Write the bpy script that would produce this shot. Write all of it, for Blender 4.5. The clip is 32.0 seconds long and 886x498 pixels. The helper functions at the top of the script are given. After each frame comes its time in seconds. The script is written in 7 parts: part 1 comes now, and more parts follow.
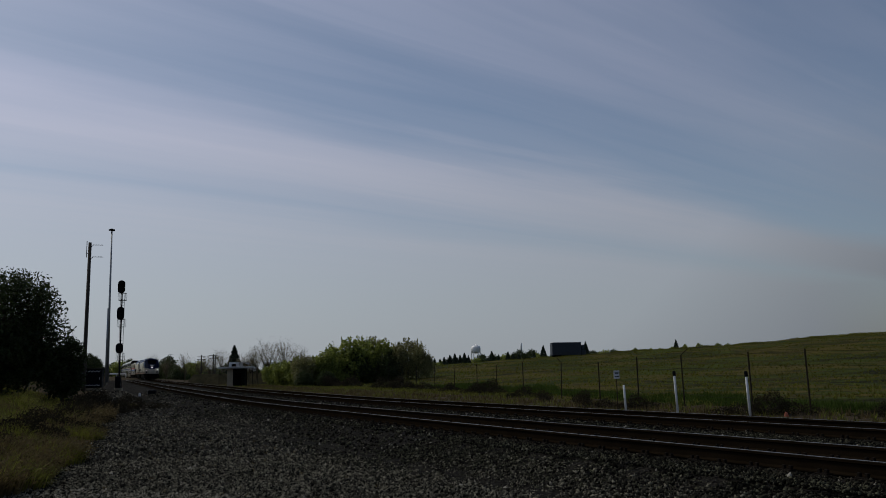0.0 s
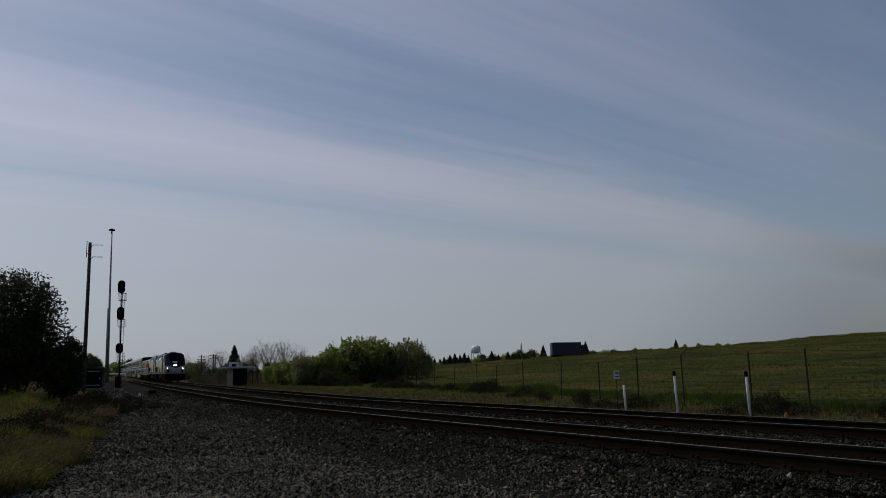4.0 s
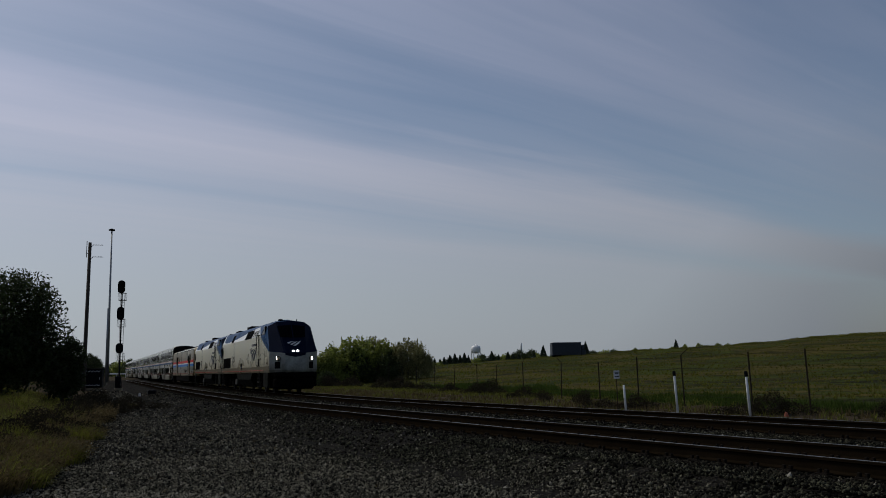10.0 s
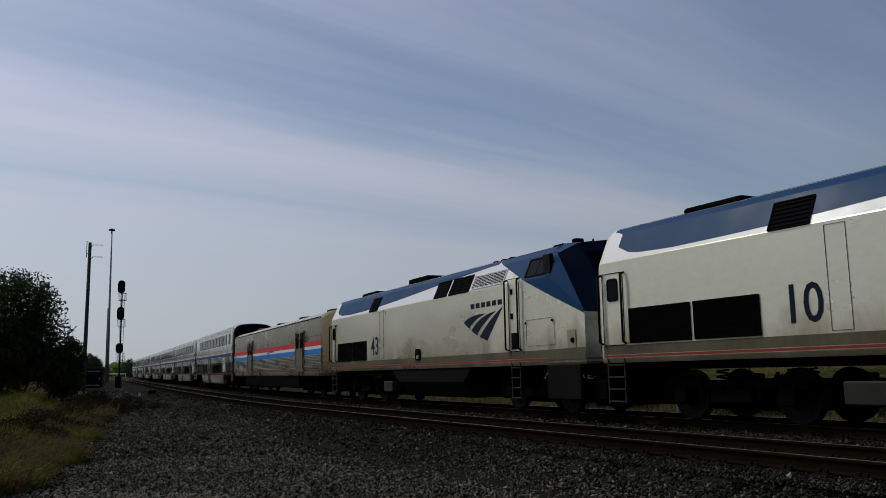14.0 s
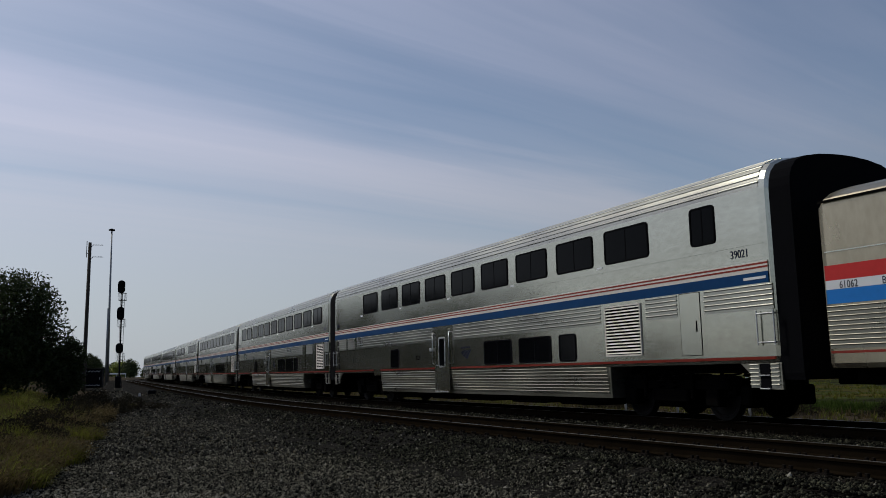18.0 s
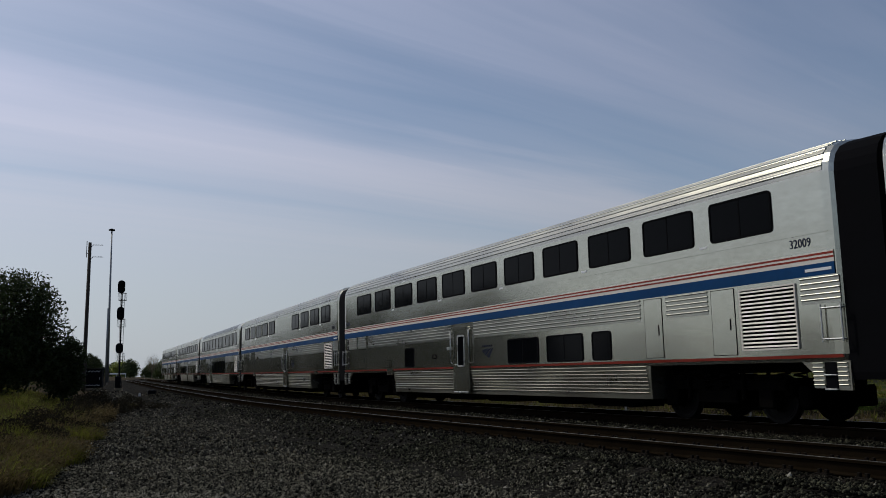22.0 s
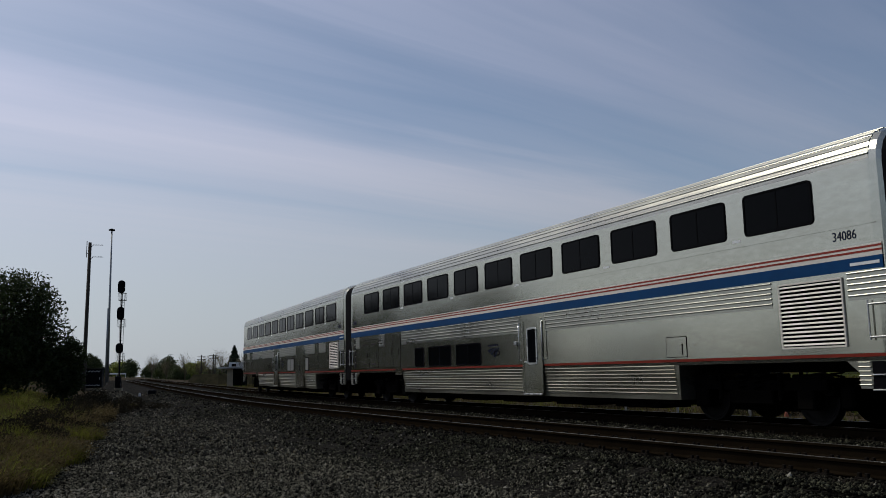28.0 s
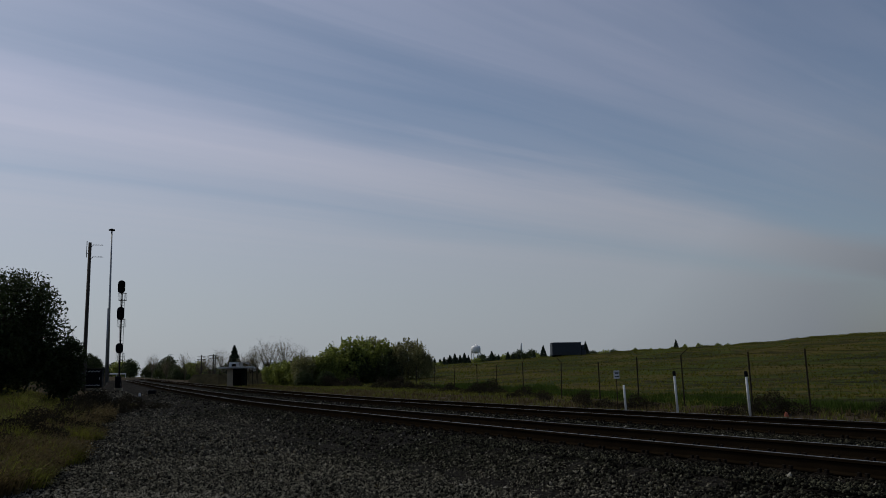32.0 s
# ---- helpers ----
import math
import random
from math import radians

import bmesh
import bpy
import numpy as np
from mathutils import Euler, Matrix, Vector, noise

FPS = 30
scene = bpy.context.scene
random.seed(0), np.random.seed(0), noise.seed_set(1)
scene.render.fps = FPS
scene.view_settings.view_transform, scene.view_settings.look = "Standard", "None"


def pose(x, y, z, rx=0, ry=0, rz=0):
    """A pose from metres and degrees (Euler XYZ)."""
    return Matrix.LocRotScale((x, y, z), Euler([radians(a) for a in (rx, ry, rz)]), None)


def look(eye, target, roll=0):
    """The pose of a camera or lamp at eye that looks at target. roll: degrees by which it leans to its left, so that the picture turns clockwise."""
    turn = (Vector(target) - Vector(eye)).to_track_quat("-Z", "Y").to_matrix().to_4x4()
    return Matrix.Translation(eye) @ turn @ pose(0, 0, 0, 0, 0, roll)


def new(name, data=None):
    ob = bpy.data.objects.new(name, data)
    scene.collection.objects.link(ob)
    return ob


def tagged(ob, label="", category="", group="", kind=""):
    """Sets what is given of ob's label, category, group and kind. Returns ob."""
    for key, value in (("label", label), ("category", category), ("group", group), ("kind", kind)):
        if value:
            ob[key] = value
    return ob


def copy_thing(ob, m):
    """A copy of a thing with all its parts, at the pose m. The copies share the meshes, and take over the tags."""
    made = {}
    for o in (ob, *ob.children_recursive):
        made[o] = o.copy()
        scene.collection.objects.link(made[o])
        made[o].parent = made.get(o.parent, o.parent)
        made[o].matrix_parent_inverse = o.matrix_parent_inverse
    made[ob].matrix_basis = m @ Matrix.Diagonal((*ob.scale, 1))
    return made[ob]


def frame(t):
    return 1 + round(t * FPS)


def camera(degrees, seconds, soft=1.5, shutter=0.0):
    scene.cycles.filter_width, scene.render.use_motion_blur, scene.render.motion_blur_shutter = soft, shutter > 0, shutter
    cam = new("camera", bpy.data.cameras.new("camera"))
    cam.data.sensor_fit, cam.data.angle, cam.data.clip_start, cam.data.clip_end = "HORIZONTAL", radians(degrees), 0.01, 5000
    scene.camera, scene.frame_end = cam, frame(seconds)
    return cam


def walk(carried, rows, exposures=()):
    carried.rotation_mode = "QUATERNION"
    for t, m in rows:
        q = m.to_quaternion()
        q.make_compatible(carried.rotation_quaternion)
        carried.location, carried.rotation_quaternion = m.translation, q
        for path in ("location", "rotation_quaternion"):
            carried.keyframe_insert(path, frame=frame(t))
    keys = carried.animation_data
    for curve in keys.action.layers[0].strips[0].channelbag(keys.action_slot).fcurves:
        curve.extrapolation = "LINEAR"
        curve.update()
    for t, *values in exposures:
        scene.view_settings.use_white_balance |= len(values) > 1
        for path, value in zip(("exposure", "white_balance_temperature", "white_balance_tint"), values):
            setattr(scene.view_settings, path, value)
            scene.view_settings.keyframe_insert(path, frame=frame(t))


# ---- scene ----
# camera: stands still on the gravel beside the tracks
cam = camera(55.311, 32.0, soft=0.9)
EYE = (0.0, 0.0, 1.0661)
VIEW = look(EYE, (0.0, 100.0, 1.0661 + 14.650), -1.108)
walk(cam, [(0.0, VIEW), (32.0, VIEW)], exposures=[(0.0, 0.0), (10.0, 0.0), (12.0, -0.08), (13.0, 0.22), (16.0, 0.25), (22.0, 0.30), (29.0, 0.31), (30.0, 0.28), (31.0, 0.15), (32.0, 0.0)])

# ---- light: a veiled sun ahead on the left, thin cirrus ----
SUN_AZ, SUN_EL = -62.0, 48.0            # degrees from +y towards +x, and above the horizon
SUN_DIR = Vector((math.sin(radians(SUN_AZ)) * math.cos(radians(SUN_EL)),
                  math.cos(radians(SUN_AZ)) * math.cos(radians(SUN_EL)), math.sin(radians(SUN_EL))))
SUN_POWER, SKY_POWER = 1.3, 0.069


def make_world():
    w = bpy.data.worlds.new("sky")
    scene.world = w
    w.use_nodes = True
    nt = w.node_tree
    nt.nodes.clear()
    N, L = nt.nodes.new, nt.links.new
    out, bg = N("ShaderNodeOutputWorld"), N("ShaderNodeBackground")
    sky = N("ShaderNodeTexSky")
    sky.sky_type, sky.sun_disc = "NISHITA", False
    sky.sun_elevation, sky.sun_rotation = radians(SUN_EL), radians(SUN_AZ)
    sky.air_density, sky.dust_density, sky.ozone_density = 0.95, 1.7, 1.5
    co = N("ShaderNodeTexCoord")
    sep = N("ShaderNodeSeparateXYZ")
    L(co.outputs["Generated"], sep.inputs[0])

    def mth(op, a, b=None, clamp=False):
        n = N("ShaderNodeMath")
        n.operation, n.use_clamp = op, clamp
        for i, v in enumerate((a, b)):
            if v is None:
                continue
            if isinstance(v, (int, float)):
                n.inputs[i].default_value = v
            else:
                L(v, n.inputs[i])
        return n.outputs[0]
    up = mth("MAXIMUM", sep.outputs[2], 0.085)
    px, py = mth("DIVIDE", sep.outputs[0], up), mth("DIVIDE", sep.outputs[1], up)
    # streaks of cirrus on a high plane: t runs along them, n across
    t = mth("ADD", mth("MULTIPLY", px, 0.75), mth("MULTIPLY", py, 0.66))
    n = mth("ADD", mth("MULTIPLY", px, -0.66), mth("MULTIPLY", py, 0.75))
    comb = N("ShaderNodeCombineXYZ")
    L(mth("MULTIPLY", t, 0.10), comb.inputs[0])
    L(mth("MULTIPLY", n, 0.55), comb.inputs[1])
    n1 = N("ShaderNodeTexNoise")
    n1.inputs["Scale"].default_value, n1.inputs["Detail"].default_value = 1.0, 5.0
    n1.inputs["Roughness"].default_value, n1.inputs["Distortion"].default_value = 0.5, 0.5
    L(comb.outputs[0], n1.inputs["Vector"])
    comb2 = N("ShaderNodeCombineXYZ")
    L(mth("MULTIPLY", t, 0.5), comb2.inputs[0])
    L(mth("MULTIPLY", n, 1.6), comb2.inputs[1])
    n2 = N("ShaderNodeTexNoise")
    n2.inputs["Scale"].default_value, n2.inputs["Detail"].default_value = 0.8, 6.0
    L(comb2.outputs[0], n2.inputs["Vector"])
    comb3 = N("ShaderNodeCombineXYZ")       # fine combed streaks
    L(mth("MULTIPLY", t, 0.35), comb3.inputs[0])
    L(mth("MULTIPLY", n, 4.5), comb3.inputs[1])
    n3 = N("ShaderNodeTexNoise")
    n3.inputs["Scale"].default_value, n3.inputs["Detail"].default_value, n3.inputs["Distortion"].default_value = 1.0, 6.0, 0.8
    L(comb3.outputs[0], n3.inputs["Vector"])
    clear = mth("MULTIPLY", mth("SUBTRACT", sep.outputs[2], 0.075), 7.0, True)      # streaks melt away in the low haze
    wob = mth("ADD", n, mth("MULTIPLY", mth("SUBTRACT", n2.outputs["Fac"], 0.5), mth("MULTIPLY", clear, 0.8)))
    ramp = N("ShaderNodeValToRGB")          # one long band of denser cirrus, and the milky veil below it
    e = ramp.color_ramp.elements
    e[0].position, e[0].color = 0.0, (0.22, 0.22, 0.22, 1)
    e[1].position, e[1].color = 1.0, (0.62, 0.62, 0.62, 1)
    for pos, v in ((0.10, 0.22), (0.16, 0.42), (0.21, 0.10), (0.258, 0.06), (0.298, 0.78), (0.335, 1.0), (0.375, 0.78), (0.42, 0.36), (0.50, 0.80), (0.7, 0.68)):
        k = e.new(pos)
        k.color = (v, v, v, 1)
    L(mth("DIVIDE", wob, 10.0), ramp.inputs[0])
    cov = mth("ADD", mth("MULTIPLY", ramp.outputs[0], 0.85), mth("MULTIPLY", clear, mth("ADD", mth("MULTIPLY", mth("SUBTRACT", n1.outputs["Fac"], 0.45), 0.55), mth("ADD", mth("MULTIPLY", mth("SUBTRACT", n2.outputs["Fac"], 0.5), 0.35), mth("MULTIPLY", mth("SUBTRACT", n3.outputs["Fac"], 0.5), 0.50)))), True)
    # veil is brighter towards the sun
    dot = N("ShaderNodeVectorMath")
    dot.operation = "DOT_PRODUCT"
    L(co.outputs["Generated"], dot.inputs[0])
    dot.inputs[1].default_value = SUN_DIR
    near = mth("POWER", mth("MAXIMUM", dot.outputs["Value"], 0.0), 1.6)
    ahead = mth("POWER", mth("MULTIPLY", mth("ADD", dot.outputs["Value"], 0.40), 1.6, True), 1.5)
    glow = mth("ADD", mth("ADD", 0.6, mth("MULTIPLY", ahead, 3.7)), mth("MULTIPLY", near, 4.6))
    veil = N("ShaderNodeVectorMath")
    veil.operation = "SCALE"
    hue = N("ShaderNodeMix")            # greyer towards the horizon
    hue.data_type = "RGBA"
    hue.inputs["A"].default_value, hue.inputs["B"].default_value = (0.885, 0.99, 1.085, 1), (0.91, 0.95, 1.22, 1)
    L(mth("MULTIPLY", mth("SUBTRACT", up, 0.05), 3.6, True), hue.inputs["Factor"])
    L(hue.outputs["Result"], veil.inputs[0])
    L(glow, veil.inputs["Scale"])
    mix = N("ShaderNodeMix")
    mix.data_type = "RGBA"
    # the veil is thin overhead, where one looks straight through it
    thin = mth("MINIMUM", mth("POWER", mth("DIVIDE", 0.46, up), 1.6), 1.0)
    haze = mth("MULTIPLY", mth("POWER", mth("SUBTRACT", 1.0, mth("MINIMUM", mth("MULTIPLY", up, 3.2), 1.0)), 1.5), 0.5)
    L(mth("ADD", mth("MULTIPLY", cov, thin), haze, True), mix.inputs["Factor"])
    L(sky.outputs[0], mix.inputs["A"])
    L(veil.outputs[0], mix.inputs["B"])
    L(mix.outputs["Result"], bg.inputs[0])
    bg.inputs[1].default_value = SKY_POWER
    L(bg.outputs[0], out.inputs[0])


make_world()
sun = new("sun", bpy.data.lights.new("sun", "SUN"))
sun.data.energy, sun.data.angle, sun.data.color = SUN_POWER, radians(3.0), (0.97, 0.955, 0.85)
sun.matrix_world = look(SUN_DIR * 100, (0, 0, 0))

# ---- materials ----


def mat(name, col, rough=0.7, metal=0.0, spec=0.5, var=0.25, scale=3.0, fine=40.0, bump=0.0, bump_scale=60.0, tint=None, island=0.0,
        obj_rand=0.0, emit=0.0, coat=0.0, stretch=(1, 1, 1), rvar=0.12, through_light=0.0, skew=1.0, stain=None):
    """A surface with stains at one scale and grain at a finer one."""
    m = bpy.data.materials.new(name)
    m.use_nodes = True
    nt = m.node_tree
    N, L = nt.nodes.new, nt.links.new
    b = nt.nodes["Principled BSDF"]
    b.inputs["Roughness"].default_value, b.inputs["Metallic"].default_value = rough, metal
    b.inputs["Specular IOR Level"].default_value = spec
    b.inputs["Coat Weight"].default_value = coat
    if emit:
        b.inputs["Emission Color"].default_value = (*col, 1)
        b.inputs["Emission Strength"].default_value = emit
    co = N("ShaderNodeTexCoord")
    mp = N("ShaderNodeMapping")
    mp.inputs["Scale"].default_value = stretch
    L(co.outputs["Object"], mp.inputs[0])
    a, f = N("ShaderNodeTexNoise"), N("ShaderNodeTexNoise")
    a.inputs["Scale"].default_value, a.inputs["Detail"].default_value = scale, 6.0
    f.inputs["Scale"].default_value, f.inputs["Detail"].default_value = fine, 4.0
    L(mp.outputs[0], a.inputs["Vector"])
    L(mp.outputs[0], f.inputs["Vector"])
    add = N("ShaderNodeMath")
    add.operation = "MULTIPLY_ADD"
    L(f.outputs["Fac"], add.inputs[0])
    add.inputs[1].default_value = 0.45
    L(a.outputs["Fac"], add.inputs[2])
    last = add.outputs[0]
    centre = 0.725
    for weight, kind in ((island, "isl"), (obj_rand, "obj")):
        if weight:
            g = N("ShaderNodeNewGeometry") if kind == "isl" else N("ShaderNodeObjectInfo")
            ad = N("ShaderNodeMath")
            ad.operation = "MULTIPLY_ADD"
            L(g.outputs["Random Per Island" if kind == "isl" else "Random"], ad.inputs[0])
            ad.inputs[1].default_value = weight
            L(last, ad.inputs[2])
            last = ad.outputs[0]
            centre += weight / 2
    rng = N("ShaderNodeMapRange")
    rng.inputs["From Min"].default_value, rng.inputs["From Max"].default_value = centre - 0.3 - island / 2 - obj_rand / 2, centre + 0.3 + island / 2 + obj_rand / 2
    L(last, rng.inputs["Value"])
    mx = N("ShaderNodeMix")
    mx.data_type = "RGBA"
    t = tint or col
    mx.inputs["A"].default_value = (*[c * (1 - var) for c in t], 1)
    mx.inputs["B"].default_value = (*[min(1, c * (1 + var)) for c in col], 1)
    pw = N("ShaderNodeMath")            # skew: mostly the darker tone, few of the lighter
    pw.operation, pw.use_clamp = "POWER", True
    L(rng.outputs[0], pw.inputs[0])
    pw.inputs[1].default_value = skew
    L(pw.outputs[0], mx.inputs["Factor"])
    L(mx.outputs["Result"], b.inputs["Base Color"])
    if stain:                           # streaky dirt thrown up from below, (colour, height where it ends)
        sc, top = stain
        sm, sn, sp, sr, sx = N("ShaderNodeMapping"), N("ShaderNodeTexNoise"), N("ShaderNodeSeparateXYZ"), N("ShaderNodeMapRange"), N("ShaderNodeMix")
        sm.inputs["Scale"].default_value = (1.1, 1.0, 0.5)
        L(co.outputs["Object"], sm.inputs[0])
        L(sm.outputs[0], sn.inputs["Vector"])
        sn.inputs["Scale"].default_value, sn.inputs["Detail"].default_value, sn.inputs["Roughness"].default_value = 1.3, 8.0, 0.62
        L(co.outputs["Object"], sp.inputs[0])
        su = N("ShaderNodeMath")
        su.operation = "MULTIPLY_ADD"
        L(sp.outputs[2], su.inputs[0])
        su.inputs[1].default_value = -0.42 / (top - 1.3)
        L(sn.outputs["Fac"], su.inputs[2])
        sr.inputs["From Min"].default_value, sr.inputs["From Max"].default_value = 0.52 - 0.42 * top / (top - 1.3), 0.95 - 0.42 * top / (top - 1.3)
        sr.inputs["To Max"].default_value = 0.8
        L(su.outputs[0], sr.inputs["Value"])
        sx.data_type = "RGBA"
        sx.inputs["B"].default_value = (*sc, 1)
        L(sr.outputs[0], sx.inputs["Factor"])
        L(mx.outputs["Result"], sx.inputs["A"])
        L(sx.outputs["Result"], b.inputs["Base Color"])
    if through_light:                   # leaves and blades let light through
        tr, ms = N("ShaderNodeBsdfTranslucent"), N("ShaderNodeMixShader")
        L(mx.outputs["Result"], tr.inputs["Color"])
        ms.inputs[0].default_value = through_light
        L(b.outputs[0], ms.inputs[1])
        L(tr.outputs[0], ms.inputs[2])
        L(ms.outputs[0], nt.nodes["Material Output"].inputs["Surface"])
    rr = N("ShaderNodeMapRange")
    rr.inputs["From Min"].default_value, rr.inputs["From Max"].default_value = 0.3, 0.7
    rr.inputs["To Min"].default_value, rr.inputs["To Max"].default_value = max(0.02, rough - rvar), min(1, rough + rvar)
    L(a.outputs["Fac"], rr.inputs["Value"])
    L(rr.outputs[0], b.inputs["Roughness"])
    if bump:
        bp, nb = N("ShaderNodeBump"), N("ShaderNodeTexNoise")
        nb.inputs["Scale"].default_value, nb.inputs["Detail"].default_value = bump_scale, 5.0
        L(mp.outputs[0], nb.inputs["Vector"])
        L(nb.outputs["Fac"], bp.inputs["Height"])
        bp.inputs["Strength"].default_value, bp.inputs["Distance"].default_value = bump, 0.03
        L(bp.outputs[0], b.inputs["Normal"])
    return m


STEEL = mat("stainless_steel", (0.51, 0.51, 0.435), 0.205, 0.95, 0.5, 0.10, 0.5, 9.0, 0.035, 0.8, tint=(0.45, 0.435, 0.36), stretch=(0.6, 1, 1.6), rvar=0.05)
STEEL_RIB = mat("ribbed_steel", (0.43, 0.425, 0.36), 0.30, 0.92, 0.5, 0.16, 0.8, 12.0, tint=(0.36, 0.35, 0.31), stretch=(0.5, 1, 2.0), rvar=0.06)
# Low steel panels: their shade and dark ground reflection are in this colour.
STEEL_DARKENED = mat("shade_darkened_steel", (0.33, 0.315, 0.25), 0.34, 0.82, 0.4, 0.2, 0.8, 12.0, tint=(0.30, 0.28, 0.23), stretch=(0.6, 1, 2.0))
STEEL_TAN = mat("dull_tan_steel", (0.47, 0.41, 0.30), 0.30, 0.85, 0.4, 0.10, 0.5, 9.0, tint=(0.37, 0.315, 0.22), stretch=(1.2, 1, 0.5))
BRIGHT = mat("polished_rail_metal", (0.55, 0.55, 0.54), 0.30, 0.6, 0.5, 0.08, 4.0)
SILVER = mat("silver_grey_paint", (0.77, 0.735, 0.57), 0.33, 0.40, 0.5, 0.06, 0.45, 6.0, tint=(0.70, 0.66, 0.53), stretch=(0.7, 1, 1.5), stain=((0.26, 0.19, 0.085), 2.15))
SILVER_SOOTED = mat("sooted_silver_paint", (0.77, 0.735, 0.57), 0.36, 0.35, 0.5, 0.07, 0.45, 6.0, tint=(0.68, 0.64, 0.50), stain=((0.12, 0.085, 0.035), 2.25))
GRIME = mat("grimy_sill_paint", (0.105, 0.088, 0.048), 0.6, 0.0, 0.3, 0.3, 1.2, 10.0, tint=(0.075, 0.056, 0.030), stretch=(1, 1, 0.5))
WINDSCREEN = mat("dark_windscreen", (0.002, 0.002, 0.003), 0.12, 0.0, 0.012, 0.2, 1.0, 5.0, rvar=0.03)
# Darker copy of SILVER: the nose's shade is in the colour, with grime.
NOSE_SHADED_SILVER = mat("shaded_grimed_silver_paint", (0.40, 0.385, 0.32), 0.45, 0.15, 0.4, 0.25, 1.6, 9.0, tint=(0.24, 0.23, 0.20), stain=((0.10, 0.085, 0.05), 1.9))
# BLUE taken almost to black: shade on the sloping front is painted in.
NOSE_SHADED_BLUE = mat("shaded_blue_nose_paint", (0.003, 0.007, 0.022), 0.5, 0.0, 0.02, 0.2, 0.8, 8.0)
WHITE = mat("white_paint", (0.80, 0.80, 0.79), 0.4, 0.0, 0.5, 0.06, 0.6, 8.0)
BLUE = mat("blue_paint", (0.005, 0.046, 0.130), 0.45, 0.0, 0.09, 0.15, 0.6, 8.0)
NAVY = mat("navy_stripe_paint", (0.005, 0.048, 0.145), 0.45, 0.0, 0.08, 0.18, 0.7, 8.0)
SKYBLUE = mat("bright_blue_paint", (0.018, 0.20, 0.60), 0.42, 0.0, 0.2, 0.12, 0.7, 8.0)
RED = mat("red_paint", (0.27, 0.034, 0.020), 0.45, 0.0, 0.2, 0.18, 0.7, 8.0)
CREAM = mat("cream_stripe_paint", (0.72, 0.66, 0.58), 0.42, 0.0, 0.5, 0.08, 0.7, 8.0)
GLASS = mat("tinted_glass", (0.003, 0.0035, 0.0045), 0.10, 0.0, 0.04, 0.2, 1.0, 5.0, rvar=0.03)
BLIND = mat("window_blind", (0.20, 0.20, 0.19), 0.5, 0.0, 0.5, 0.1, 1.0, 5.0)
RUBBER = mat("black_rubber", (0.005, 0.005, 0.006), 0.9, 0.0, 0.03, 0.3, 2.0)
# Underframe and wheel colours near black: shade under the train is in them.
UNDER = mat("shaded_sooty_underframe", (0.0035, 0.0033, 0.0032), 0.9, 0.0, 0.01, 0.4, 2.0, 20.0, tint=(0.006, 0.005, 0.004))
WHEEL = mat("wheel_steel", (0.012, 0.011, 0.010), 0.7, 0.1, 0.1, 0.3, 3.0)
GALV = mat("galvanised_metal", (0.30, 0.30, 0.30), 0.5, 0.6, 0.5, 0.2, 3.0)
LAMP_ON = mat("lit_headlamp", (1.0, 0.97, 0.9), 0.3, emit=22.0)
LAMP_DIM = mat("lit_ditch_lamp", (1.0, 0.95, 0.85), 0.3, emit=14.0)
RAILTOP = mat("rail_steel", (0.012, 0.0085, 0.0052), 0.95, 0.0, 0.0, 0.3, 2.0, 30.0)
RAILHEAD = mat("worn_rail_head", (0.13, 0.125, 0.115), 0.42, 0.6, 0.3, 0.2, 3.0, 30.0)
TIE = mat("creosoted_timber", (0.012, 0.009, 0.007), 0.95, 0.0, 0.03, 0.45, 3.0, 30.0, 0.5, 40.0, tint=(0.017, 0.0145, 0.012), obj_rand=0.4, stretch=(1, 4, 1))
STONE = mat("ballast_stone", (0.075, 0.073, 0.048), 0.9, 0.0, 0.05, 0.9, 20.0, 90.0, tint=(0.008, 0.007, 0.006), island=1.8, skew=3.6)
BARK = mat("bark", (0.05, 0.038, 0.028), 0.9, 0.0, 0.2, 0.4, 4.0, 25.0, 0.6, 30.0)
LEAF = mat("dark_green_leaves", (0.055, 0.075, 0.022), 0.6, 0.0, 0.3, 0.5, 1.0, 8.0, tint=(0.026, 0.036, 0.013), island=1.0, through_light=0.35)
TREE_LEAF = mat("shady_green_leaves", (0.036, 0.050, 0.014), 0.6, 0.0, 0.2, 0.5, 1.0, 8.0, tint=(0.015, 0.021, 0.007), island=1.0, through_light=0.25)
LEAF_PALE = mat("fresh_green_leaves", (0.25, 0.28, 0.06), 0.6, 0.0, 0.3, 0.45, 1.0, 8.0, tint=(0.13, 0.155, 0.035), island=1.0, through_light=0.45)
NEEDLES = mat("conifer_needles", (0.028, 0.042, 0.022), 0.7, 0.0, 0.3, 0.4, 1.0, 8.0, island=0.8)
TWIG = mat("bare_twigs", (0.17, 0.14, 0.095), 0.9, 0.0, 0.1, 0.35, 1.0, 8.0, tint=(0.11, 0.10, 0.055), island=0.8, through_light=0.3)
STRAW = mat("dry_grass", (0.125, 0.094, 0.043), 0.9, 0.0, 0.05, 0.5, 0.6, 8.0, tint=(0.05, 0.038, 0.018), island=0.9, through_light=0.3)
WEED = mat("green_weeds", (0.160, 0.165, 0.032), 0.85, 0.0, 0.05, 0.5, 0.5, 8.0, tint=(0.040, 0.042, 0.013), island=0.9, through_light=0.35)
WOODPOLE = mat("weathered_pole_wood", (0.06, 0.048, 0.038), 0.9, 0.0, 0.2, 0.35, 2.0, 25.0, 0.4, 30.0, stretch=(1, 1, 0.1))
CONCRETE = mat("tan_concrete", (0.34, 0.28, 0.19), 0.85, 0.0, 0.3, 0.2, 1.5, 15.0)
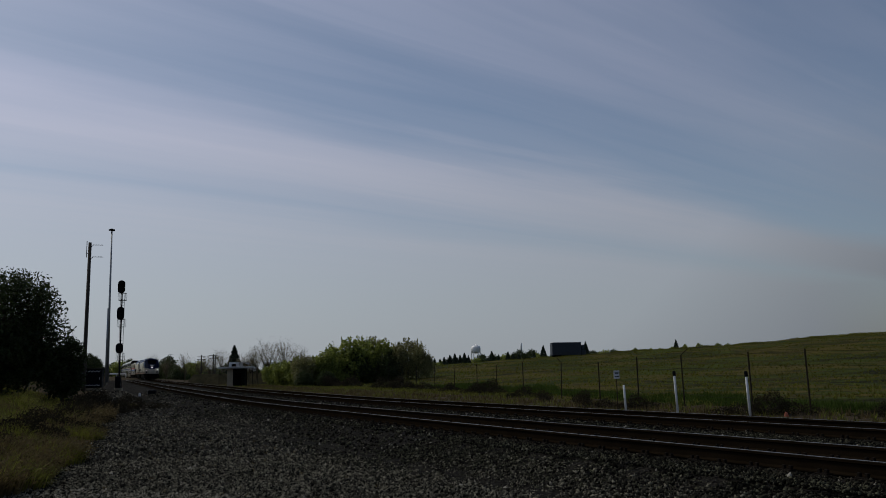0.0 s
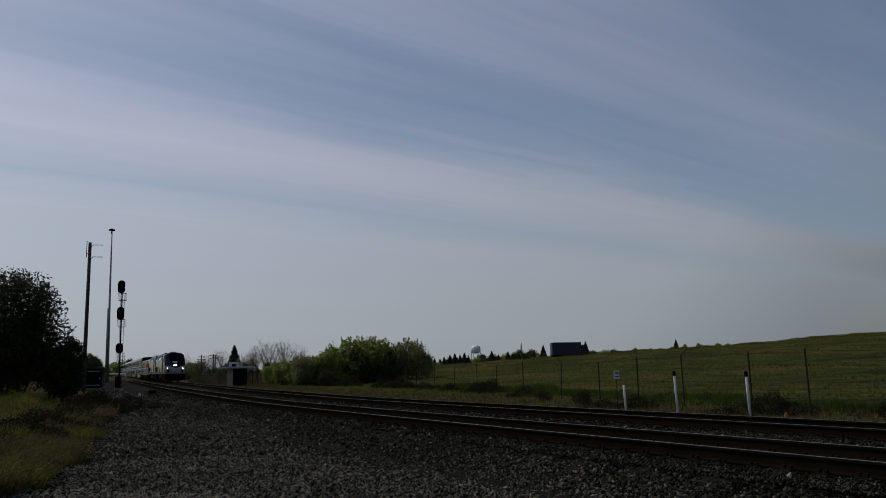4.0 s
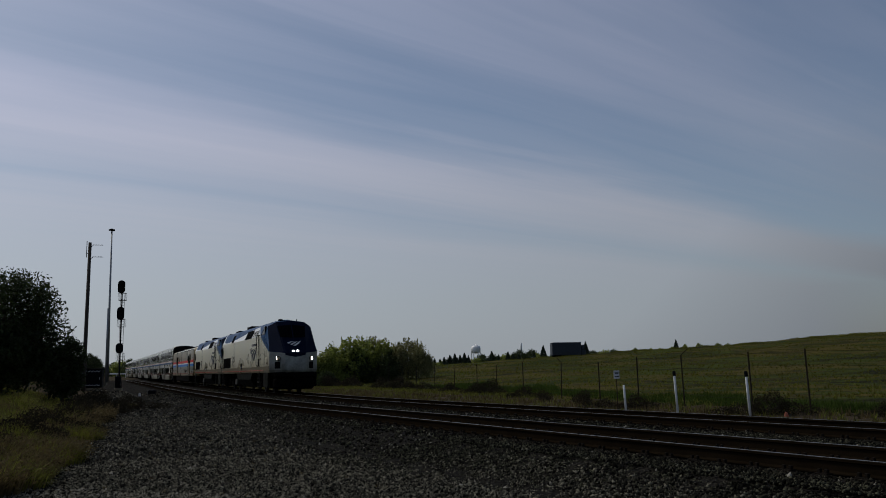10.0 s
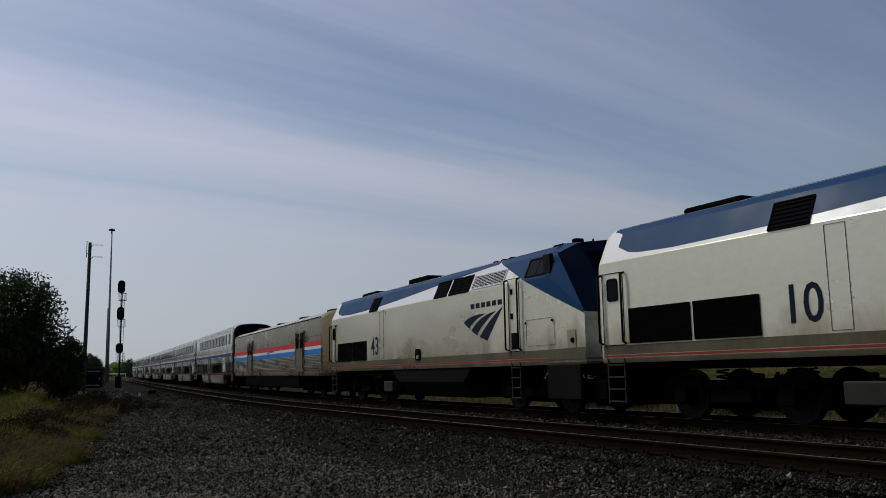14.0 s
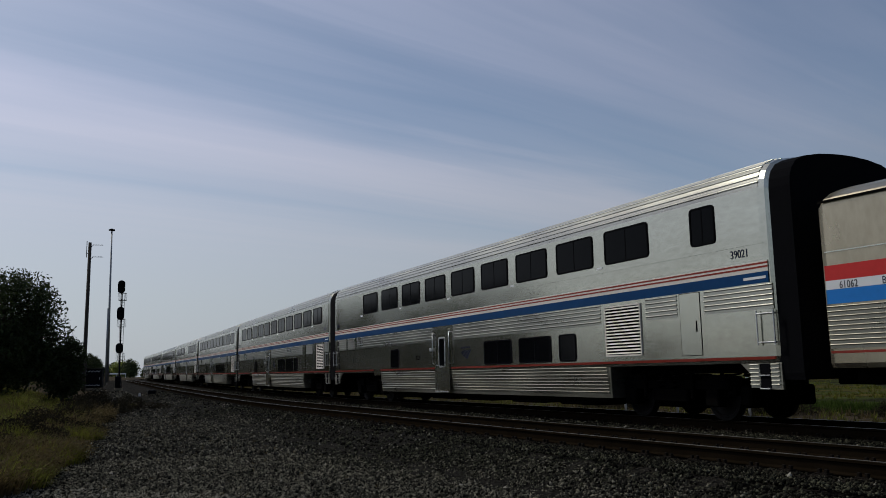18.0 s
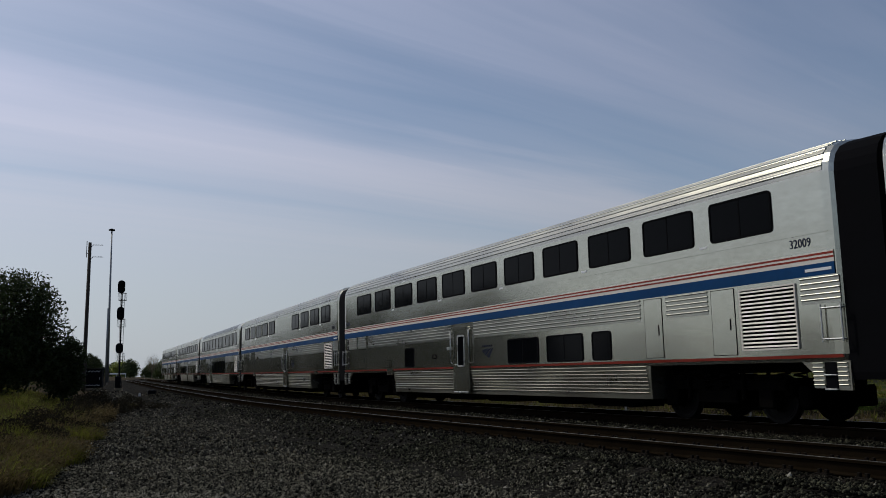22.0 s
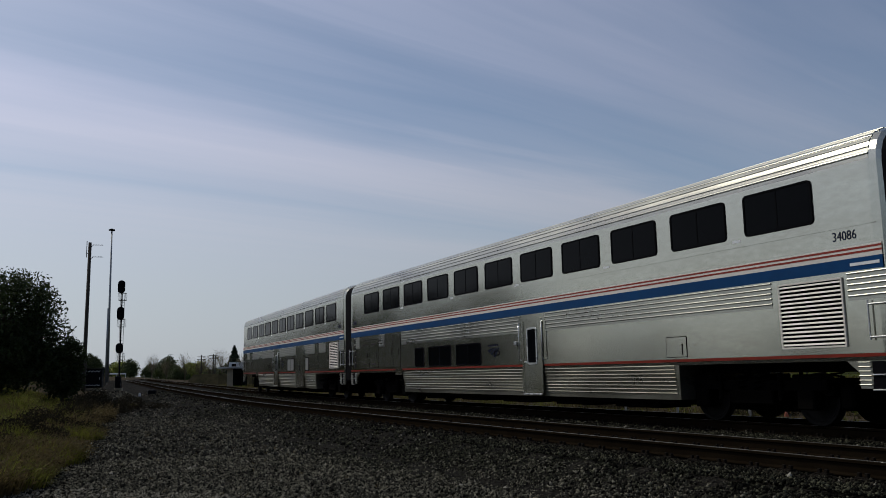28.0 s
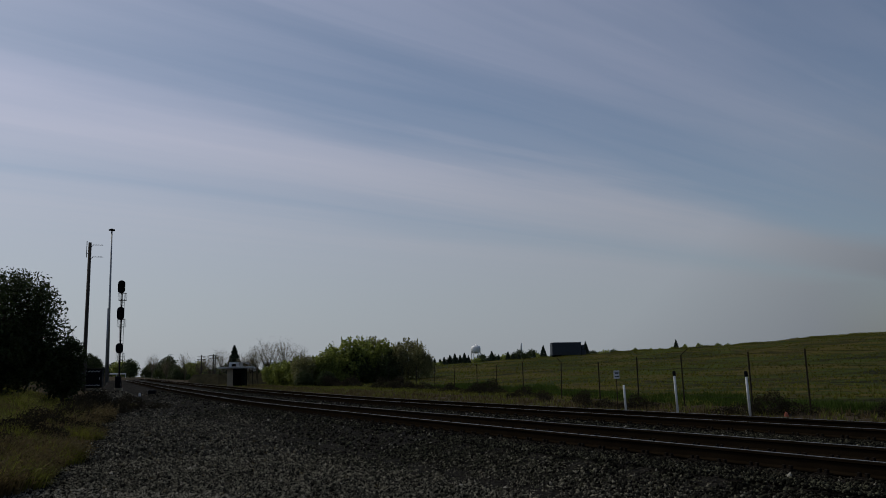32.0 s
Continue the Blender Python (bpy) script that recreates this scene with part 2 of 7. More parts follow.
SOIL = mat("weedy_soil", (0.040, 0.034, 0.018), 0.95, 0.0, 0.05, 0.5, 0.8, 8.0, tint=(0.024, 0.024, 0.010))
ROOF_SLAB = mat("pale_roof_sheet", (0.40, 0.40, 0.39), 0.5, 0.1, 0.4, 0.2, 1.0, 10.0)
PALE = mat("pale_sheet_metal", (0.62, 0.63, 0.64), 0.5, 0.1, 0.4, 0.12, 1.0, 10.0)
BLACKPAINT = mat("black_signal_paint", (0.005, 0.0055, 0.007), 0.7, 0.0, 0.06, 0.25, 2.0, 15.0)
TRAILER = mat("dark_trailer_side", (0.028, 0.036, 0.048), 0.5, 0.2, 0.4, 0.2, 0.8, 10.0)
RUSTY = mat("rusty_post", (0.030, 0.023, 0.017), 0.85, 0.1, 0.1, 0.35, 4.0, 30.0)

LUSH = mat("lush_grass", (0.055, 0.085, 0.016), 0.9, 0.0, 0.03, 0.4, 0.2, 3.0, tint=(0.030, 0.045, 0.010), island=0.5, through_light=0.4)
MEADOW = mat("slope_grass", (0.125, 0.130, 0.022), 0.9, 0.0, 0.03, 0.5, 0.07, 3.0, tint=(0.078, 0.064, 0.024), island=0.3, through_light=0.45, stretch=(0.5, 1, 1))
EMBLEM = mat("dark_emblem_paint", (0.007, 0.011, 0.026), 0.5, 0.0, 0.12, 0.15, 1.0)
VIVID_RED = mat("bright_red_paint", (0.62, 0.038, 0.034), 0.45, 0.0, 0.2, 0.15, 0.7, 8.0)
STONE_DARKER = mat("darker_ballast_stone", (0.040, 0.036, 0.026), 0.9, 0.0, 0.03, 0.8, 20.0, 90.0, tint=(0.004, 0.0035, 0.003), island=1.6, skew=2.6)
STONE_PALE = mat("pale_stone_chip", (0.24, 0.22, 0.18), 0.9, 0.0, 0.1, 0.5, 20.0, 90.0, island=1.0)
SCRUB = mat("dark_scrub_twigs", (0.034, 0.028, 0.018), 0.9, 0.0, 0.05, 0.4, 1.0, 8.0, tint=(0.020, 0.018, 0.010), island=0.8, through_light=0.15)
SOOT_GREY = mat("sooty_grey_metal", (0.035, 0.033, 0.028), 0.7, 0.1, 0.12, 0.3, 2.0, 15.0)

TWIG_LEAF = mat("sprouting_twigs", (0.26, 0.25, 0.11), 0.8, 0.0, 0.1, 0.4, 1.0, 8.0, tint=(0.14, 0.125, 0.065), island=0.9, through_light=0.4)
TANK_GREY = mat("dull_dark_grey_paint", (0.007, 0.008, 0.006), 0.8, 0.0, 0.04, 0.35, 1.5, 12.0)
STONE_DRY = mat("dry_grey_gravel", (0.175, 0.160, 0.120), 0.9, 0.0, 0.05, 0.85, 20.0, 90.0, tint=(0.012, 0.011, 0.009), island=1.8, skew=2.9)

# ---- the line: two parallel tracks on one curve ----
DS = 1.0
S_GRID = np.arange(-560.0, 331.0, DS)
BEND_S = (-560, -420, -300, -200, -130, -90, -65, -45, -32, -22, -14, -7, 0, 10, 40, 100, 160, 330)
BEND_K = (0.00019, 0.00019, 0.000188, -0.000036, -0.000053, 0.000006, 0.000084, 0.00023, 0.00179, 0.00224, 0.00174, 0.00175, 0.00249, 0.0036, 0.0034, 0.001, 0.0, 0.0)
PHI = np.cumsum(np.interp(S_GRID, BEND_S, BEND_K)) * DS
I0 = 560
PHI = PHI - PHI[I0] - 1.10032
LX = np.cumsum(np.cos(PHI)) * DS
LY = np.cumsum(np.sin(PHI)) * DS
LX, LY = LX - LX[I0] + 7.5628, LY - LY[I0] + 15.3713
SPACING = 4.37                          # between the centres of the two tracks


def on_line(s, off=0.0):
    """Plan position and heading at s metres along the far track; off: metres towards the near side."""
    a = np.interp(s, S_GRID, PHI)
    return np.interp(s, S_GRID, LX) + off * np.sin(a), np.interp(s, S_GRID, LY) - off * np.cos(a), a


def line_z(s):
    """The line climbs a little towards the distance."""
    return np.interp(s, (-560, -420, -250, -150, -100, -60, -25, 330), (2.9, 2.2, 1.25, 0.62, 0.34, 0.12, 0.0, 0.0))


def lateral(x, y):
    """Signed distance of plan points from the far track's centre (positive on the near side) and s there."""
    x, y = np.asarray(x, float), np.asarray(y, float)
    d, sv = np.empty(x.shape), np.empty(x.shape)
    for i in range(0, x.size, 4000):
        q = (x[i:i + 4000, None] - LX[None, :]) ** 2 + (y[i:i + 4000, None] - LY[None, :]) ** 2
        j = q.argmin(1)
        a = PHI[j]
        dx, dy = x[i:i + 4000] - LX[j], y[i:i + 4000] - LY[j]
        d[i:i + 4000] = dx * np.sin(a) - dy * np.cos(a)
        sv[i:i + 4000] = S_GRID[j] + dx * np.cos(a) + dy * np.sin(a)
    return d, sv


def smooth(t):
    t = np.clip(t, 0, 1)
    return t * t * (3 - 2 * t)


def bank_depth(x, y):
    """Metres into the weedy bank on the left of the gravel."""
    edge = np.interp(y, (-40, 0, 12.4, 14.7, 20.7, 41.5, 80.8, 150), (-6.0, -5.4, -6.4, -7.0, -8.9, -16.6, -32.0, -64.0))
    return (edge - x) * 0.88


def wave(x, y, f, ph):
    return np.sin(x * f + ph) * np.cos(y * f * 1.13 + ph * 1.7) + 0.5 * np.sin(x * f * 2.3 - y * f * 1.9 + ph * 3)


def ground_z(x, y):
    x, y = np.asarray(x, float), np.asarray(y, float)
    d, s = lateral(x.ravel(), y.ravel())
    d, s = d.reshape(x.shape), s.reshape(x.shape)
    z = np.interp(d, (-60, -4.6, -3.4, -2.1, 6.3, 7.6, 12, 40), (-0.75, -0.75, -0.62, -0.228, -0.228, -0.50, -0.50, -0.5))
    z = z + line_z(s) * smooth((d + 30) / 20.0)
    z = z + np.where(d > 7.6, 1, 0) * 0.40 * smooth((y - 35) / 45.0) * smooth((d - 7.6) / 1.5)
    beside = np.minimum(np.abs(d), np.abs(d - SPACING))
    z = z + 0.036 * smooth((beside - 0.80) / 0.3) * ((d > -2.1) & (d < 6.3))
    b = bank_depth(x, y)
    z = z + np.where(d > 8.5, 1, 0) * (0.75 * smooth(b / 5.0) + 0.13 * wave(x, y, 1.1, 0.4) * smooth(b / 1.5))
    top = np.interp(x, (-60, -36, -23.7, -11, 1.5, 26.7, 98.7, 250, 900), (-0.75, -0.2, 1.3, 2.3, 2.85, 4.1, 8.35, 13.0, 13.0))
    foot = np.interp(x, (-60, -16, 14, 80), (120.0, 100.0, 58.0, 46.0))
    rise = smooth((y - foot) / (190.0 - foot) * 0.93) * smooth((-d - 13) / 16.0)
    z = z + (top + 0.75) * rise * (1 + 0.035 * wave(x, y, 0.05, 1.0) + 0.030 * wave(x, y, 0.21, 2.3)) * np.where(y > 190, np.interp(y, (190, 260, 600), (1, 0.8, 0.2)), 1)
    z = z + np.where((d < -5.5), 1, 0) * 0.05 * wave(x, y, 0.7, 2.0)
    z = z + np.where((d > 8.2) & (b < 0.5), 1, 0) * 0.022 * wave(x, y, 0.9, 5.0)
    return z


def spread(fine0, fine1, step, lo, hi, grow=1.25):
    v = list(np.arange(fine0, fine1 + 1e-6, step))
    for end, sgn in ((hi, 1), (lo, -1)):
        p, st, more = (fine1 if sgn > 0 else fine0), step, []
        while sgn * (end - p) > 0:
            st *= grow
            p += sgn * st
            more.append(p)
        v = v + more if sgn > 0 else more[::-1] + v
    return np.array(v)


def mesh_ob(name, verts, faces, material, parent=None, label="", smooth_faces=False):
    me = bpy.data.meshes.new(name)
    me.from_pydata([tuple(v) for v in verts], [], [tuple(f) for f in faces])
    if material is not None:
        me.materials.append(material)
    if smooth_faces:
        me.shade_smooth()
    ob = new(name, me)
    if parent is not None:
        ob.parent = parent
    if label:
        tagged(ob, label)
    return ob


def quick_mesh(name, V, F, material):
    """Many equal-sided faces from arrays."""
    me = bpy.data.meshes.new(name)
    n = F.shape[1]
    me.vertices.add(len(V))
    me.vertices.foreach_set("co", np.ascontiguousarray(V, dtype=np.float32).ravel())
    me.loops.add(F.size)
    me.loops.foreach_set("vertex_index", np.ascontiguousarray(F, dtype=np.int32).ravel())
    me.polygons.add(len(F))
    me.polygons.foreach_set("loop_start", np.arange(0, F.size, n, dtype=np.int32))
    me.update(calc_edges=True)
    me.materials.append(material)
    return me


def ground_material():
    """Gravel by the line, dry weedy soil beside it, grass on the slope; the zones come with the sheet."""
    m = bpy.data.materials.new("ground_cover")
    m.use_nodes = True
    nt = m.node_tree
    N, L = nt.nodes.new, nt.links.new
    b = nt.nodes["Principled BSDF"]
    b.inputs["Roughness"].default_value, b.inputs["Specular IOR Level"].default_value = 0.95, 0.03
    co, at = N("ShaderNodeTexCoord"), N("ShaderNodeAttribute")
    at.attribute_name = "zone"

    def noise_tex(scale, detail=5.0):
        n = N("ShaderNodeTexNoise")
        n.inputs["Scale"].default_value, n.inputs["Detail"].default_value = scale, detail
        L(co.outputs["Object"], n.inputs["Vector"])
        return n.outputs["Fac"]

    def ramp(fac, *stops):
        r = N("ShaderNodeValToRGB")
        e = r.color_ramp.elements
        e[0].position, e[0].color = stops[0][0], (*stops[0][1], 1)
        e[1].position, e[1].color = stops[-1][0], (*stops[-1][1], 1)
        for p, c in stops[1:-1]:
            e.new(p).color = (*c, 1)
        L(fac, r.inputs[0])
        return r.outputs[0]

    def mixed(fac, a, c, mode="MIX"):
        x = N("ShaderNodeMix")
        x.data_type, x.blend_type = "RGBA", mode
        if isinstance(fac, float):
            x.inputs["Factor"].default_value = fac
        else:
            L(fac, x.inputs["Factor"])
        L(a, x.inputs["A"])
        L(c, x.inputs["B"])
        return x.outputs["Result"]
    vor = N("ShaderNodeTexVoronoi")
    vor.inputs["Scale"].default_value = 17.0
    L(co.outputs["Object"], vor.inputs["Vector"])
    gravel = mixed(0.6, ramp(noise_tex(0.45), (0.3, (0.006, 0.0052, 0.0042)), (0.7, (0.014, 0.0125, 0.010))),
                   ramp(vor.outputs["Color"], (0.25, (0.002, 0.0018, 0.0015)), (0.9, (0.034, 0.030, 0.024))))
    # The gravel turns darker between the rails.
    bed_attr = N("ShaderNodeAttribute")
    bed_attr.attribute_name = "rail_bed"
    dark = N("ShaderNodeRGB")
    dark.outputs[0].default_value = (0.006, 0.0052, 0.0042, 1)
    gravel = mixed(bed_attr.outputs["Fac"], gravel, dark.outputs[0])
    soil = mixed(0.5, ramp(noise_tex(0.5), (0.3, (0.030, 0.022, 0.014)), (0.5, (0.080, 0.058, 0.037)), (0.7, (0.034, 0.034, 0.014))),
                 ramp(noise_tex(9.0), (0.3, (0.010, 0.008, 0.005)), (0.7, (0.070, 0.055, 0.034))))
    long_map = N("ShaderNodeMapping")   # swathes that lie along the slope
    long_map.inputs["Scale"].default_value = (0.030, 0.085, 0.085)
    L(co.outputs["Object"], long_map.inputs[0])
    swath = N("ShaderNodeTexNoise")
    swath.inputs["Scale"].default_value, swath.inputs["Detail"].default_value, swath.inputs["Roughness"].default_value = 1.0, 5.0, 0.52
    L(long_map.outputs[0], swath.inputs["Vector"])
    grass = mixed(0.22, ramp(swath.outputs["Fac"], (0.38, (0.014, 0.015, 0.007)), (0.44, (0.062, 0.078, 0.012)), (0.49, (0.020, 0.020, 0.008)), (0.54, (0.104, 0.080, 0.020)), (0.61, (0.028, 0.040, 0.008))),
                  ramp(noise_tex(2.5), (0.35, (0.006, 0.009, 0.003)), (0.65, (0.060, 0.058, 0.018))))
    z = N("ShaderNodeMath")
    z.operation = "MULTIPLY_ADD"
    L(noise_tex(1.1), z.inputs[0])
    z.inputs[1].default_value = 0.7
    L(at.outputs["Fac"], z.inputs[2])
    w1, w2 = N("ShaderNodeMapRange"), N("ShaderNodeMapRange")
    for w, lo in ((w1, 0.72), (w2, 1.72)):
        w.inputs["From Min"].default_value, w.inputs["From Max"].default_value = lo, lo + 0.25
        L(z.outputs[0], w.inputs["Value"])
    col = mixed(w2.outputs[0], mixed(w1.outputs[0], gravel, soil), grass)
    L(col, b.inputs["Base Color"])
    bp = N("ShaderNodeBump")
    bp.inputs["Strength"].default_value, bp.inputs["Distance"].default_value = 0.9, 0.04
    L(vor.outputs["Distance"], bp.inputs["Height"])
    L(bp.outputs[0], b.inputs["Normal"])
    return m


def build_ground():
    gx = spread(-26, 30, 0.55, -4200, 4200)
    gy = spread(-14, 62, 0.55, -1500, 4600)
    gx = np.unique(np.concatenate([gx, np.arange(-60, -26, 1.5), np.arange(31, 130, 1.5)]))
    gy = np.unique(np.concatenate([gy, np.arange(63, 205, 1.5)]))
    X, Y = np.meshgrid(gx, gy)
    Z = ground_z(X, Y)
    nx, ny = len(gx), len(gy)
    idx = np.arange(nx * ny).reshape(ny, nx)
    F = np.stack([idx[:-1, :-1], idx[:-1, 1:], idx[1:, 1:], idx[1:, :-1]], -1).reshape(-1, 4)
    me = quick_mesh("ground", np.stack([X, Y, Z], -1).reshape(-1, 3), F, ground_material())
    me.shade_smooth()
    d, s = lateral(X.ravel(), Y.ravel())
    b = bank_depth(X.ravel(), Y.ravel())
    zone = np.where(d < -3.6, 1.0, 0.0) + np.where(d < -12.0, smooth((-d - 12) / 9.0), 0.0)
    zone = np.where(d > 8, smooth(b / 1.5) + 0.55 * smooth((b - 2) / 4.0), zone)
    zone = np.where((d > 9.6) & (Y.ravel() > 34), np.maximum(zone, smooth((Y.ravel() - 34) / 22.0) * smooth((d - 9.6) / 2.0) * 1.15), zone)
    zone = np.where(Y.ravel() < -6, 0.9, zone)
    rail_bed = np.clip(1.35 - np.minimum(np.abs(d), np.abs(d - SPACING)) / 1.35, 0, 0.9)
    a = me.attributes.new("rail_bed", "FLOAT", "POINT")
    a.data.foreach_set("value", rail_bed.astype(np.float32))
    a = me.attributes.new("zone", "FLOAT", "POINT")
    a.data.foreach_set("value", zone.astype(np.float32))
    tagged(new("ground", me), "gravelly trackside ground rising to a grassy slope", "ground", kind="structure")


build_ground()


def rail_mesh(s0, s1, off):
    # half profile of a flat-bottom rail, top at z = 0
    prof = [(-0.070, -0.182), (-0.070, -0.168), (-0.012, -0.150), (-0.010, -0.048), (-0.036, -0.034), (-0.037, -0.010), (-0.028, 0.0),
            (0.028, 0.0), (0.037, -0.010), (0.036, -0.034), (0.010, -0.048), (0.012, -0.150), (0.070, -0.168), (0.070, -0.182)]
    ss = np.concatenate([np.arange(s0, -120, 6.0), np.arange(-120, 60, 1.5), np.arange(60, s1, 6.0)])
    x, y, a = on_line(ss, off)
    n = len(prof)
    up = line_z(ss)
    V = [(xx + o * math.sin(aa), yy - o * math.cos(aa), z + uu) for xx, yy, aa, uu in zip(x, y, a, up) for o, z in prof]
    F = [(i * n + j, i * n + j + 1, (i + 1) * n + j + 1, (i + 1) * n + j) for i in range(len(ss) - 1) for j in range(n - 1)]
    return V, F, n


def build_track(name, off, label):
    root = tagged(new(name), label, "railway track", kind="structure")
    for r in (-0.7525, 0.7525):
        V, F, n = rail_mesh(-520, 300, off + r)
        ob = mesh_ob("rail", V, F, RAILTOP, root, "rusty steel rail with a worn bright head")
        ob.data.materials.append(RAILHEAD)
        for k, pl in enumerate(ob.data.polygons):
            if k % (n - 1) == 6:
                pl.material_index = 1
    # timber ties with tie plates; the near ones apart, the rest together
    tv, tf = chamfer_box(-0.115, 0.115, -1.3, 1.3, -0.36, -0.186, 0.012)
    plates = []
    for r in (-0.7525, 0.7525):
        plates.append(((-0.09, 0.09), (r - 0.17, r + 0.17)))
    tie_me = bpy.data.meshes.new("tie")
    tie_me.from_pydata(tv, [], tf)
    tie_me.materials.append(TIE)
    pm = Bits()
    for (xa, xb), (ya, yb) in plates:
        pm.box(xa, xb, ya, yb, -0.188, -0.172, 0.004)
        for yy in (ya + 0.05, yb - 0.05):
            for xx in (-0.05, 0.05):
                pm.box(xx - 0.022, xx + 0.022, yy - 0.022, yy + 0.022, -0.175, -0.125, 0.006)
    plate_me = pm.mesh("tie_plates", TIE)
    rest = Bits()
    rnd = random.Random(3)
    s, i = -260.0, 0
    while s < 60:
        x, y, a = on_line(s, off)
        m = Matrix.Translation((float(x), float(y), float(line_z(s)) + rnd.uniform(-0.012, 0.004))) @ Matrix.Rotation(float(a) + rnd.uniform(-0.02, 0.02), 4, "Z")
        if -62 < s < 12:
            for me, nm in ((tie_me, "tie"), (plate_me, "tie_plate")):
                ob = new(nm, me)
                ob.parent, ob.matrix_basis = root, m
        else:
            rest.add([m @ Vector(v) for v in tv], tf)
        s += 0.52 + rnd.uniform(-0.02, 0.02)
    tagged(rest.ob("ties_beyond", TIE, root), kind="stuff")


# ---- shape helpers ----


def chamfer_box(x0, x1, y0, y1, z0, z1, c=0.0):
    if c <= 0:
        V = [(x, y, z) for x in (x0, x1) for y in (y0, y1) for z in (z0, z1)]
        return V, [(0, 1, 3, 2), (4, 6, 7, 5), (0, 4, 5, 1), (2, 3, 7, 6), (0, 2, 6, 4), (1, 5, 7, 3)]
    V, F, key = [], [], {}
    lim = ((x0, x1), (y0, y1), (z0, z1))
    for ix in (0, 1):
        for iy in (0, 1):
            for iz in (0, 1):
                for ax in range(3):
                    p = []
                    for k, i in enumerate((ix, iy, iz)):
                        v = lim[k][i]
                        if k != ax:
                            v += c if i == 0 else -c
                        p.append(v)
                    key[(ix, iy, iz, ax)] = len(V)
                    V.append(tuple(p))
    g = lambda i, ax: key[(i[0], i[1], i[2], ax)]
    for ax in range(3):
        for side in (0, 1):
            o = [k for k in range(3) if k != ax]
            cs = []
            for a, b in ((0, 0), (1, 0), (1, 1), (0, 1)):
                i = [0, 0, 0]
                i[ax], i[o[0]], i[o[1]] = side, a, b
                cs.append(g(i, ax))
            F.append(tuple(cs))
    for ax in range(3):
        o = [k for k in range(3) if k != ax]
        for a in (0, 1):
            for b in (0, 1):
                i, j = [0, 0, 0], [0, 0, 0]
                i[ax], j[ax] = 0, 1
                i[o[0]] = j[o[0]] = a
                i[o[1]] = j[o[1]] = b
                F.append((g(i, o[0]), g(j, o[0]), g(j, o[1]), g(i, o[1])))
    for ix in (0, 1):
        for iy in (0, 1):
            for iz in (0, 1):
                F.append(tuple(g((ix, iy, iz), k) for k in range(3)))
    return V, F


class Bits:
    """Gathers pieces into one mesh."""

    def __init__(self):
        self.v, self.f = [], []

    def add(self, V, F):
        n = len(self.v)
        self.v += [tuple(v) for v in V]
        self.f += [tuple(i + n for i in f) for f in F]
        return self

    def box(self, x0, x1, y0, y1, z0, z1, c=0.0):
        return self.add(*chamfer_box(x0, x1, y0, y1, z0, z1, c))

    def rod(self, p, q, r, n=8, r2=None):
        p, q = Vector(p), Vector(q)
        d = (q - p).normalized()
        a = d.orthogonal().normalized()
        b = d.cross(a)
        r2 = r if r2 is None else r2
        V = []
        for o, rr in ((p, r), (q, r2)):
            V += [o + (a * math.cos(t) + b * math.sin(t)) * rr for t in (2 * math.pi * k / n for k in range(n))]
        F = [(k, (k + 1) % n, n + (k + 1) % n, n + k) for k in range(n)] + [tuple(range(n))[::-1], tuple(range(n, 2 * n))]
        return self.add(V, F)

    def pipe(self, pts, r, n=8):
        for p, q in zip(pts[:-1], pts[1:]):
            self.rod(p, q, r, n)
        return self

    def lathe(self, prof, axis="Z", at=(0, 0, 0), n=20):
        """prof: (radius, height) pairs, turned about an axis."""
        V, F, m = [], [], len(prof)
        for k in range(n):
            t = 2 * math.pi * k / n
            for r, h in prof:
                p = (r * math.cos(t), r * math.sin(t), h)
                if axis == "Y":
                    p = (p[0], p[2], p[1])
                elif axis == "X":
                    p = (p[2], p[0], p[1])
                V.append((p[0] + at[0], p[1] + at[1], p[2] + at[2]))
        for k in range(n):
            for j in range(m - 1):
                F.append((k * m + j, ((k + 1) % n) * m + j, ((k + 1) % n) * m + j + 1, k * m + j + 1))
        if prof[0][0] > 1e-6:
            F.append(tuple(k * m for k in range(n)))
        if prof[-1][0] > 1e-6:
            F.append(tuple(k * m + m - 1 for k in range(n)))
        return self.add(V, F)

    def mesh(self, name, material, smooth_faces=False):
        me = bpy.data.meshes.new(name)
        me.from_pydata(self.v, [], self.f)
        bm = bmesh.new()
        bm.from_mesh(me)
        bmesh.ops.recalc_face_normals(bm, faces=bm.faces)
        bm.to_mesh(me)
        bm.free()
        if material is not None:
            me.materials.append(material)
        if smooth_faces:
            me.shade_smooth()
        return me

    def ob(self, name, material, parent=None, label="", smooth_faces=False):
        o = new(name, self.mesh(name, material, smooth_faces))
        if parent is not None:
            o.parent = parent
        if label:
            tagged(o, label)
        return o


def share(name, me, parent, m=None, label=""):
    o = new(name, me)
    o.parent = parent
    if m is not None:
        o.matrix_basis = m
    if label:
        tagged(o, label)
    return o


build_track("track_far", 0.0, "far railway track with timber ties in dark ballast")
build_track("track_near", SPACING, "near railway track with timber ties in dark ballast")

# ---- the train: profiles of the bodies, half, from sill to roof centre ----
COACH = [(1.50, 1.13), (1.52, 1.25), (1.52, 4.34), (1.50, 4.50), (1.44, 4.66), (1.32, 4.80), (1.10, 4.90), (0.72, 4.97), (0.32, 5.00), (0.0, 5.005)]
BAGGAGE = [(1.47, 1.02), (1.50, 1.10), (1.50, 3.78), (1.44, 3.86), (1.25, 3.98), (0.95, 4.08), (0.5, 4.16), (0.0, 4.18)]
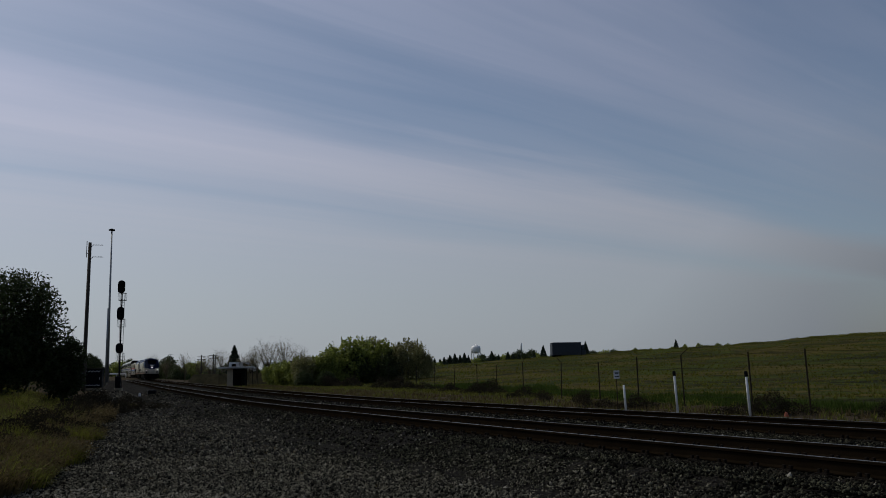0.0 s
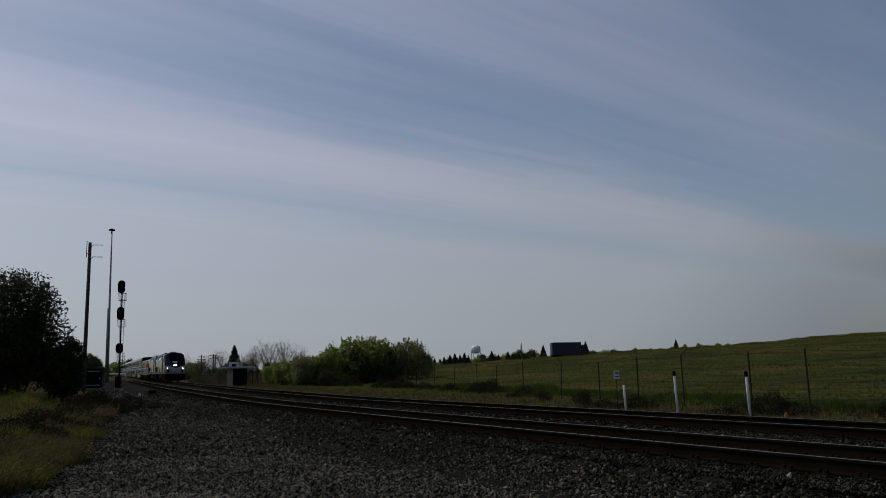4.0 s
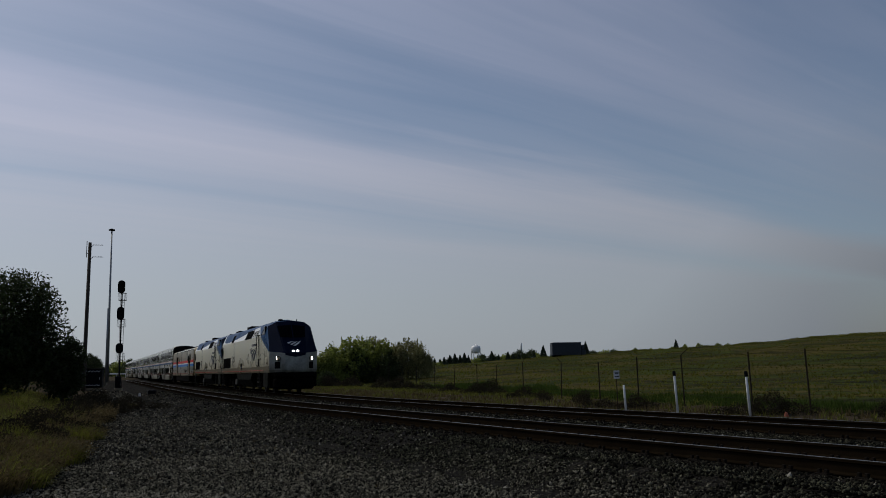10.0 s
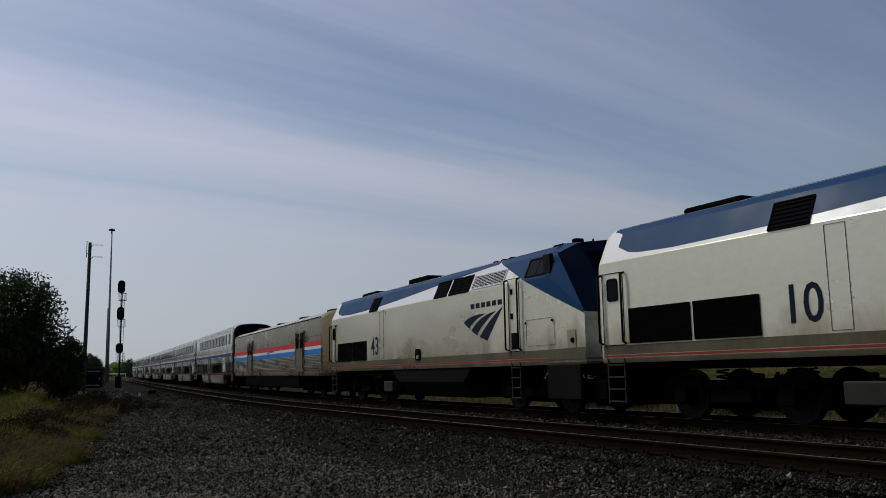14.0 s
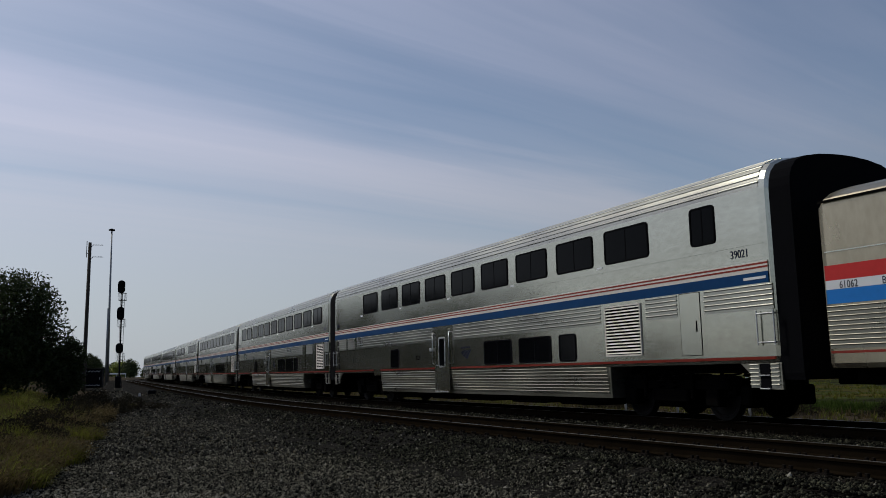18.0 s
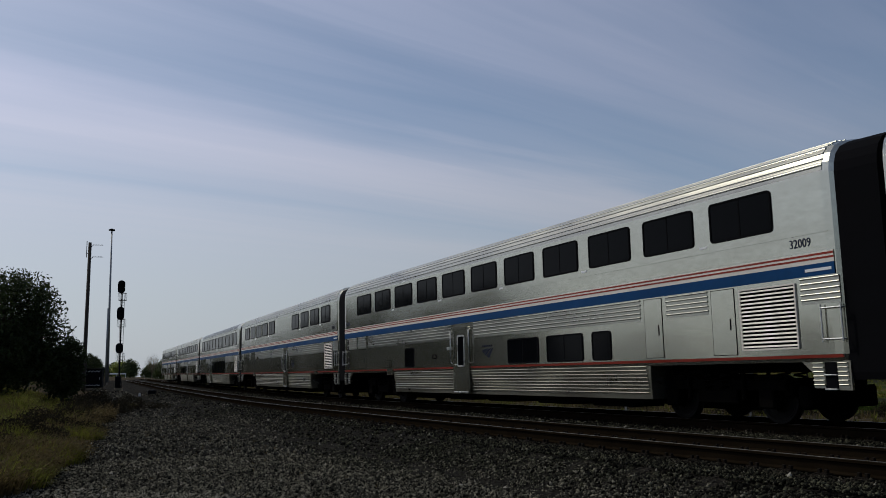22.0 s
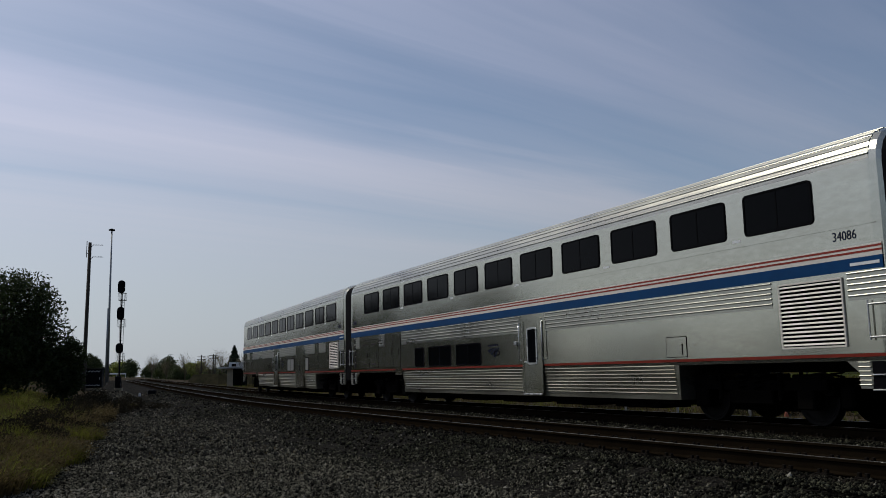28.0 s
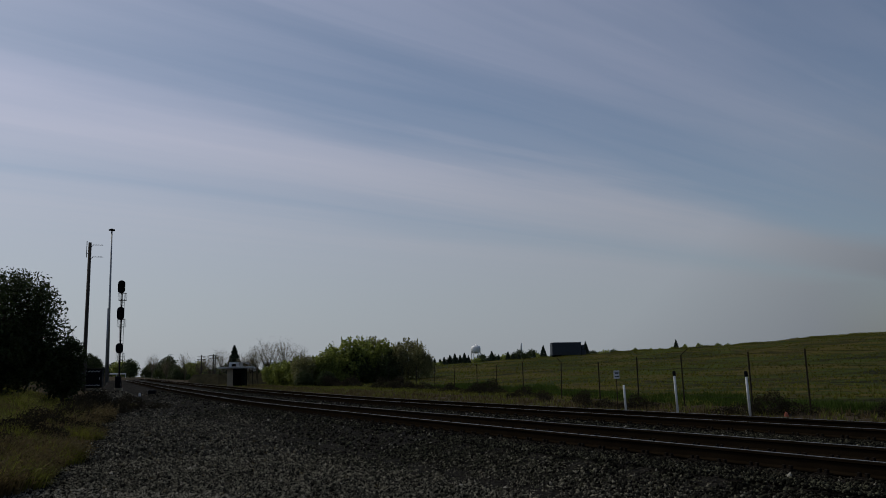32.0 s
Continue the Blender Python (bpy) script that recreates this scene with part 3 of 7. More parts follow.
LOCO = [(1.46, 1.22), (1.50, 1.32), (1.50, 3.50), (1.20, 4.15), (1.05, 4.30), (0.80, 4.38), (0.4, 4.42), (0.0, 4.43)]


def sec_y(prof, z):
    return float(np.interp(z, [p[1] for p in prof], [p[0] for p in prof]))


def arc_points(prof, z0, z1, n):
    """Points and outward normals along a half profile from z0 to z1."""
    pts = [Vector((p[0], p[1])) for p in prof]
    ln = [0.0]
    for a, b in zip(pts[:-1], pts[1:]):
        ln.append(ln[-1] + (b - a).length)
    zs = [p[1] for p in prof]
    a0, a1 = np.interp(z0, zs, ln), np.interp(z1, zs, ln)
    out = []
    for k in range(n + 1):
        a = a0 + (a1 - a0) * k / n
        p = Vector((np.interp(a, ln, [q[0] for q in prof]), np.interp(a, ln, zs)))
        e = 0.02
        q0 = Vector((np.interp(a - e, ln, [q[0] for q in prof]), np.interp(a - e, ln, zs)))
        q1 = Vector((np.interp(a + e, ln, [q[0] for q in prof]), np.interp(a + e, ln, zs)))
        d = (q1 - q0).normalized()
        out.append((p, Vector((d.y, -d.x))))
    return out


def shell(prof, stations):
    """A closed body lofted along x; stations: (x, inset)."""
    b = Bits()
    n = 2 * len(prof) - 1
    V, F = [], []
    for x, inset in stations:
        ring = [(-(p[0] - inset * (p[0] > 0.3)), p[1] - inset * (p[1] > 3.2)) for p in prof]
        ring += [(-y, z) for y, z in ring[-2::-1]]
        V += [(x, y, z) for y, z in ring]
    for i in range(len(stations) - 1):
        for j in range(n):
            k = (j + 1) % n
            F.append((i * n + j, i * n + k, (i + 1) * n + k, (i + 1) * n + j))
    F.append(tuple(range(n)))
    F.append(tuple(range((len(stations) - 1) * n, len(stations) * n))[::-1])
    return b.add(V, F)


def skin(prof, x0, x1, lo, hi, proud=0.004, nx=1, nz=1, bits=None):
    """A thin sheet that hugs the near side between two heights (numbers or functions of x)."""
    b = bits or Bits()
    V, F = [], []
    for i in range(nx + 1):
        x = x0 + (x1 - x0) * i / nx
        l, h = (lo(x) if callable(lo) else lo), (hi(x) if callable(hi) else hi)
        for p, nrm in arc_points(prof, l, h, nz):
            q = p + nrm * proud
            V.append((x, -q.x, q.y))
    m = nz + 1
    for i in range(nx):
        for j in range(nz):
            F.append((i * m + j, (i + 1) * m + j, (i + 1) * m + j + 1, i * m + j + 1))
    return b.add(V, F)


def fluted(prof, x0, x1, z0, z1, n, depth=0.020, base=0.003, both=False):
    """Horizontal corrugations on the near side (or both sides of a roof)."""
    b = Bits()
    pts = [p for k, p in enumerate(arc_points(prof, z0, z1, n * 12)) if k % 12 in (0, 7, 8, 9, 10, 11)]
    ring = []
    for k, (p, nrm) in enumerate(pts):
        q = p + nrm * (base + (0.0, 0.0, depth * 0.8, depth, depth, depth * 0.8)[k % 6])
        ring.append((q.x, q.y))
    for sg in ((-1, 1) if both else (-1,)):
        m = len(ring)
        V = [(x, sg * y, z) for x in (x0, x1) for y, z in ring]
        b.add(V, [(j, m + j, m + j + 1, j + 1) for j in range(m - 1)])
        inner = [(p.x, p.y) for p, _ in pts]
        for x in (x0, x1):            # close the ends
            W = [(x, sg * y, z) for y, z in ring] + [(x, sg * y, z) for y, z in inner]
            b.add(W, [(j, j + 1, m + j + 1, m + j) for j in range(m - 1)])
    return b


def round_rect(w, h, r, n=4):
    pts = []
    for cx, cy, a0 in ((w / 2 - r, h / 2 - r, 0), (-w / 2 + r, h / 2 - r, 90), (-w / 2 + r, -h / 2 + r, 180), (w / 2 - r, -h / 2 + r, 270)):
        for k in range(n + 1):
            t = radians(a0 + 90 * k / n)
            pts.append((cx + r * math.cos(t), cy + r * math.sin(t)))
    return pts


def ring_plate(w, h, r, rim, t):
    """A rounded frame lying in the xz plane, facing -y, t thick."""
    o, i = round_rect(w, h, r), round_rect(w - 2 * rim, h - 2 * rim, max(0.01, r - rim))
    n = len(o)
    V = [(x, 0, z) for x, z in o] + [(x, -t, z) for x, z in o] + [(x * 1.0, -t, z) for x, z in i] + [(x, 0, z) for x, z in i]
    F = []
    for k in range(n):
        j = (k + 1) % n
        F += [(k, j, n + j, n + k), (n + k, n + j, 2 * n + j, 2 * n + k), (2 * n + k, 2 * n + j, 3 * n + j, 3 * n + k)]
    return V, F


def plate(w, h, r, t, y0=0.0):
    o = round_rect(w, h, r)
    n = len(o)
    V = [(x, y0, z) for x, z in o] + [(x, y0 - t, z) for x, z in o]
    return V, [(k, (k + 1) % n, n + (k + 1) % n, n + k) for k in range(n)] + [tuple(range(n, 2 * n))]


WINDOW_MESHES = {}


def window(parent, prof, xa, xb, za, zb, glass=None, rim=0.035, radius=0.09, far_too=True, split=True, frame_mat=None):
    """A sealed window: rubber frame, dark pane and a mullion."""
    glass = glass or GLASS
    w, h = round(xb - xa, 2), round(zb - za, 2)
    key = (w, h, glass.name, rim, split)
    if key not in WINDOW_MESHES:
        f = Bits().add(*ring_plate(w, h, radius, rim, 0.022))
        p = Bits().add(*plate(w - 2 * rim + 0.01, h - 2 * rim + 0.01, max(0.02, radius - rim), 0.004, -0.006))
        mu = Bits().box(-0.014, 0.014, -0.014, -0.004, -h / 2 + rim, h / 2 - rim)
        WINDOW_MESHES[key] = (f.mesh("window", frame_mat or RUBBER), p.mesh("pane", glass), mu.mesh("mullion", RUBBER))
    zc = (za + zb) / 2
    ya, yb = sec_y(prof, za), sec_y(prof, zb)
    lean = math.degrees(math.atan2(ya - yb, zb - za))
    for side in ((1, -1) if far_too else (1,)):
        m = pose((xa + xb) / 2 * side, -(ya + yb) / 2 * side, zc, 0, 0, 0 if side > 0 else 180)
        m = m @ Matrix.Rotation(radians(-lean), 4, "X")
        fo = share("window", WINDOW_MESHES[key][0], parent, m)
        share("pane", WINDOW_MESHES[key][1], fo)
        if split:
            share("mullion", WINDOW_MESHES[key][2], fo)


def louvre(parent, prof, xa, xb, za, zb, n, slat_mat, label, back=None, wide=0.46):
    """A grille: dark recess, frame and tilted slats."""
    lean = math.atan2(sec_y(prof, za) - sec_y(prof, zb), zb - za)
    y = (sec_y(prof, za) + sec_y(prof, zb)) / 2
    w, h = xb - xa, (zb - za) / math.cos(lean)
    m = Matrix.Translation(((xa + xb) / 2, -y, (za + zb) / 2)) @ Matrix.Rotation(-lean, 4, "X")
    g = share("louvre_grille", Bits().add(*ring_plate(w, h, 0.02, 0.03, 0.03)).mesh("louvre_grille", slat_mat), parent, m, label)
    share("backing", Bits().add(*plate(w - 0.04, h - 0.04, 0.01, 0.002, -0.011)).mesh("backing", back or RUBBER), g)
    step = (h - 0.06) / n
    d = step * wide
    V = [(-w / 2 + 0.03, -0.013, d * 0.55), (w / 2 - 0.03, -0.013, d * 0.55), (w / 2 - 0.03, -0.034, -d * 0.3), (-w / 2 + 0.03, -0.034, -d * 0.3),
         (-w / 2 + 0.03, -0.034, -d * 0.55), (w / 2 - 0.03, -0.034, -d * 0.55)]
    sm = Bits().add(V, [(0, 1, 2, 3), (3, 2, 5, 4)]).mesh("slat", slat_mat)
    for k in range(n):
        share("slat", sm, g, pose(0, 0, -h / 2 + 0.03 + step * (k + 0.5)))


def lettering(parent, text, x, z, size, material, prof, font_scale=0.8):
    cu = bpy.data.curves.new("number", "FONT")
    cu.body, cu.size, cu.extrude, cu.resolution_u, cu.offset = text, size, 0.002, 3, (size * 0.008 if size > 0.5 else 0.0)
    cu.materials.append(material)
    o = new("number", cu)
    o.parent = parent
    o.matrix_basis = pose(x, -sec_y(prof, z) - 0.006, z, 90) @ Matrix.Diagonal((font_scale, 1, 1, 1))
    return tagged(o, "dark painted number")


def emblem(parent, prof, x, z, w, h, material, bars=None, word_w=None):
    """Three curved wing-shaped bars that fan out, over them a row of plain bars in place of a word."""
    b = Bits()
    # each bar: upper edge (start, middle, tip) and lower edge (start, middle)
    for u0, um, tip, l0, lm in (((0.0, 0.64), (0.22, 0.82), (0.59, 0.85), (0.14, 0.44), (0.33, 0.69)), ((0.20, 0.37), (0.46, 0.72), (0.84, 0.89), (0.34, 0.20), (0.55, 0.57)),
                                ((0.41, 0.15), (0.68, 0.62), (1.0, 1.0), (0.60, 0.0), (0.78, 0.46))):
        V, n = [], 10
        for k in range(n + 1):
            t = k / n
            for p0, pm in ((u0, um), (l0, lm)):
                c = [2 * pm[i] - (p0[i] + tip[i]) / 2 for i in (0, 1)]
                qx, qz = [(1 - t) ** 2 * p0[i] + 2 * t * (1 - t) * c[i] + t * t * tip[i] for i in (0, 1)]
                zz = z + qz * h
                V.append((x + qx * w, -sec_y(prof, zz) - 0.005, zz))
        b.add(V, [(2 * k, 2 * k + 2, 2 * k + 3, 2 * k + 1) for k in range(n)])
    b.ob("emblem", material, parent, "dark blue emblem of three curved bars")
    if bars:
        bx, bz, bw, bh = bars
        for k in range(6):
            xa = bx + bw * k / 6
            Bits().add(*chamfer_box(xa, xa + bw / 6 * 0.72, -sec_y(prof, bz) - 0.007, -sec_y(prof, bz) - 0.002, bz, bz + bh)).ob("letter_bar", material, parent)


def handrail(parent, pts, r=0.018, material=None):
    return Bits().pipe(pts, r, 8).ob("handrail", material or BRIGHT, parent, "tubular metal handrail", True)


WHEELSETS = []


def bogie_meshes(base, radius):
    fr = Bits()
    for sg in (-1, 1):
        y = sg * 1.02
        fr.box(-base / 2 - 0.45, base / 2 + 0.45, y - 0.07, y + 0.07, 0.62, 0.82, 0.02)
        fr.box(-0.55, 0.55, y - 0.09, y + 0.09, 0.36, 0.64, 0.03)
        for k in (-1, 1):
            fr.box(k * base / 2 - 0.19, k * base / 2 + 0.19, y - 0.12, y + 0.12, radius - 0.17, radius + 0.19, 0.03)
            fr.box(k * base / 2 - 0.34, k * base / 2 + 0.34, y - 0.05, y + 0.05, 0.72, 0.92, 0.03)
            fr.rod((k * 0.75, y + sg * 0.1, 0.45), (k * 0.75, y + sg * 0.1, 0.95), 0.045)
    for x in (-0.28, 0.28, -base / 2 - 0.4, base / 2 + 0.4):
        fr.box(x - 0.09, x + 0.09, -1.0, 1.0, 0.52, 0.72, 0.02)
    # Solid filler blocks, added to stop the view through between the wheels.
    gear = Bits().box(-base / 2 + 0.1, base / 2 - 0.1, -0.62, 0.62, 0.22, 0.60, 0.05)
    bar = Bits().box(-0.14, 0.14, -0.9, 0.9, 0.30, 0.70, 0.04)
    sp = Bits()
    for k in range(40):
        t0, t1 = k / 40, (k + 1) / 40
        a0, a1 = t0 * 8 * math.pi, t1 * 8 * math.pi
        sp.rod((0.13 * math.cos(a0), 0.13 * math.sin(a0), 0.62 + 0.40 * t0), (0.13 * math.cos(a1), 0.13 * math.sin(a1), 0.62 + 0.40 * t1), 0.022, 5)
    ws = Bits()
    for sg in (-1, 1):
        pr = [(0.12, 0.0), (0.14, 0.03), (radius - 0.10, 0.035), (radius - 0.06, -0.01), (radius, -0.01), (radius + 0.004, 0.10), (radius + 0.028, 0.115), (radius + 0.02, 0.14),
              (radius - 0.06, 0.14), (0.14, 0.10), (0.12, 0.14)]
        ws.lathe([(r, -sg * h) for r, h in pr], "Y", (0, sg * 0.80, 0), 28)
    ws.rod((0, -0.95, 0), (0, 0.95, 0), 0.085, 12)
    for k in range(3):      # bolt bosses let the turning show
        t = 2 * math.pi * k / 3
        for sg in (-1, 1):
            ws.rod((0.2 * math.cos(t), sg * 0.78, 0.2 * math.sin(t)), (0.2 * math.cos(t), sg * 0.84, 0.2 * math.sin(t)), 0.03, 6)
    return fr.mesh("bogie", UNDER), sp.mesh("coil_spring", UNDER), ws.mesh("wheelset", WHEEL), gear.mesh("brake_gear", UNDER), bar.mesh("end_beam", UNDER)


CAR_BOGIE, LOCO_BOGIE = bogie_meshes(2.6, 0.457), bogie_meshes(2.74, 0.508)


def add_bogies(parent, centres, meshes, base, radius):
    for x in centres:
        bo = share("bogie", meshes[0], parent, pose(x, 0, 0), "sooty two-axle bogie, blackened further with painted shade")
        for sg in (-1, 1):
            for k in (-0.22, 0.22):
                share("coil_spring", meshes[1], bo, pose(k, sg * 1.02, 0))
        share("brake_gear", meshes[3], bo)
        for k in (-1, 1):
            share("end_beam", meshes[4], bo, pose(k * (base / 2 + 0.66), 0, 0))
        for k in (-base / 2, base / 2):
            w = share("wheelset", meshes[2], bo, pose(k, 0, radius), "pair of steel wheels on an axle")
            WHEELSETS.append((w, k, radius))


TRAIN = []                              # thing, place of its centre behind the reference point, half the bogie distance
HALF = 12.55


def coach_door(car, xa, xb, prof=COACH, lower=0.47, upper=2.45):
    xc, w, h = (xa + xb) / 2, xb - xa, upper - lower
    fr = share("door", Bits().add(*ring_plate(w + 0.1, h + 0.05, 0.10, 0.09, 0.030)).add(*plate(w - 0.02, h - 0.02, 0.08, 0.016, -0.004)).mesh("door", STEEL), car,
               pose(xc, -1.523, (lower + upper) / 2), "plain steel vestibule door")
    win = share("door_window", Bits().add(*ring_plate(0.50, 0.98, 0.09, 0.05, 0.02)).mesh("door_window", BRIGHT), fr, pose(0, -0.016, h / 2 - 0.72))
    share("door_pane", Bits().add(*plate(0.42, 0.90, 0.05, 0.004, -0.020)).mesh("door_pane", GLASS), fr, pose(0, -0.002, h / 2 - 0.72))
    share("threshold", Bits().box(-w / 2, w / 2, -0.06, 0.0, -h / 2 - 0.02, -h / 2 + 0.02, 0.005).mesh("threshold", BRIGHT), fr)
    share("door_handle", Bits().rod((-w / 2 + 0.1, -0.05, -0.15), (-w / 2 + 0.2, -0.05, -0.15), 0.015).rod((-w / 2 + 0.1, -0.05, -0.15), (-w / 2 + 0.1, 0, -0.15), 0.02).mesh("door_handle", BRIGHT), fr)
    for sg in (-1, 1):
        x = xc + sg * (w / 2 + 0.13)
        handrail(car, [(x, -1.53, 1.35), (x, -1.60, 1.38), (x, -1.60, 2.35), (x, -1.53, 2.38)], 0.016)


def access_panel(car, xa, xb, za, zb, handle=True):
    p = share("access_panel", Bits().add(*plate(xb - xa, zb - za, 0.02, 0.008, 0.0)).mesh("access_panel", STEEL), car, pose((xa + xb) / 2, -1.522, (za + zb) / 2))
    share("panel_seam", Bits().add(*ring_plate(xb - xa + 0.024, zb - za + 0.024, 0.02, 0.014, 0.006)).mesh("panel_seam", UNDER), p)
    if xb - xa > 0.84 and zb - za > 1.0:
        for z in ((zb - za) / 2 - 0.17, -(zb - za) / 2 + 0.14):
            share("vent_slot", Bits().box(-0.24, 0.24, -0.016, -0.006, z - 0.022, z + 0.022, 0.003).mesh("vent_slot", SOOT_GREY), p)
    if handle:
        share("panel_handle", Bits().box((xb - xa) * 0.28, (xb - xa) * 0.28 + 0.025, -0.02, -0.006, -0.16, 0.06, 0.004).mesh("panel_handle", UNDER), p)


UPPER_WINDOWS = tuple(-2.925 - 2.0464 * k for k in range(11))


def coach(name, index, label, uppers, door, lowers, grille, panels, number, emblem_x, bands, lounge=False, skirt_gaps=(), blinds=(), upper_z=(3.47, 4.25), slack=0.0):
    """A two-storey stainless steel car; x runs from 0 at its leading end back to -25.1, shifted to the middle."""
    car = tagged(new(name), label, "railway carriage", group="carriages of the train")
    X = lambda v: v + HALF
    shell(COACH, [(-HALF, 0.06), (-HALF + 0.09, 0.015), (-HALF + 0.25, 0.0), (0, 0), (HALF - 0.25, 0.0), (HALF - 0.09, 0.015), (HALF, 0.06)]).ob("body", STEEL, car)
    # fluted roof
    if not lounge:
        fluted(COACH, -HALF + 0.22, HALF - 0.22, 4.36, 4.95, 9, 0.014, both=True).ob("fluted_roof", STEEL_RIB, car, "corrugated stainless steel roof edge")
    else:
        fluted(COACH, -HALF + 0.22, HALF - 0.22, 4.33, 4.42, 2, 0.016, both=True).ob("fluted_roof", STEEL, car, "corrugated stainless steel roof edge")
        for k in range(11):
            x = -1.4 - 2.0 * k
            for sg in (0, 180):
                b = skin(COACH, X(x - 1.62), X(x), 4.47, 4.86, 0.012, 1, 5)
                o = b.ob("skylight", GLASS, car, "curved roof window")
                o.matrix_basis = pose(0, 0, 0, 0, 0, sg)
                e = Bits()
                for xx in (x - 1.68, x - 0.02):
                    skin(COACH, X(xx), X(xx + 0.07), 4.45, 4.88, 0.022, 1, 5, e)
                skin(COACH, X(x - 1.66), X(x), 4.435, 4.47, 0.022, 1, 1, e)
                o2 = e.ob("skylight_frame", STEEL, o)
    # plain upper side has a thin seam under the windows
    skin(COACH, -HALF + 0.2, HALF - 0.2, 3.305, 3.325, 0.012).ob("moulding", STEEL, car)
    # skirt between the bogies, end skirts
    b = Bits()
    xs0, xs1 = X(-19.5), X(-5.05)
    b.add([(xs0, -1.43, 0.42), (xs1, -1.43, 0.42), (xs1 + 0.06, -1.50, 1.14), (xs0 - 0.06, -1.50, 1.14), (xs0, 1.43, 0.42), (xs1, 1.43, 0.42), (xs1 + 0.06, 1.50, 1.14), (xs0 - 0.06, 1.50, 1.14)],
          [(0, 1, 2, 3), (5, 4, 7, 6), (1, 5, 6, 2), (4, 0, 3, 7), (0, 4, 5, 1)])
    b.ob("skirt", STEEL_DARKENED, car)
    edges = [-19.4] + [e for g in skirt_gaps for e in g] + [-5.12]
    for xa, xb in zip(edges[0::2], edges[1::2]):
        fluted([(1.428, 0.40), (1.506, 1.2)], X(xa), X(xb), 0.49, 1.13, 8, 0.024).ob("fluted_skirt", STEEL_DARKENED, car, "corrugated steel skirt panel")
    for e0, sg in ((HALF, -1), (-HALF, 1)):
        for ys in (-1, 1):
            V = [(e0, ys * 1.49, 0.66), (e0, ys * 1.49, 1.14), (e0 + sg * 0.98, ys * 1.49, 1.14), (e0 + sg * 0.42, ys * 1.49, 0.66)]
            W = [(x, y - ys * 0.05, z) for x, y, z in V]
            Bits().add(V + W, [(0, 1, 2, 3), (7, 6, 5, 4), (0, 3, 7, 4), (3, 2, 6, 7), (0, 4, 5, 1)]).ob("end_skirt", STEEL_DARKENED, car)
        far = lambda u: e0 + sg * u
        for ua, ub in ((0.05, 0.24), (0.52, 0.74)):
            xa, xb = sorted((far(ua), far(ub)))
            fluted([(1.49, 0.60), (1.492, 1.2)], xa, xb, 0.69, 1.12, 6, 0.024).ob("end_flute", STEEL_RIB, car, "corrugated steel at the car end")
        # A black block on the surface stands in for the recess's shade.
        xa, xb = sorted((far(0.26), far(0.50)))
        Bits().box(xa, xb, -1.500, -1.46, 0.655, 1.12, 0.004).ob("step_recess", RUBBER, car, "dark block in place of a shaded step recess")
        Bits().box(xa, xb, -1.54, -1.49, 0.66, 0.685, 0.006).ob("step", BRIGHT, car, "bright metal step")
        Bits().box(xa, xb, -1.53, -1.49, 0.90, 0.92, 0.005).ob("step", BRIGHT, car, "bright metal step")
        x = e0 + sg * 0.22
        lad = Bits()
        for z in (1.50, 2.02):
            lad.rod((x - 0.2, -1.58, z), (x + 0.2, -1.58, z), 0.014)
        lad.rod((x - 0.2, -1.58, 1.45), (x - 0.2, -1.58, 2.08), 0.014).rod((x + 0.2, -1.58, 1.45), (x + 0.2, -1.58, 2.08), 0.014)
        for z in (1.5, 2.02):
            for xx in (x - 0.2, x + 0.2):
                lad.rod((xx, -1.58, z), (xx, -1.51, z), 0.012)
        lad.ob("grab_ladder", BRIGHT, car, "metal grab ladder at the car end")
    # Raised dark blocks imitate the shade inside step cutouts.
    for k in range(5):
        Bits().box(-HALF + 0.52, -HALF + 0.68, -1.548, -1.50, 1.33 + 0.245 * k, 1.53 + 0.245 * k, 0.02).ob("step_cutout", SOOT_GREY, car, "dark block in place of a shaded step cutout")
    # under-floor gear
    u = Bits()
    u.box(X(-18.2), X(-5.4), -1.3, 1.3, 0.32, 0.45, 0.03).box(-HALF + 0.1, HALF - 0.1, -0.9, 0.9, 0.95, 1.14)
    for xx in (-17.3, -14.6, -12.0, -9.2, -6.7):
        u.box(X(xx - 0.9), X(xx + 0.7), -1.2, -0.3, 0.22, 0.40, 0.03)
    u.ob("underframe", UNDER, car, "sooty underframe gear, blackened further with painted shade")
    for e0 in (HALF, -HALF - 0.45):
        Bits().box(e0, e0 + 0.45, -0.13, 0.13, 0.72, 0.98, 0.03).ob("coupler", UNDER, car)
    # full-width weather curtain at the leading end, narrow gangway behind
    cur = shell([(p[0] - 0.05, max(0.85, p[1] - 0.05) if p[1] > 1.5 else p[1] - 0.3) for p in COACH], [(HALF - 0.05, 0.0), (HALF + (0.78 if index else 0.45), 0.02)])
    cur.ob("end_curtain", RUBBER, car, "black rubber curtain across the car end")
    Bits().box(-HALF - 0.05, -HALF, -0.62, 0.62, 2.7, 4.75, 0.02).ob("gangway", RUBBER, car)
    # painted bands
    for nm, za, zb, mt, pr in (("stripe_cream", 2.785, 2.985, CREAM, 0.004), ("stripe_red", 2.925, 2.958, RED, 0.007), ("stripe_red", 2.855, 2.888, RED, 0.007), ("stripe_blue", 2.58, 2.783, NAVY, 0.006)):
        skin(COACH, -HALF + 0.12, HALF - 0.12, za, zb, pr).ob(nm, mt, car)
    dl = sorted([(door[0] - 0.1, door[1] + 0.1)] + [(a - 0.05, c + 0.05) for a, c in skirt_gaps if abs(a - door[0]) > 0.6])
    pos = -25.0
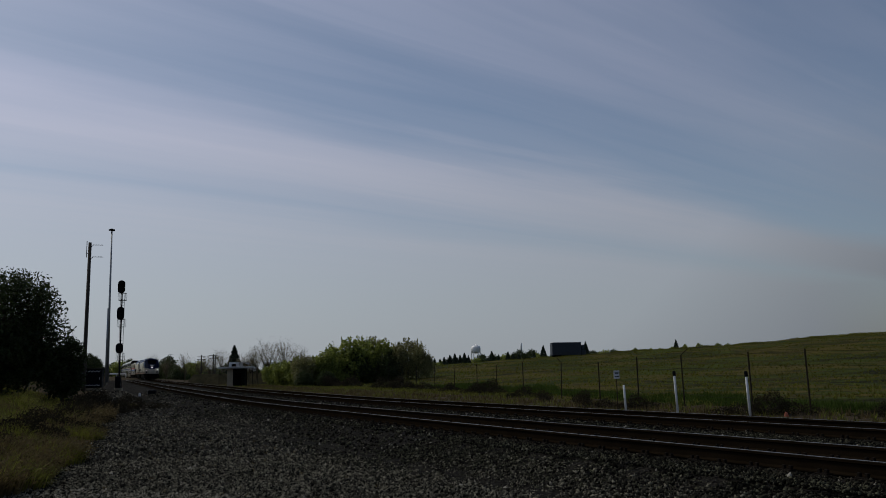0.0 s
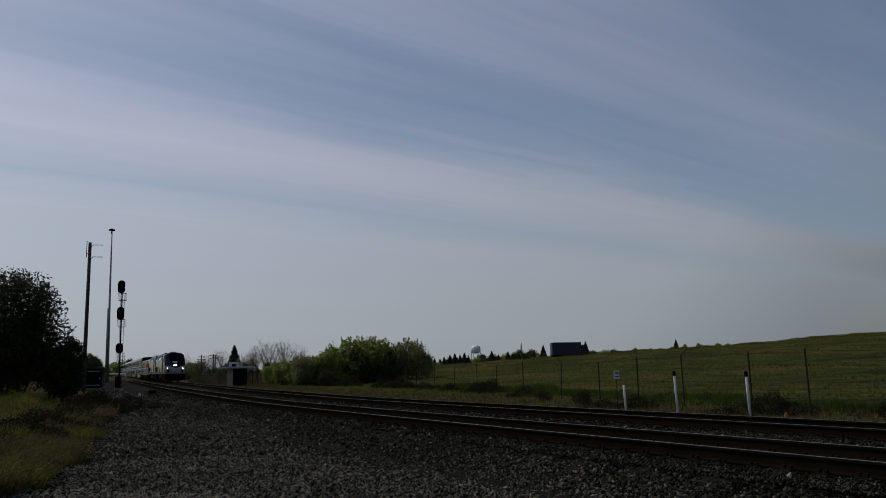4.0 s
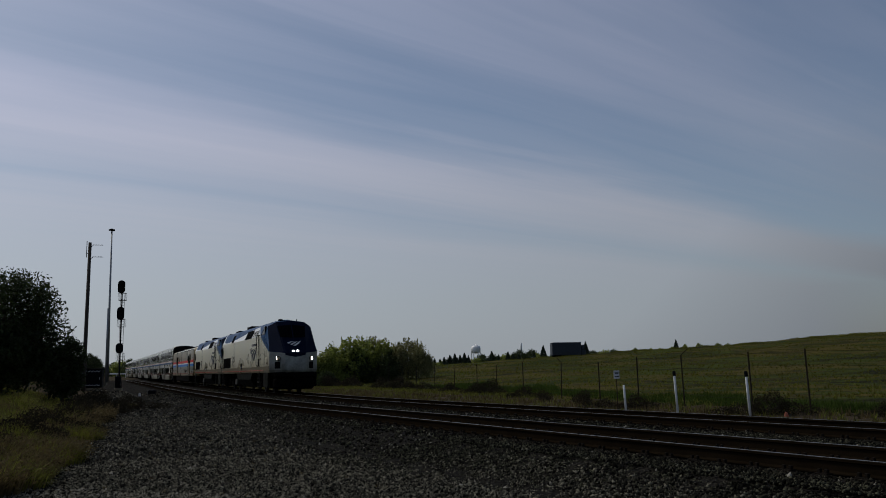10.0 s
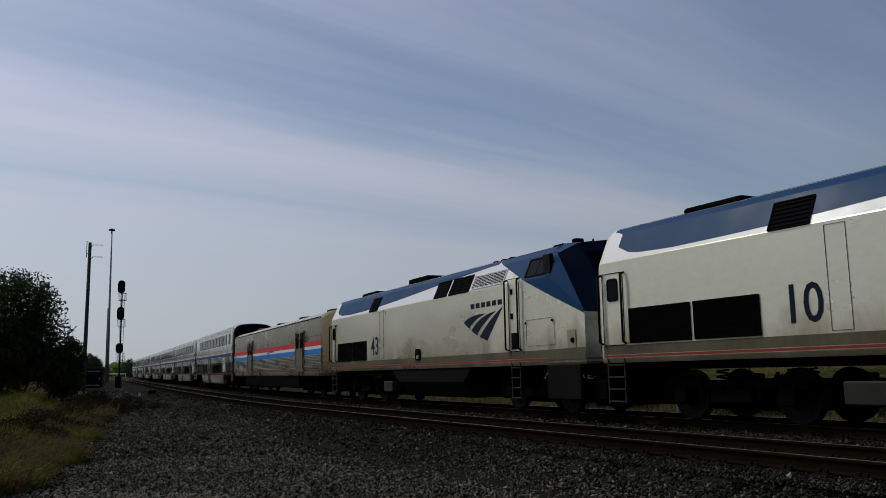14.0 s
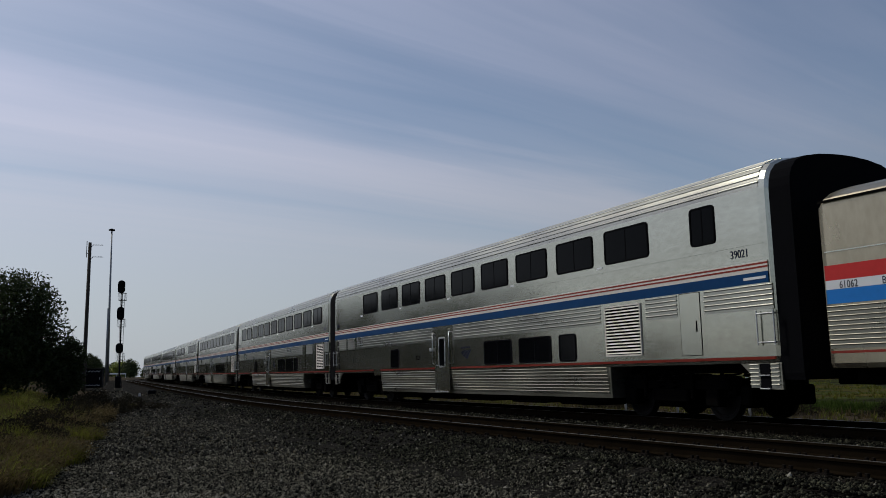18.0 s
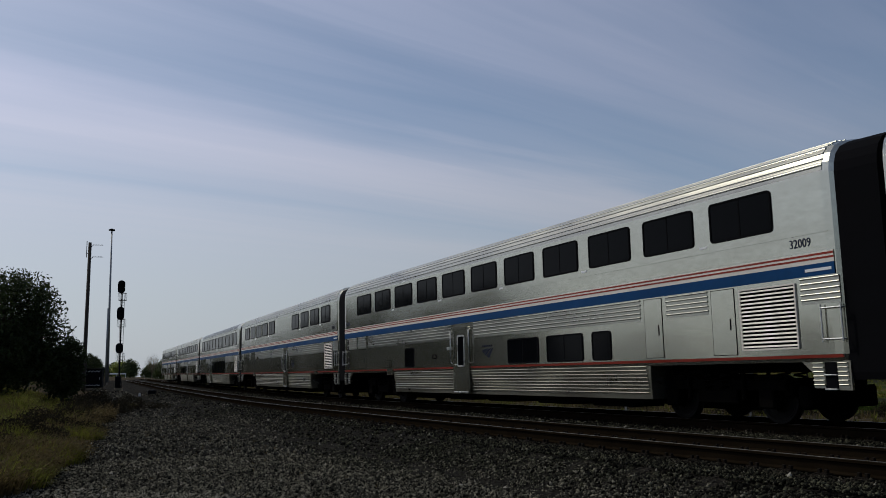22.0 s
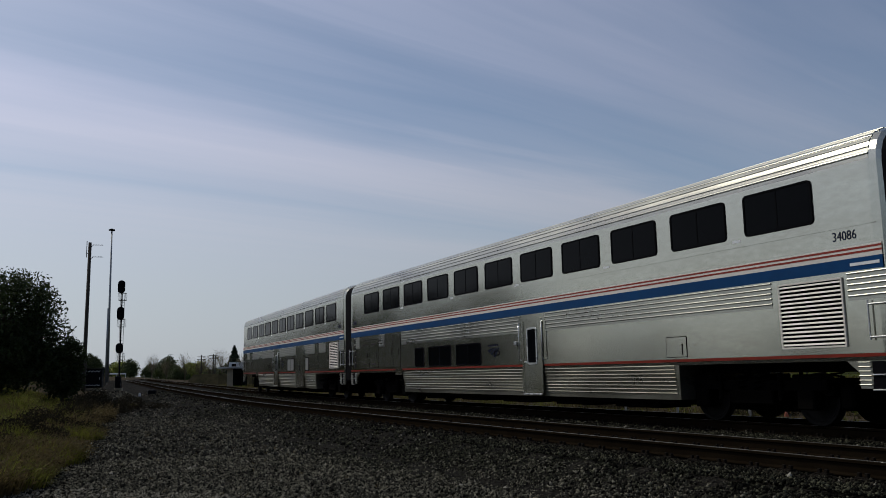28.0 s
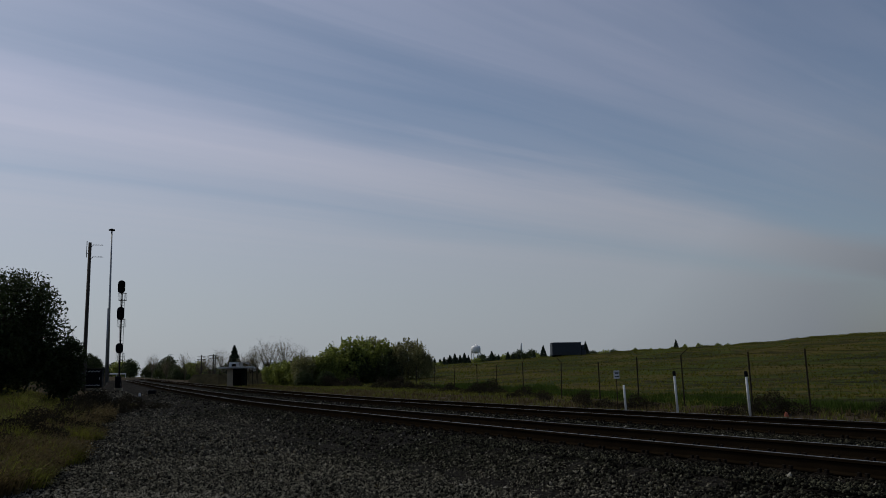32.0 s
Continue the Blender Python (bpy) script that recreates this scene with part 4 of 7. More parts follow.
    for a, c in dl + [(-0.1, -0.1)]:
        skin(COACH, X(pos), X(a), 1.195, 1.245, 0.006).ob("stripe_red", RED, car)
        pos = c
    for xa, xb in bands:
        fluted(COACH, X(xa), X(xb), 2.10, 2.56, 5, 0.018).ob("fluted_band", STEEL_RIB, car, "corrugated stainless steel panel")
    # windows
    for xa, xb in uppers:
        window(car, COACH, X(xa), X(xb), *upper_z)
    for xa, xb in uppers[:-1:2]:
        Bits().add(*chamfer_box(X(xa - 0.33), X(xa - 0.12), -1.528, -1.522, 3.40, 3.445)).ob("white_tag", WHITE, car, "small white marker label under the windows")
    for k, (xa, xb, za, zb) in enumerate(lowers):
        window(car, COACH, X(xa), X(xb), za, zb, BLIND if k in blinds else GLASS, split=xb - xa > 1.0)
    coach_door(car, X(door[0]), X(door[1]))
    if grille:
        louvre(car, COACH, X(grille[0]), X(grille[1]), 1.36, 2.50, 15, CREAM, "horizontal pale louvres over a dark recess", wide=0.42)
    for xa, xb, za, zb in panels:
        access_panel(car, X(xa), X(xb), za, zb)
    br = share("bracket_plate", Bits().add(*plate(0.62, 0.24, 0.02, 0.012, 0.0)).mesh("bracket_plate", STEEL), car, pose(X(-19.85), -1.522, 1.14), "bolted steel bracket plate")
    for bx in (-0.24, -0.08, 0.08, 0.24):
        for bz in (-0.07, 0.07):
            share("bolt", Bits().lathe([(0.0, -0.008), (0.016, -0.006), (0.018, 0.0)], "Y", (0, 0, 0), 8).mesh("bolt", SOOT_GREY), br, pose(bx, -0.012, bz))
    # marker lamp beside the door, vents and stencils
    sm = Bits().box(X(door[0] - 0.42), X(door[0] - 0.30), -1.60, -1.52, 1.78, 1.88, 0.01)
    sm.ob("marker_lamp", BRIGHT, car, "small side marker lamp")
    vt = Bits().add(*ring_plate(0.30, 0.14, 0.05, 0.025, 0.012))
    share("vent_cover", vt.mesh("vent_cover", UNDER), car, pose(X(door[0] - 1.5), -1.523, 1.60))
    if number:
        lettering(car, number, X(-1.02), 3.10, 0.22, EMBLEM, COACH, 0.85)
        lettering(car, number, X(-24.78), 3.10, 0.22, EMBLEM, COACH, 0.85)
        Bits().add(*chamfer_box(X(-0.72), X(-0.18), -1.532, -1.522, 2.655, 2.705)).ob("lettering_bar", WHITE, car, "white bar where a small word is painted")
    if emblem_x is not None:
        emblem(car, COACH, X(emblem_x), 1.47, 0.72, 0.32, EMBLEM, (X(emblem_x) + 0.02, 1.80, 0.62, 0.05))
    add_bogies(car, (X(-3.48), X(-21.62)), CAR_BOGIE, 2.6, 0.457)
    TRAIN.append((car, -25.91 * index - HALF + slack, 9.07))
    return car


def wins(lefts, w=1.57):
    return [(a, a + w) for a in lefts]


SLEEPER_LOW = [(-18.40, -17.62, 1.28, 1.95), (-11.05, -9.44, 1.28, 1.96), (-9.03, -7.42, 1.28, 1.96), (-7.04, -6.30, 1.28, 1.96)]
SLEEPER_BANDS = [(-24.6, -23.5), (-23.3, -22.4), (-22.15, -14.62), (-13.10, -5.2), (-4.35, -3.12), (-0.85, -0.05)]
SLEEPER_PANELS = [(-5.06, -4.50, 1.30, 2.54), (-3.02, -2.42, 1.30, 2.54), (-23.3, -22.4, 1.30, 2.05), (-20.4, -19.7, 1.32, 1.55)]
STEEL_LABEL = "stainless steel two-storey railway carriage with red and blue stripes"


def build_coaches():
    gap = [(-14.55, -13.30)]
    coach("transition_car", 0, STEEL_LABEL, wins(UPPER_WINDOWS[1:10]) + [(-2.07, -1.38)], (-14.40, -13.43), SLEEPER_LOW, (-5.07, -3.77),
          [(-2.51, -1.93, 1.32, 2.56), (-23.3, -22.4, 1.30, 2.05)], "39021", -12.58, [(-24.6, -23.5), (-23.3, -22.4), (-22.15, -14.62), (-13.10, -5.25), (-3.6, -2.6), (-1.8, -0.05)], skirt_gaps=gap)
    coach("sleeping_car", 1, STEEL_LABEL, wins(UPPER_WINDOWS), (-14.42, -13.43), SLEEPER_LOW, (-2.27, -0.95), SLEEPER_PANELS, "32023", -12.58, SLEEPER_BANDS, skirt_gaps=gap)
    coach("sleeping_car", 2, STEEL_LABEL, wins(UPPER_WINDOWS), (-14.42, -13.43), SLEEPER_LOW, (-2.27, -0.95), SLEEPER_PANELS, "32009", -12.58, SLEEPER_BANDS, skirt_gaps=gap)
    coach("dining_car", 3, "stainless steel two-storey dining carriage, striped, blank lower side", wins(UPPER_WINDOWS[:4] + UPPER_WINDOWS[6:]), (-10.97, -10.13), [], (-2.25, -0.92),
          [(-23.87, -22.92, 1.32, 2.40), (-22.82, -21.87, 1.32, 2.40), (-21.2, -20.42, 1.32, 2.50), (-20.34, -19.69, 1.32, 2.52), (-4.2, -3.6, 1.10, 1.55)], "38042", -9.16,
          [(-24.6, -24.05), (-21.8, -21.25), (-19.6, -11.15), (-9.95, -2.4), (-0.8, -0.05)], skirt_gaps=[(-11.08, -10.02)])
    coach("lounge_car", 4, "stainless steel two-storey lounge carriage with tall windows and skylights", wins([-2.97 - 2.0 * k for k in range(11)], 1.6), (-16.65, -15.55),
          [(-14.95 + 2.0 * k, -13.30 + 2.0 * k, 1.27, 2.24) for k in range(4)], (-2.26, -0.95),
          [(-23.87, -22.92, 1.32, 2.40), (-22.82, -21.87, 1.32, 2.40), (-4.1, -3.5, 1.32, 1.75), (-3.4, -2.8, 1.32, 1.75)], "33021", -18.6,
          [(-24.6, -24.05), (-19.9, -17.1), (-7.1, -2.4), (-0.85, -0.05)], lounge=True, skirt_gaps=[(-16.78, -15.42)], upper_z=(3.30, 4.24))
    coach("day_coach", 5, "stainless steel two-storey day coach with striped sides", wins(UPPER_WINDOWS), (-11.07, -10.17), [(-18.38, -17.64, 1.28, 1.94), (-17.24, -15.56, 1.28, 1.94), (-15.18, -13.54, 1.28, 1.94)], (-2.23, -0.89),
          [(-23.8, -22.9, 1.32, 2.40), (-22.78, -21.92, 1.32, 2.40), (-21.1, -20.42, 1.32, 2.50), (-20.34, -19.7, 1.32, 2.5), (-5.3, -4.7, 1.3, 1.7)], "34086", -13.1,
          [(-24.6, -24.0), (-21.8, -21.25), (-19.6, -11.25), (-9.98, -2.4), (-0.8, -0.05)], skirt_gaps=[(-11.18, -10.06)], slack=-0.16)
    c = coach("baggage_coach", 6, "stainless steel two-storey coach with a wide baggage door", wins(UPPER_WINDOWS), (-14.40, -13.38), [(-11.03, -9.44, 1.28, 1.95), (-6.96, -6.27, 1.28, 1.95)], (-2.32, -0.96),
              [(-4.95, -4.43, 1.30, 2.54), (-3.02, -2.42, 1.30, 2.54), (-24.3, -23.6, 1.3, 2.5), (-22.3, -21.6, 1.3, 2.5)], "31025", -12.63,
              [(-24.98, -24.6), (-23.5, -22.5), (-21.5, -14.62), (-13.10, -9.1), (-7.1, -5.1), (-4.3, -3.1), (-0.82, -0.05)],
              skirt_gaps=[(-14.55, -13.25), (-9.05, -7.15)], blinds=(0, 1), slack=-0.12)
    bd = share("baggage_door", Bits().add(*ring_plate(1.72, 1.98, 0.10, 0.06, 0.03)).add(*plate(1.6, 1.86, 0.08, 0.02, -0.004)).mesh("baggage_door", STEEL), c, pose(-8.1 + HALF, -1.523, 1.45), "wide sliding steel baggage door")
    share("latch", Bits().box(-0.02, 0.02, -0.05, -0.02, -0.15, 0.12, 0.006).mesh("latch", UNDER), bd)


def build_baggage_car():
    L = 25.6
    h = L / 2
    X = lambda s: s - 0.92 - h
    car = tagged(new("baggage_car"), "silver steel baggage car with broad red, white and blue stripes", "railway carriage", group="carriages of the train")
    shell(BAGGAGE, [(-h, 0.08), (-h + 0.12, 0.01), (-h + 0.3, 0), (h - 0.3, 0), (h - 0.12, 0.01), (h, 0.08)]).ob("body", STEEL_TAN, car)
    skin(BAGGAGE, -h + 0.05, h - 0.05, 3.765, 3.80, 0.03).ob("gutter", UNDER, car, "dark roof gutter")
    skin(BAGGAGE, -h + 0.1, h - 0.1, 2.93, 2.95, 0.01).ob("moulding", STEEL, car)
    doors = ((6.68, 8.56), (21.15, 23.0))
    segs = [(1.0, 6.58), (8.66, 21.05), (23.1, 26.45)]
    for xa, xb in segs:
        for nm, za, zb, m in (("stripe_red", 2.46, 2.71, VIVID_RED), ("stripe_white", 2.31, 2.458, WHITE), ("stripe_blue", 2.07, 2.308, SKYBLUE), ("stripe_red", 1.26, 1.30, RED)):
            skin(BAGGAGE, X(xa), X(xb), za, zb, 0.005).ob(nm, m, car)
        fluted(BAGGAGE, X(xa), X(xb), 1.34, 2.04, 9, 0.026).ob("fluted_band", STEEL_DARKENED, car, "corrugated steel panel")
    for xa, xb in doors:
        d = share("double_door", Bits().add(*ring_plate(xb - xa, 2.1, 0.06, 0.07, 0.05)).mesh("double_door", STEEL_TAN), car, pose(X((xa + xb) / 2), -1.502, 2.30), "pair of steel loading doors")
        w = (xb - xa) / 2 - 0.06
        for sg in (-1, 1):
            lf = share("door_leaf", Bits().add(*plate(w, 2.0, 0.04, 0.025, -0.004)).mesh("door_leaf", STEEL_TAN), d, pose(sg * (w / 2 + 0.01), 0, 0))
            share("door_window", Bits().add(*plate(0.46, 0.74, 0.08, 0.006, 0.0)).mesh("door_window", GLASS), lf.parent, pose(sg * (w / 2 + 0.01), -0.031, 0.52))
            share("window_rim", Bits().add(*ring_plate(0.52, 0.80, 0.10, 0.04, 0.02)).mesh("window_rim", RUBBER), lf.parent, pose(sg * (w / 2 + 0.01), -0.03, 0.52))
            share("sticker", Bits().add(*plate(0.09, 0.16, 0.04, 0.003, 0.0)).mesh("sticker", RED), lf.parent, pose(sg * (w / 2 - 0.1), -0.031, -0.78))
        handrail(car, [(X(xb) + 0.07, -1.51, 1.35), (X(xb) + 0.07, -1.58, 1.38), (X(xb) + 0.07, -1.58, 3.2), (X(xb) + 0.07, -1.51, 3.23)], 0.02, UNDER)
    for s in (4.7, 11.5, 17.6, 23.8):
        Bits().lathe([(0.42, 4.10), (0.42, 4.20), (0.50, 4.22), (0.50, 4.30), (0.30, 4.36), (0.0, 4.38)], "Z", (X(s), 0, 0), 20).ob("roof_vent", SOOT_GREY, car, "round metal roof ventilator", True)
    emblem(car, BAGGAGE, X(13.4), 2.16, 0.95, 0.36, BLUE, (X(14.36), 2.40, 1.15, 0.11))
    lettering(car, "Baggage", X(2.0), 2.32, 0.17, EMBLEM, BAGGAGE, 0.8)
    lettering(car, "61062", X(1.25), 2.32, 0.17, EMBLEM, BAGGAGE, 0.8)
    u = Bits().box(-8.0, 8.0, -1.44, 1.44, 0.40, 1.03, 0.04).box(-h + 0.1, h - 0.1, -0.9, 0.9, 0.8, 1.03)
    u.ob("underframe", UNDER, car, "sooty underframe boxes, blackened further with painted shade")
    for e0 in (h, -h - 0.45):
        Bits().box(e0, e0 + 0.45, -0.13, 0.13, 0.72, 0.98, 0.03).ob("coupler", UNDER, car)
        Bits().box(e0, e0 + 0.45, -0.72, 0.72, 1.1, 3.65, 0.03).ob("gangway", RUBBER, car)
    add_bogies(car, (-9.0, 9.0), CAR_BOGIE, 2.6, 0.457)
    TRAIN.append((car, 0.92 + h, 9.0))


def build_loco(number, rear, label, lit):
    """A boxy diesel with a wedge nose; x = 0 at its rear end, then shifted to the middle."""
    L = 20.63
    h = L / 2
    X = lambda v: v + float(np.interp(v, (0, 5.6, 9.7, 13.5, 20.3), (0, -0.08, 0.12, 0.28, 0.38))) - h
    lo = tagged(new("diesel_locomotive"), label, "locomotive", group="locomotives of the train")
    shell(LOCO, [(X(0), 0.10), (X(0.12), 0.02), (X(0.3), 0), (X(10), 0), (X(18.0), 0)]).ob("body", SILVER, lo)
    # cab and nose
    P = {}
    V = []

    def v(key, x, y, z):
        for sg in (-1, 1):
            P[(key, sg)] = len(V)
            V.append((X(x), sg * y, z))
    v("a0", 18.0, 1.46, 1.22), v("a1", 18.0, 1.50, 1.32), v("a2", 18.0, 1.50, 3.50), v("a3", 18.0, 1.24, 4.16), v("a4", 18.0, 0.84, 4.40), v("a5", 18.0, 0.0, 4.46)
    v("b0", 19.55, 1.42, 1.22), v("b1", 19.60, 1.46, 1.32), v("b2", 19.60, 1.46, 2.48), v("c3", 18.36, 1.34, 4.06), v("c4", 18.66, 0.88, 4.32), v("c5", 18.74, 0.0, 4.42)
    v("n0", 20.20, 0.55, 1.22), v("n1", 20.25, 0.60, 1.32), v("n2", 20.18, 0.62, 2.38), v("m2", 20.20, 0.0, 2.34), v("m1", 20.28, 0.0, 1.32), v("m0", 20.24, 0.0, 1.22)
    F_silver, F_front, F_blue, F_slope = {-1: [], 1: []}, [], [], []
    for sg in (-1, 1):
        g = lambda k: P[(k, sg)]
        F_silver[sg] += [[g("a0"), g("b0"), g("b1"), g("a1")], [g("a1"), g("b1"), g("b2"), g("a2")]]
        F_front += [[g("b0"), g("n0"), g("n1"), g("b1")], [g("b1"), g("n1"), g("n2"), g("b2")],
                    [g("n0"), g("m0"), g("m1"), g("n1")], [g("n1"), g("m1"), g("m2"), g("n2")]]
        F_blue += [[g("a2"), g("b2"), g("c3"), g("a3")], [g("a3"), g("c3"), g("c4"), g("a4")], [g("a4"), g("c4"), g("c5"), g("a5")]]
        F_slope += [[g("c3"), g("b2"), g("n2"), g("c4")], [g("c4"), g("n2"), g("m2"), g("c5")]]
    for nm, FF, mt, lb in (("cab_side", F_silver[-1], SILVER_SOOTED, "silver cab side stained brown low down"), ("cab_side", F_silver[1], SILVER_SOOTED, "silver cab side stained brown low down"), ("nose", F_front, NOSE_SHADED_SILVER, "grimy silver wedge nose, darkened to stand for its shade"), ("cab", F_blue, BLUE, "dark blue cab"), ("nose_slope", F_slope, NOSE_SHADED_BLUE, "windscreen slope in blue with its shade painted in")):
        me = bpy.data.meshes.new(nm)
        me.from_pydata(V, [], FF)
        bm = bmesh.new()
        bm.from_mesh(me)
        bmesh.ops.remove_doubles(bm, verts=bm.verts, dist=0.001)
        bmesh.ops.delete(bm, geom=[q for q in bm.verts if not q.link_faces], context="VERTS")
        bmesh.ops.recalc_face_normals(bm, faces=bm.faces)
        sharp = [e for e in bm.edges if len(e.link_faces) == 2 and e.calc_face_angle(0) > 0.2]
        bmesh.ops.bevel(bm, geom=sharp, offset=0.05, segments=2, affect="EDGES")
        bm.to_mesh(me)
        bm.free()
        me.materials.append(mt)
        o = share(nm, me, lo, None, lb)
    # windscreen panes lie on the slope
    for sg in (-1, 1):
        A, B_, C, D = (Vector(V[P[(k, sg)]]) for k in ("c4", "m2", "n2", "c3"))
        top_c, low_c = Vector(V[P[("c5", 1)]]), Vector(V[P[("m2", 1)]])
        q = lambda s, t: (top_c.lerp(A, s)).lerp(low_c.lerp(C, s), t)
        nrm = (q(1, 0) - q(0, 0)).cross(q(0, 1) - q(0, 0)).normalized()
        nrm = nrm if nrm.x > 0 else -nrm
        pts = [q(0.05, 0.14) + nrm * 0.016, q(1.0, 0.14) + nrm * 0.016, q(1.0, 0.50) + nrm * 0.016, q(0.05, 0.53) + nrm * 0.016]
        Bits().add(pts, [(0, 1, 2, 3)]).ob("windscreen", WINDSCREEN, lo, "dark windscreen pane")
        # blue dips below the slope in the middle of the nose
        n1, n2, m1, m2 = (Vector(V[P[(k, sg)]]) for k in ("n1", "n2", "m1", "m2"))
        b2 = Vector(V[P[("b2", sg)]])
        e = Vector((0.012, 0, 0))
        Bits().add([n2 + e, m2 + e, m2.lerp(m1, 0.20) + e, n2.lerp(n1, 0.12) + e], [(0, 1, 2, 3)]).ob("nose_paint", NOSE_SHADED_BLUE, lo)
    # nose emblem, lamps, plates
    sl = Vector((18.74 - 20.20, 0, 4.42 - 2.34)).normalized()
    out = Vector((-sl.z, 0, sl.x)) * -1
    out = out if out.x > 0 else -out
    base_pt = Vector((X(20.2), 0, 2.34)) + sl * 0.62

    def on(y, t):
        return base_pt + sl * t + out * (0.02 + abs(y) * 0.01) + Vector((0, y, 0))
    for u0, um, tip, l0, lm in (((-0.42, 0.18), (-0.22, 0.27), (0.06, 0.28), (-0.33, 0.10), (-0.15, 0.22)), ((-0.26, 0.06), (0.0, 0.21), (0.26, 0.30), (-0.15, 0.0), (0.07, 0.15)), ((-0.08, -0.03), (0.18, 0.16), (0.44, 0.33), (0.06, -0.08), (0.27, 0.11))):
        Vn = [on(*u0), on(*um), on(*tip), on(*lm), on(*l0)]
        Bits().add(Vn, [(0, 1, 3, 4), (1, 2, 3)]).ob("emblem_bar", PALE, lo, "pale curved emblem bar")
    for sg in (-1, 1):
        # Added hood and tube hide the lenses from the side, like a narrow beam.
        hood = Bits().lathe([(0.112, -0.20), (0.112, 0.09), (0.118, 0.10), (0.104, 0.10), (0.100, -0.06)], "X", (0, 0, 0), 18)
        hl = share("headlight", hood.mesh("headlight", NOSE_SHADED_BLUE), lo, pose(X(20.14), sg * 0.13, 2.46), "round headlight in an added hood that hides its lens sideways")
        share("lens", Bits().lathe([(0.0, -0.05), (0.100, -0.04)], "X", (0, 0, 0), 16).mesh("lens", LAMP_ON if lit else GALV), hl)
        tube = Bits().lathe([(0.135, -0.14), (0.135, 0.10), (0.150, 0.11), (0.150, 0.13), (0.122, 0.13), (0.112, -0.07)], "X", (0, 0, 0), 20)
        dl = share("ditch_light", tube.mesh("ditch_light", SOOT_GREY), lo, pose(X(19.93), sg * 1.02, 2.06))
        share("lens", Bits().lathe([(0.0, -0.06), (0.112, -0.05)], "X", (0.0, 0, 0), 16).mesh("lens", LAMP_DIM if lit else GLASS), dl)
        share("step_box", Bits().box(-0.01, 0.03, -0.19, 0.19, -0.2, 0.2, 0.01).mesh("step_box", RUBBER), lo, pose(X(19.93), sg * 1.02, 1.66, 0, 0, sg * 45))
    Bits().box(X(19.0), X(20.2), -1.22, 1.22, 0.95, 1.24, 0.05).box(X(19.3), X(20.15), -1.22, 1.22, 0.22, 0.95, 0.16).ob("pilot", UNDER, lo, "black snowplough pilot")
    for e0, e1 in ((20.2, 20.7), (-0.25, 0.05)):
        Bits().box(X(e0), X(e1), -0.14, 0.14, 0.75, 1.02, 0.04).ob("coupler", UNDER, lo)
    for sg in (-1, 1):
        Bits().box(X(17.9), X(19.4), sg * 1.46 - 0.04, sg * 1.46 + 0.04, 0.35, 1.22, 0.03).ob("side_skirt", TANK_GREY, lo)
    # paint: white sweep above the shoulder, blue behind and round the cab, grimy sill with a red line
    up = lambda x: 4.30
    skin(LOCO, X(0.25), X(16.2), 3.52, 4.30, 0.004, 12, 26).ob("white_band", WHITE, lo, "white painted shoulder band")
    rear_curve = lambda x: float(np.interp(x + h, (0.35, 0.55, 0.85, 1.3, 2.5, 4.0, 5.5, 7.9, 9.5, 11.0, 13.0, 15.0), (4.24, 3.95, 3.74, 3.63, 3.58, 3.60, 3.64, 3.76, 3.86, 3.96, 4.08, 4.18)))
    skin(LOCO, X(0.35), X(15.0), rear_curve, up, 0.008, 40, 26).ob("blue_sweep", BLUE, lo, "long blue curve along the roof edge")
    skin(LOCO, X(14.9), X(18.02), lambda x: max(3.02, min(4.29, 4.02 - (x - X(15.6)) * 0.395)), 4.36, 0.009, 16, 26).ob("cab_side_paint", BLUE, lo)
    Bits().add([(X(18.0), -1.511, 3.06), (X(19.59), -1.472, 2.44), (X(19.60), -1.474, 2.52), (X(18.0), -1.513, 3.52)], [(0, 1, 2, 3)]).ob("cab_side_paint", BLUE, lo)
    Bits().add([(X(18.0), 1.509, 3.04), (X(19.59), 1.470, 2.44), (X(19.60), 1.472, 2.52), (X(18.0), 1.512, 3.52)], [(0, 1, 2, 3)]).ob("cab_side_paint", BLUE, lo)
    skin(LOCO, X(0.2), X(18.0), 1.40, 1.60, 0.004, 1, 1).ob("sill", GRIME, lo, "grimy brownish sill")
    skin(LOCO, X(0.2), X(18.0), 1.34, 1.385, 0.006, 1, 1).ob("red_line", RED, lo)
    Bits().add([(X(18.0), -1.508, 1.34), (X(19.58), -1.468, 1.34), (X(19.58), -1.468, 1.62), (X(18.0), -1.508, 1.60)], [(0, 1, 2, 3)]).ob("sill", GRIME, lo)
    # openings of the side
    louvre(lo, LOCO, X(13.75), X(15.75), 3.54, 3.98, 8, WHITE, "white louvred intake", back=SOOT_GREY, wide=0.55)
    for xa, xb in ((11.15, 12.10), (12.25, 12.92), (12.95, 13.62), (5.15, 6.05)):
        louvre(lo, LOCO, X(xa), X(xb), 3.50, 4.05, 6, RUBBER, "black screened intake")
    for xa, xb in ((1.15, 3.05), (3.15, 4.85)):
        louvre(lo, LOCO, X(xa), X(xb), 1.63, 2.40, 16, UNDER, "black louvred grille")
    # cab side window with awning mirror
    window(lo, LOCO, X(16.9), X(18.0), 3.52, 4.10, rim=0.05, radius=0.05, far_too=True)
    Bits().box(X(17.85), X(18.2), -1.48, -1.36, 3.55, 4.08, 0.02).ob("wind_deflector", GLASS, lo)
    # doors with long handrails
    for xa, xb, zt in ((16.05, 16.62, 3.62), (0.25, 0.95, 3.25)):
        w = xb - xa
        share("door", Bits().add(*ring_plate(w + 0.03, zt - 1.6, 0.03, 0.018, 0.01)).mesh("door", UNDER), lo, pose(X((xa + xb) / 2), -1.503, (zt + 1.6) / 2), "cab side door seam")
